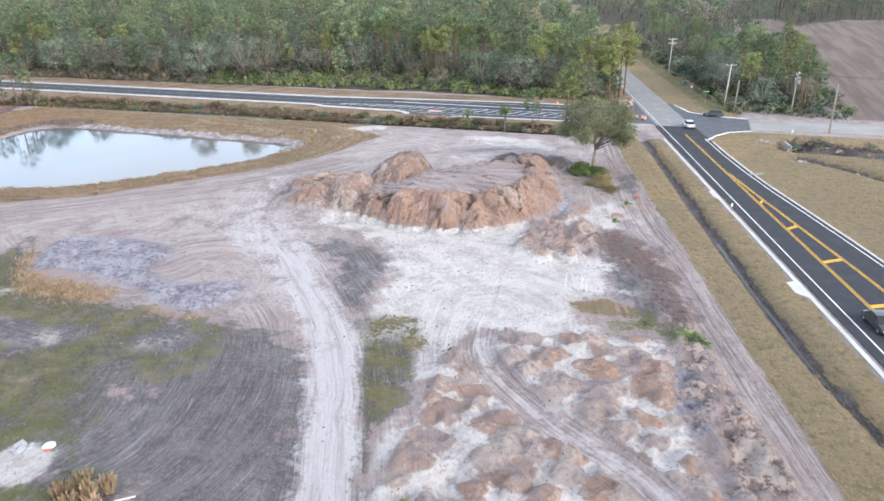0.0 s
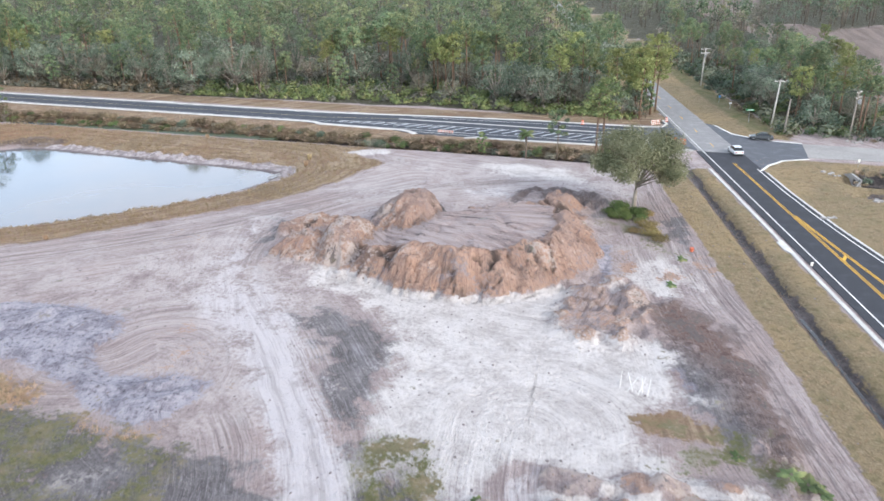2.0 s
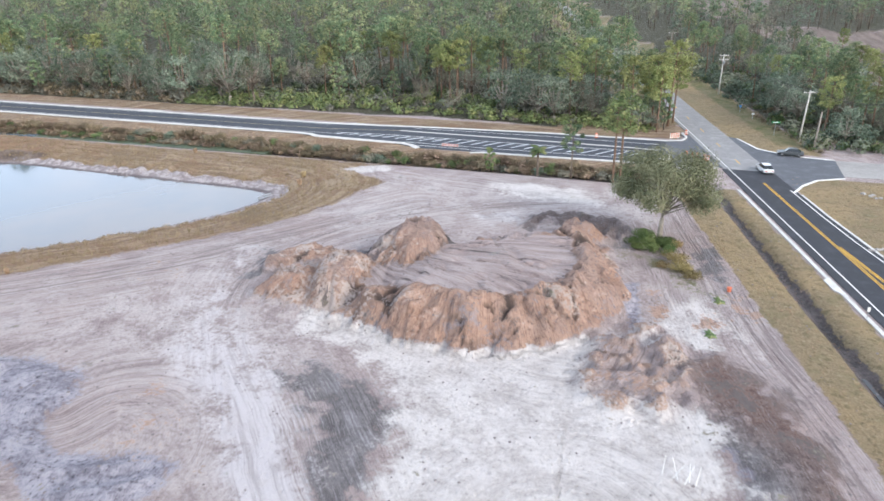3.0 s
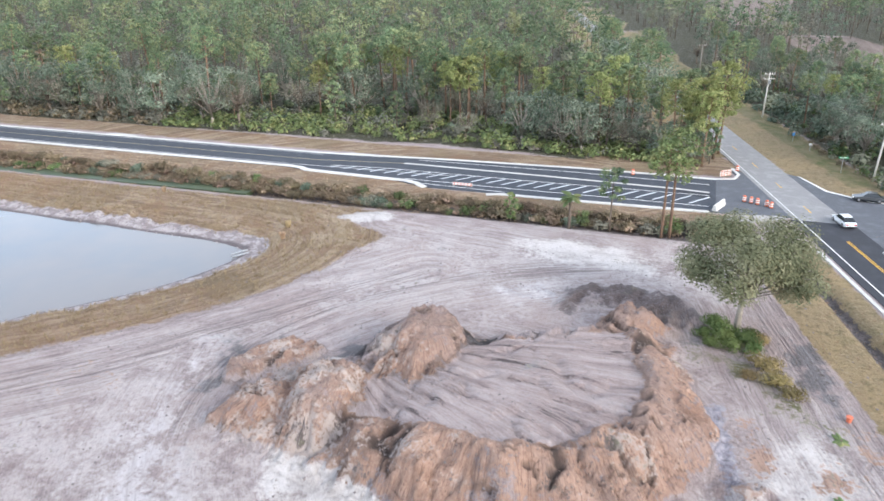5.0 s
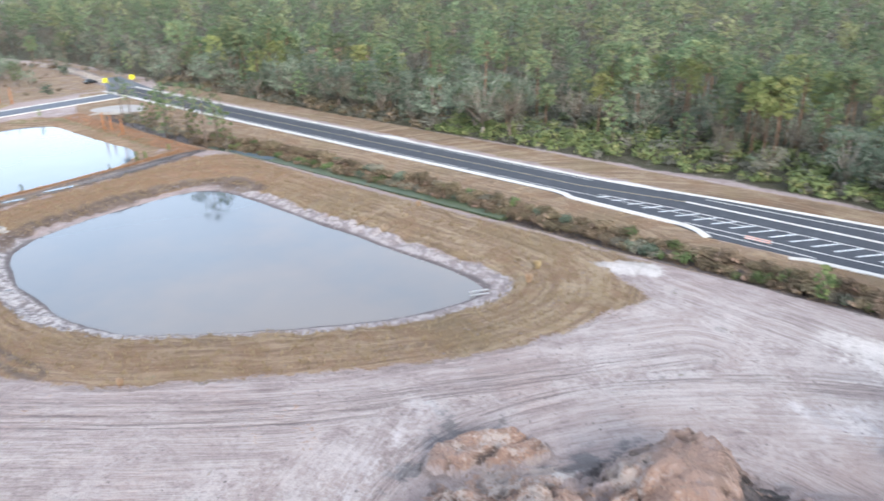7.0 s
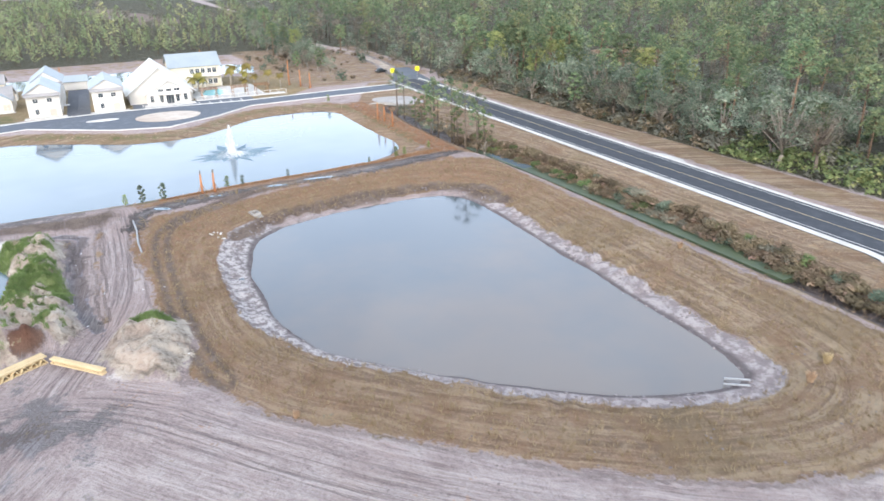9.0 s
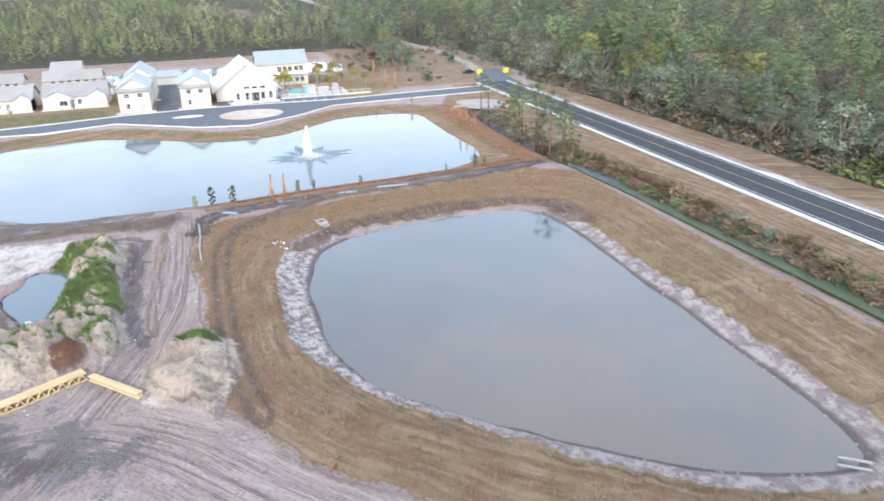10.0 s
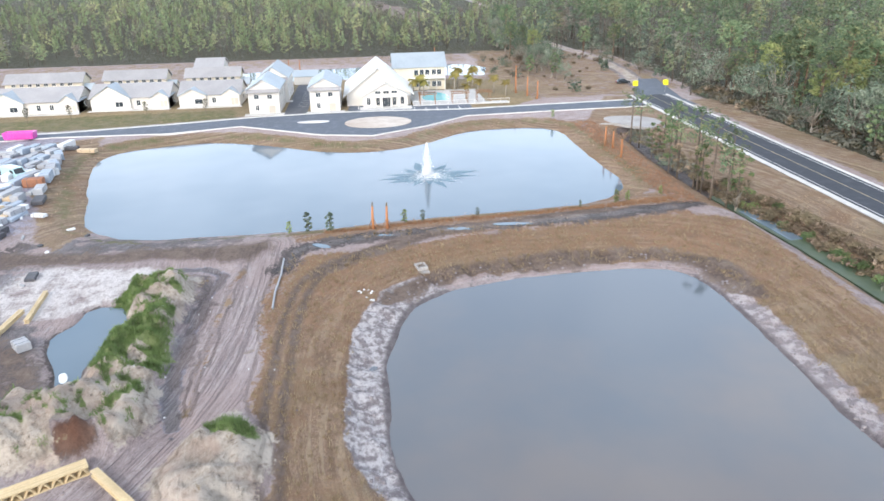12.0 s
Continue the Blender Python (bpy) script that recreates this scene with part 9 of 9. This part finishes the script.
# ---- fountain in the western pond ----
f = thing("fountain", "white spraying fountain jet in the pond", "fountain", (-196, 102, -1.6))
rng = np.random.default_rng(9)
jet = Mesh()
for _ in range(6000):
    z = rng.uniform(0, 1) ** 1.25
    r = (0.10 + 0.62 * (1 - z) ** 1.2) * abs(rng.normal()) * 0.8
    a = rng.uniform(0, 6.28)
    c = Vector((r * math.cos(a), r * math.sin(a), 0.05 + 6.3 * z))
    s = rng.uniform(0.03, 0.085)
    d = Vector(rng.normal(size=3)).normalized()
    u, v = d.orthogonal() * s, d.cross(d.orthogonal()) * s
    jet.add([c - u - Vector((0, 0, s * 1.5)), c - v, c + u + Vector((0, 0, s * 1.5)), c + v], [(0, 1, 2, 3)])
M_SPRAY = plain("white_spray", (0.9, 0.92, 0.94), (0.85, 0.88, 0.9), 0.6, 0, 4)
part("spray", jet, M_SPRAY, f, "white falling spray")
splash = Mesh()
for _ in range(1500):
    a, r = rng.uniform(0, 6.28), abs(rng.normal()) * 2.0
    c = Vector((r * math.cos(a), r * math.sin(a), 0.04 + max(0, 0.5 - 0.2 * r) * rng.random()))
    s = rng.uniform(0.06, 0.16)
    splash.add([c + Vector((s * math.cos(a + k), s * math.sin(a + k), 0.02 * (k % 2))) for k in (0, 1.6, 3.1, 4.7)], [(0, 1, 2, 3)])
part("splash", splash, M_SPRAY, f)
rip = Mesh()
for i in range(17):
    a = 2 * math.pi * i / 17 + rng.uniform(-0.1, 0.1)
    long = rng.uniform(6.0, 11.0)
    w = rng.uniform(0.13, 0.22)
    rip.add([(1.2 * math.cos(a - 0.25), 1.2 * math.sin(a - 0.25), 0.012 + 0.0006 * i), (long * 0.6 * math.cos(a - w), long * 0.6 * math.sin(a - w), 0.012 + 0.0006 * i), (long * math.cos(a), long * math.sin(a), 0.010), (long * 0.6 * math.cos(a + w), long * 0.6 * math.sin(a + w), 0.012 + 0.0006 * i), (1.2 * math.cos(a + 0.25), 1.2 * math.sin(a + 0.25), 0.012 + 0.0006 * i)], [(0, 1, 2, 3, 4)])
k = Nodes("ruffled_water")
k.bump(k.noise(k.place(), 6.0, 4, 0.6), 1.0, 0.25)
part("ripples", rip, k.done((0.16, 0.25, 0.31), 0.5, 0, 0.2), f, "dark ruffled water round the jet")

# ---- planting on the dam and round the western pond ----
M_PALM_BROWN = plain("orange_palm_trunk", (0.50, 0.22, 0.10), (0.34, 0.15, 0.07), 0.9, 0, 3, (1, 1, 0.4))


def tied_palm(x, y, h, crown):
    t = thing("tied_palm", "newly planted palm with an orange-brown trunk and props", "palm", (x, y, land(x, y) - 0.1), x * 7, "newly planted palms")
    part("trunk", Mesh().tube([(0, 0, -0.3), (0.06, 0, h * 0.5), (0, 0, h)], [0.24, 0.2, 0.16], 8), M_PALM_BROWN, t, smooth_shade=True)
    for i in range(3):
        a = i * 2.094
        part("prop", Mesh().beam((math.cos(a) * 1.1, math.sin(a) * 1.1, -0.05), (math.cos(a) * 0.18, math.sin(a) * 0.18, 1.6), 0.08, 0.08), M_WOOD_BROWN, t)
    head = Mesh()
    g = np.random.default_rng(int(-x))
    if crown:
        leaves(head, g, (0, 0, h + 0.3), (1.1, 1.1, 0.7), 160, 0.22)
    else:
        leaves(head, g, (0, 0, h + 0.2), (0.16, 0.16, 0.6), 40, 0.12)
    part("fronds", head, M_SHRUB, t)


for x, y, h, c in ((-164.2, 91.3, 3.6, 0), (-163.9, 93.4, 3.6, 0), (-208.5, 141.0, 4.2, 0), (-206.0, 141.8, 3.6, 0), (-199.0, 141.2, 4.2, 1), (-273.4, 134.7, 8.0, 0), (-263, 138.8, 5.0, 0), (-268, 137, 5.5, 0), (-344, 62, 5.0, 0), (-344, 66, 5.0, 0), (-352, 118, 6, 0)):
    tied_palm(x, y, h, c)
pool_palm = plant("palm_tree", palm_shape(901, 4.8, 22, 1.7, 0.7), M_BARK_PALE, foliage("golden_palm_fronds", (0.16, 0.15, 0.04), (0.36, 0.30, 0.10)), "yellow-green palm beside the pool", "palm", "palms round the pool", "fronds")
first_then_copies(pool_palm, [stand(x, y, x, s) for x, y, s in ((-274, 104.6, 1.0), (-276, 106.5, 1.15), (-273, 107.5, 1.0), (-266.5, 119, 0.9), (-282, 117.5, 1.1), (-287, 119, 1.2), (-279, 121.5, 1.0), (-288, 124, 1.2), (-274, 123.5, 0.9), (-276, 128.5, 1.0), (-270, 131, 0.9))])
sap = plant("sapling", pine_shape(910, 2.6, 0.9, 420, 0.16, 16), M_BARK, M_OAK, "small dark green sapling on the pond bank", "tree", "saplings on the pond bank")
sap2 = plant("sapling", pine_shape(911, 2.2, 0.9, 420, 0.15, 16), M_BARK, M_GREENWEED, "small bright green sapling on the pond bank", "tree", "saplings on the pond bank")
first_then_copies(sap, [stand(x, y, y, s) for x, y, s in ((-166.7, 81.5, 1.2), (-164.9, 84.8, 1.2), (-168.3, 99.0, 0.7), (-169.0, 107.7, 0.6), (-170.5, 124.7, 0.5))])
first_then_copies(sap2, [stand(x, y, y, s) for x, y, s in ((-165.9, 78.7, 0.9), (-167.7, 96.1, 1.0), (-171.0, 130.8, 1.0), (-171.6, 132.9, 0.8), (-238, 137, 0.9), (-173, 139, 0.7))])
lawn_tree = plant("young_street_tree", pine_shape(915, 4.0, 0.6, 260, 0.16, 14), M_BARK, M_GREY, "thin young street tree on the lawn", "tree", "young street trees")
first_then_copies(lawn_tree, [stand(x, y, y) for x, y in ((-258, 14), (-259, 33), (-260, 48), (-256, 4))])
M_PINESTRAW = foliage("orange_pine_straw", (0.27, 0.14, 0.08), (0.50, 0.29, 0.18))
strew("mulch_bed", TUFTS, M_PINESTRAW, "orange pine-straw mulch bed along the pond", "mulch", 2600, lambda r: (lambda y: (float(np.interp(y, [84, 138], [-164.5, -170])) + r.uniform(-1.3, 1.3), y))(r.uniform(84, 140)), (0.4, 0.9), 51)
strew("mulch_bed_north", TUFTS, M_PINESTRAW, "orange pine-straw mulch bed by the thin wood", "mulch", 1900, lambda r: (lambda x: (x, float(np.interp(x, [-231, -170], [143.0, 142])) + r.uniform(-2.6, 2.0)))(r.uniform(-231, -168)), (0.4, 0.9), 52)

# ---- building materials on the muddy yard ----
M_TIMBER = plain("fresh_truss_timber", (0.72, 0.58, 0.36), (0.60, 0.47, 0.28), 0.8, 0, 1.5)


def truss_stack(ax, ay, bx, by, high, count, z=None):
    """Roof trusses stacked upright: chords and webs of each one."""
    length = math.hypot(bx - ax, by - ay)
    t = thing("truss_stack", "stack of new yellow timber roof trusses on the mud", "truss stack", (ax, ay, land((ax + bx) / 2, (ay + by) / 2) - 0.05 if z is None else z), math.degrees(math.atan2(by - ay, bx - ax)), "stacks of timber trusses")
    for i in range(count):
        m = Mesh()
        y = (i - count / 2) * 0.13
        m.box(0, y, 0, length, y + 0.09, 0.14).box(0, y, high - 0.14, length, y + 0.09, high)
        n = max(3, int(length / 0.9))
        for j in range(n):
            p, q = length * j / n + 0.05, length * (j + 0.5) / n
            m.beam((p, y + 0.045, 0.12), (q, y + 0.045, high - 0.12), 0.07, 0.09)
            m.beam((q, y + 0.045, high - 0.12), (length * (j + 1) / n - 0.05, y + 0.045, 0.12), 0.07, 0.09)
        part("truss", m, M_TIMBER, t)
    for px in (length * 0.2, length * 0.8):
        part("bearer", Mesh().box(px - 0.08, -count * 0.08, -0.12, px + 0.08, count * 0.08, 0.0), M_WOOD_BROWN, t)


truss_stack(-107.6, 61.0, -111.8, 68.2, 0.9, 9)
truss_stack(-111.2, 68.9, -106.2, 73.6, 0.6, 5)
truss_stack(-90.5, 57.5, -93.2, 64.6, 0.7, 6)
truss_stack(-88.5, 55.5, -89.8, 58.5, 0.7, 5)
truss_stack(-132, 50.0, -142, 50.5, 0.5, 5)
truss_stack(-139, 52.2, -147, 51.2, 0.5, 4)

M_TARP = plain("pale_blue_tarp", (0.38, 0.44, 0.51), (0.28, 0.33, 0.40), 0.6, 0, 1)
M_GREY_BLOCK = plain("grey_blocks", (0.42, 0.43, 0.45), (0.32, 0.33, 0.35), 0.85, 0, 1)
M_BRICK = plain("brown_brick", (0.40, 0.18, 0.10), (0.28, 0.13, 0.08), 0.85, 0, 1)
M_PLY = plain("plywood", (0.62, 0.48, 0.32), (0.52, 0.40, 0.27), 0.8, 0, 1)
M_WRAP = plain("white_wrap", (0.82, 0.83, 0.84), (0.68, 0.70, 0.72), 0.5, 0, 1)
M_DARKWRAP = plain("dark_bundle", (0.10, 0.10, 0.11), (0.06, 0.06, 0.07), 0.7, 0, 1)


def bundle(x, y, turn, l, w, h, material, label, strap=True):
    """A wrapped bundle of building material on bearers."""
    t = thing("material_bundle", label, "building material", (x, y, land(x, y) - 0.02), turn, "bundles of building material")
    for px in (-l * 0.3, l * 0.3):
        part("bearer", Mesh().box(px - 0.06, -w / 2, 0, px + 0.06, w / 2, 0.12), M_WOOD_BROWN, t)
    k = 0.06
    part("load", Mesh().add([(sx * l / 2, sy * w / 2, z) for z in (0.12, h - k) for sx, sy in ((-1, -1), (1, -1), (1, 1), (-1, 1))] + [(sx * (l / 2 - k), sy * (w / 2 - k), h) for sx, sy in ((-1, -1), (1, -1), (1, 1), (-1, 1))], [(3, 2, 1, 0)] + [(a + i, a + (i + 1) % 4, a + 4 + (i + 1) % 4, a + 4 + i) for a in (0, 4) for i in range(4)] + [(8, 9, 10, 11)]), material, t)
    if strap:
        for px in (-l * 0.25, l * 0.25):
            part("strap", Mesh().box(px - 0.03, -w / 2 - 0.012, 0.14, px + 0.03, w / 2 + 0.012, h + 0.012), M_DARKWRAP, t)


yard = random.Random(44)
for x, y, turn, l, w, h, mat, label in (
    (-217, 26.5, 25, 4.5, 1.6, 1.4, M_TARP, "blue-grey wrapped bundle of sheeting"), (-213, 27.5, 20, 4.0, 1.8, 1.6, M_GREY_BLOCK, "grey bundle of roof shingles"),
    (-209, 28.6, 30, 4.2, 1.6, 1.5, M_TARP, "blue-grey wrapped bundle of sheeting"), (-205, 29.6, 18, 4.2, 1.7, 1.8, M_GREY_BLOCK, "grey bundle of roof shingles"),
    (-200, 30.6, 12, 4.4, 1.8, 1.8, M_TARP, "blue-grey wrapped bundle of sheeting"), (-196, 30.0, 95, 3.4, 1.7, 1.6, M_BRICK, "stack of brown bricks on a pallet"),
    (-203, 26.5, 25, 3.2, 2.0, 1.2, M_WRAP, "white wrapped pallet of material"), (-192, 32.6, 10, 3.6, 1.6, 1.2, M_GREY_BLOCK, "grey bundle of roof shingles"),
    (-188, 28.5, 15, 3.6, 2.0, 0.9, M_PLY, "stack of plywood sheets"), (-184, 26.0, 40, 3.8, 1.8, 1.0, M_PLY, "stack of plywood sheets"),
    (-186, 34.8, 12, 4.0, 1.8, 0.8, M_DARKWRAP, "dark bundle of pipes"), (-182, 33.4, 70, 2.6, 1.2, 0.9, M_WRAP, "white wrapped pallet of material"),
    (-178, 38.0, 70, 2.4, 1.0, 0.6, M_WRAP, "white wrapped pallet of material"), (-176, 31.5, 20, 2.6, 1.6, 1.1, M_WRAP, "white wrapped pallet of material"),
    (-224, 25.0, 85, 6.0, 1.2, 0.8, M_DARKWRAP, "long dark bundle of pipes"), (-223, 30.0, 80, 4.0, 1.4, 0.9, M_PLY, "stack of pale boards"),
    (-221, 13.5, 85, 5.6, 1.8, 0.8, M_GREY_BLOCK, "long grey stack of blocks"), (-193, 23.0, 35, 3.0, 2.2, 1.6, M_WRAP, "white wrapped pallet of material"),
    (-172, 34.6, 30, 1.8, 1.2, 0.7, M_WRAP, "white wrapped pallet of material"), (-152, 47.5, 10, 2.4, 1.2, 0.5, M_DARKWRAP, "dark bundle of pipes"),
    (-133, 54.3, 40, 1.8, 1.4, 1.0, M_GREY_BLOCK, "grey tilted crate at the puddle"), (-130, 47.0, 60, 2.8, 0.8, 0.5, M_WRAP, "white wrapped length of pipe"),
    (-199, 17.0, 20, 5.2, 2.2, 1.2, M_GREY_BLOCK, "grey stack of blocks on the yard"), (-183, 20.0, 30, 3.0, 2.0, 1.2, M_BRICK, "stack of brown bricks on a pallet"),
    (-212.5, 36.2, 100, 2.6, 0.8, 0.5, M_CONCRETE, "pale concrete outlet slab at the pond corner")):
    bundle(x, y, turn, l, w, h, mat, label)
kinds = ((M_TARP, "blue-grey wrapped bundle of sheeting"), (M_GREY_BLOCK, "grey bundle of roof shingles"), (M_WRAP, "white wrapped pallet of material"), (M_PLY, "stack of pale boards"), (M_DARKWRAP, "dark bundle of pipes"))
for i in range(84):
    f = yard.random()
    x = -226 + 58 * f
    mat, label = kinds[yard.choice((0, 0, 0, 1, 1, 1, 2, 3, 4))]
    bundle(x, 21.5 + 11 * f + yard.uniform(-7.0, 4.0), 166 + yard.uniform(-9, 9), yard.uniform(2.2, 5.4), yard.uniform(1.0, 1.9), yard.uniform(0.5, 1.5), mat, label, yard.random() < 0.4)
for i in range(48):
    x, y = yard.uniform(-185, -125), yard.uniform(16, 48)
    solid("debris", Mesh().box(-0.5, -0.25, -0.05, 0.5, 0.25, 0.22).box(-0.2, -0.4, 0.0, 0.15, 0.4, 0.14), yard.choice((M_WRAP, M_WRAP, M_PLY, M_GREY_BLOCK, M_DARKWRAP)), "small scrap of building material on the mud", "debris", group="scraps on the yard", at=pose(x, y, land(x, y), 0, yard.uniform(-8, 8), yard.uniform(0, 180)) @ Matrix.Diagonal((yard.uniform(0.5, 1.8), yard.uniform(0.5, 1.4), 1, 1)))
van(-202, 24.2, 55, paint("teal_van_paint", (0.45, 0.66, 0.68)), "pale teal van parked beside the material")

pink = thing("container", "bright pink roll-off waste container", "container", (-236.5, 10.6, 0.0), 90)
M_PINK = paint("pink_paint", (0.80, 0.10, 0.50))
part("body", Mesh().add([(-3.2, -1.2, 0.3), (3.2, -1.2, 0.3), (3.2, 1.2, 0.3), (-3.2, 1.2, 0.3), (-3.4, -1.25, 1.9), (3.4, -1.25, 1.9), (3.4, 1.25, 1.9), (-3.4, 1.25, 1.9), (-3.2, -1.1, 1.9), (3.2, -1.1, 1.9), (3.2, 1.1, 1.9), (-3.2, 1.1, 1.9), (-3.0, -1.0, 0.6), (3.0, -1.0, 0.6), (3.0, 1.0, 0.6), (-3.0, 1.0, 0.6)], [(3, 2, 1, 0), (0, 1, 5, 4), (1, 2, 6, 5), (2, 3, 7, 6), (3, 0, 4, 7), (4, 5, 9, 8), (5, 6, 10, 9), (6, 7, 11, 10), (7, 4, 8, 11), (8, 9, 13, 12), (9, 10, 14, 13), (10, 11, 15, 14), (11, 8, 12, 15), (12, 13, 14, 15)]), M_PINK, pink)
for px in np.arange(-3.0, 3.1, 0.75):
    part("rib", Mesh().box(px - 0.06, -1.36, 0.35, px + 0.06, -1.24, 1.9), M_PINK, pink)
for px in (-2.4, 2.4):
    part("skid", Mesh().box(px - 0.3, -1.0, 0.0, px + 0.3, 1.0, 0.3), M_DARKWRAP, pink)

# ---- small things on the bare land ----
M_PVC = plain("white_pvc", (0.82, 0.82, 0.80), (0.72, 0.72, 0.70), 0.5, 0, 3)
stakes = [((-10.8, 75.4), (0.10, 0.05)), ((-10.2, 75.1), (0.9, -0.2)), ((-9.6, 75.3), (-0.6, 0.2)), ((-9.2, 74.9), (0.55, 0.1)), ((-8.8, 75.2), (-0.15, 0.0)), ((-8.4, 74.9), (0.2, 0.1))]
for (x, y), (dx, dy) in stakes:
    z = land(x, y)
    solid("stake", Mesh().tube([(x, y, z - 0.2), (x + dx, y + dy, z + 1.75)], [0.035, 0.03], 6), M_PVC, "thin white plastic stake standing in the sand", "stake", group="white stakes in the sand")
for ax, ay, bx, by in ((-79.9, 128.4, -78.0, 129.8), (-79.2, 127.6, -77.3, 129.0)):
    solid("pipe", Mesh().tube([(ax, ay, -1.72), (bx, by, -1.25)], [0.11, 0.11], 10), M_GREY_BLOCK, "grey plastic pipe end sloping into the pond", "pipe", group="pipes at the pond")
x, y = -35.6, 30.6
solid("pipe", Mesh().tube([(x, y, land(x, y) + 0.06), (x + 1.1, y + 0.9, land(x + 1.1, y + 0.9) + 0.06)], [0.06, 0.06], 8), M_PVC, "short white plastic pipe on the grey soil", "pipe")
# tube added in place of a narrow grey-blue line of water
puddle_line = [(-138.5, 79.4), (-143, 79.2), (-148, 79.4), (-153.5, 79.2)]
solid("hose", Mesh().tube([(a, b, land(a, b) + 0.16) for a, b in puddle_line], [0.13] * 4, 8), M_GREY_BLOCK, "grey tube added where a narrow puddle line runs along the track", "pipe")
rock_rng = random.Random(71)
for i in range(12):
    x, y = -143.4 + rock_rng.random() * 2.6, 89.2 + rock_rng.random() * 1.8
    s = rock_rng.uniform(0.15, 0.38)
    solid("stone", clod(770 + i % 6), M_WRAP, "white broken rock at the pond corner", "stone", group="white rocks at the pond corner", at=pose(x, y, land(x, y) + 0.05, 0, 0, i * 47) @ Matrix.Diagonal((s * 1.4, s, s * 0.8, 1)))
pail = thing("bucket", "orange-red plastic bucket on the sand", "bucket", (-5.4, 110.0, land(-5.4, 110.0)))
part("body", Mesh().lathe([(0.20, 0.0), (0.26, 0.5), (0.24, 0.5), (0.19, 0.05)], 12), M_ORANGE, pail)
part("rim", Mesh().lathe([(0.255, 0.46), (0.285, 0.47), (0.285, 0.51), (0.255, 0.52)], 12), M_ORANGE, pail)
for x, y, s in ((-47.6, 33.6, 0.8), (-47.0, 33.1, 0.6), (-46.6, 33.8, 0.5)):
    solid("stone", clod(730 + int(-x)), M_GREY_BLOCK, "dark grey lump on the white sand", "stone", group="lumps on the white sand", at=pose(x, y, land(x, y) + 0.1, 0, 0, x * 40) @ Matrix.Diagonal((s * 1.5, s, s * 0.8, 1)))
bag = thing("sack", "torn white sack with red print", "sack", (-45.2, 34.2, land(-45.2, 34.2)), 30)
part("bag", Mesh().lathe([(0.2, 0.0), (0.5, 0.05), (0.52, 0.18), (0.3, 0.32), (0.05, 0.34)], 10), M_WRAP, bag)
part("print", Mesh().box(-0.3, -0.56, 0.08, 0.25, -0.46, 0.2), M_ORANGE, bag, "red printed band")
for i in range(24):
    x, y = rock_rng.uniform(-150, -100), rock_rng.uniform(56, 82)
    solid("litter", clod(760 + i % 5), M_WRAP, "small white scrap on the mud", "debris", group="white scraps on the mud", at=pose(x, y, land(x, y) + 0.03, 0, 0, x * 40) @ Matrix.Diagonal((0.2, 0.15, 0.1, 1)))
for x, y, l, w, t in ((-127, 60.5, 2.2, 0.9, 20), (-124, 62.3, 2.0, 0.5, 50), (-131, 63, 0.8, 0.5, 0)):
    solid("floating_sheet", Mesh().prism(rounded([(-l / 2, -w / 2), (l / 2, -w / 3), (l / 2.4, w / 2), (-l / 2.2, w / 2.4)]), -0.02, 0.07), M_WRAP, "white plastic sheet floating in the puddle", "debris", group="sheets in the puddle", at=pose(x, y, -0.41, 0, 0, t))
for x, y in ((12.6, 128.6), (22, 139), (27, 138), (30, 134), (16.5, 152.5), (28.5, 152.6), (34, 177.5), (24, 177.5)):
    for j in range(5):
        a, b = x + rock_rng.uniform(-1.4, 1.4), y + rock_rng.uniform(-0.8, 0.8)
        solid("rubble_stone", clod(740 + j), M_CONCRETE_ROAD, "pale rubble stone beside the ditch", "stone", group="rubble by the eastern ditch", at=pose(a, b, land(a, b) + 0.1, 0, 0, a * 50) @ Matrix.Diagonal((rock_rng.uniform(0.4, 1.0), rock_rng.uniform(0.4, 0.8), rock_rng.uniform(0.3, 0.6), 1)))
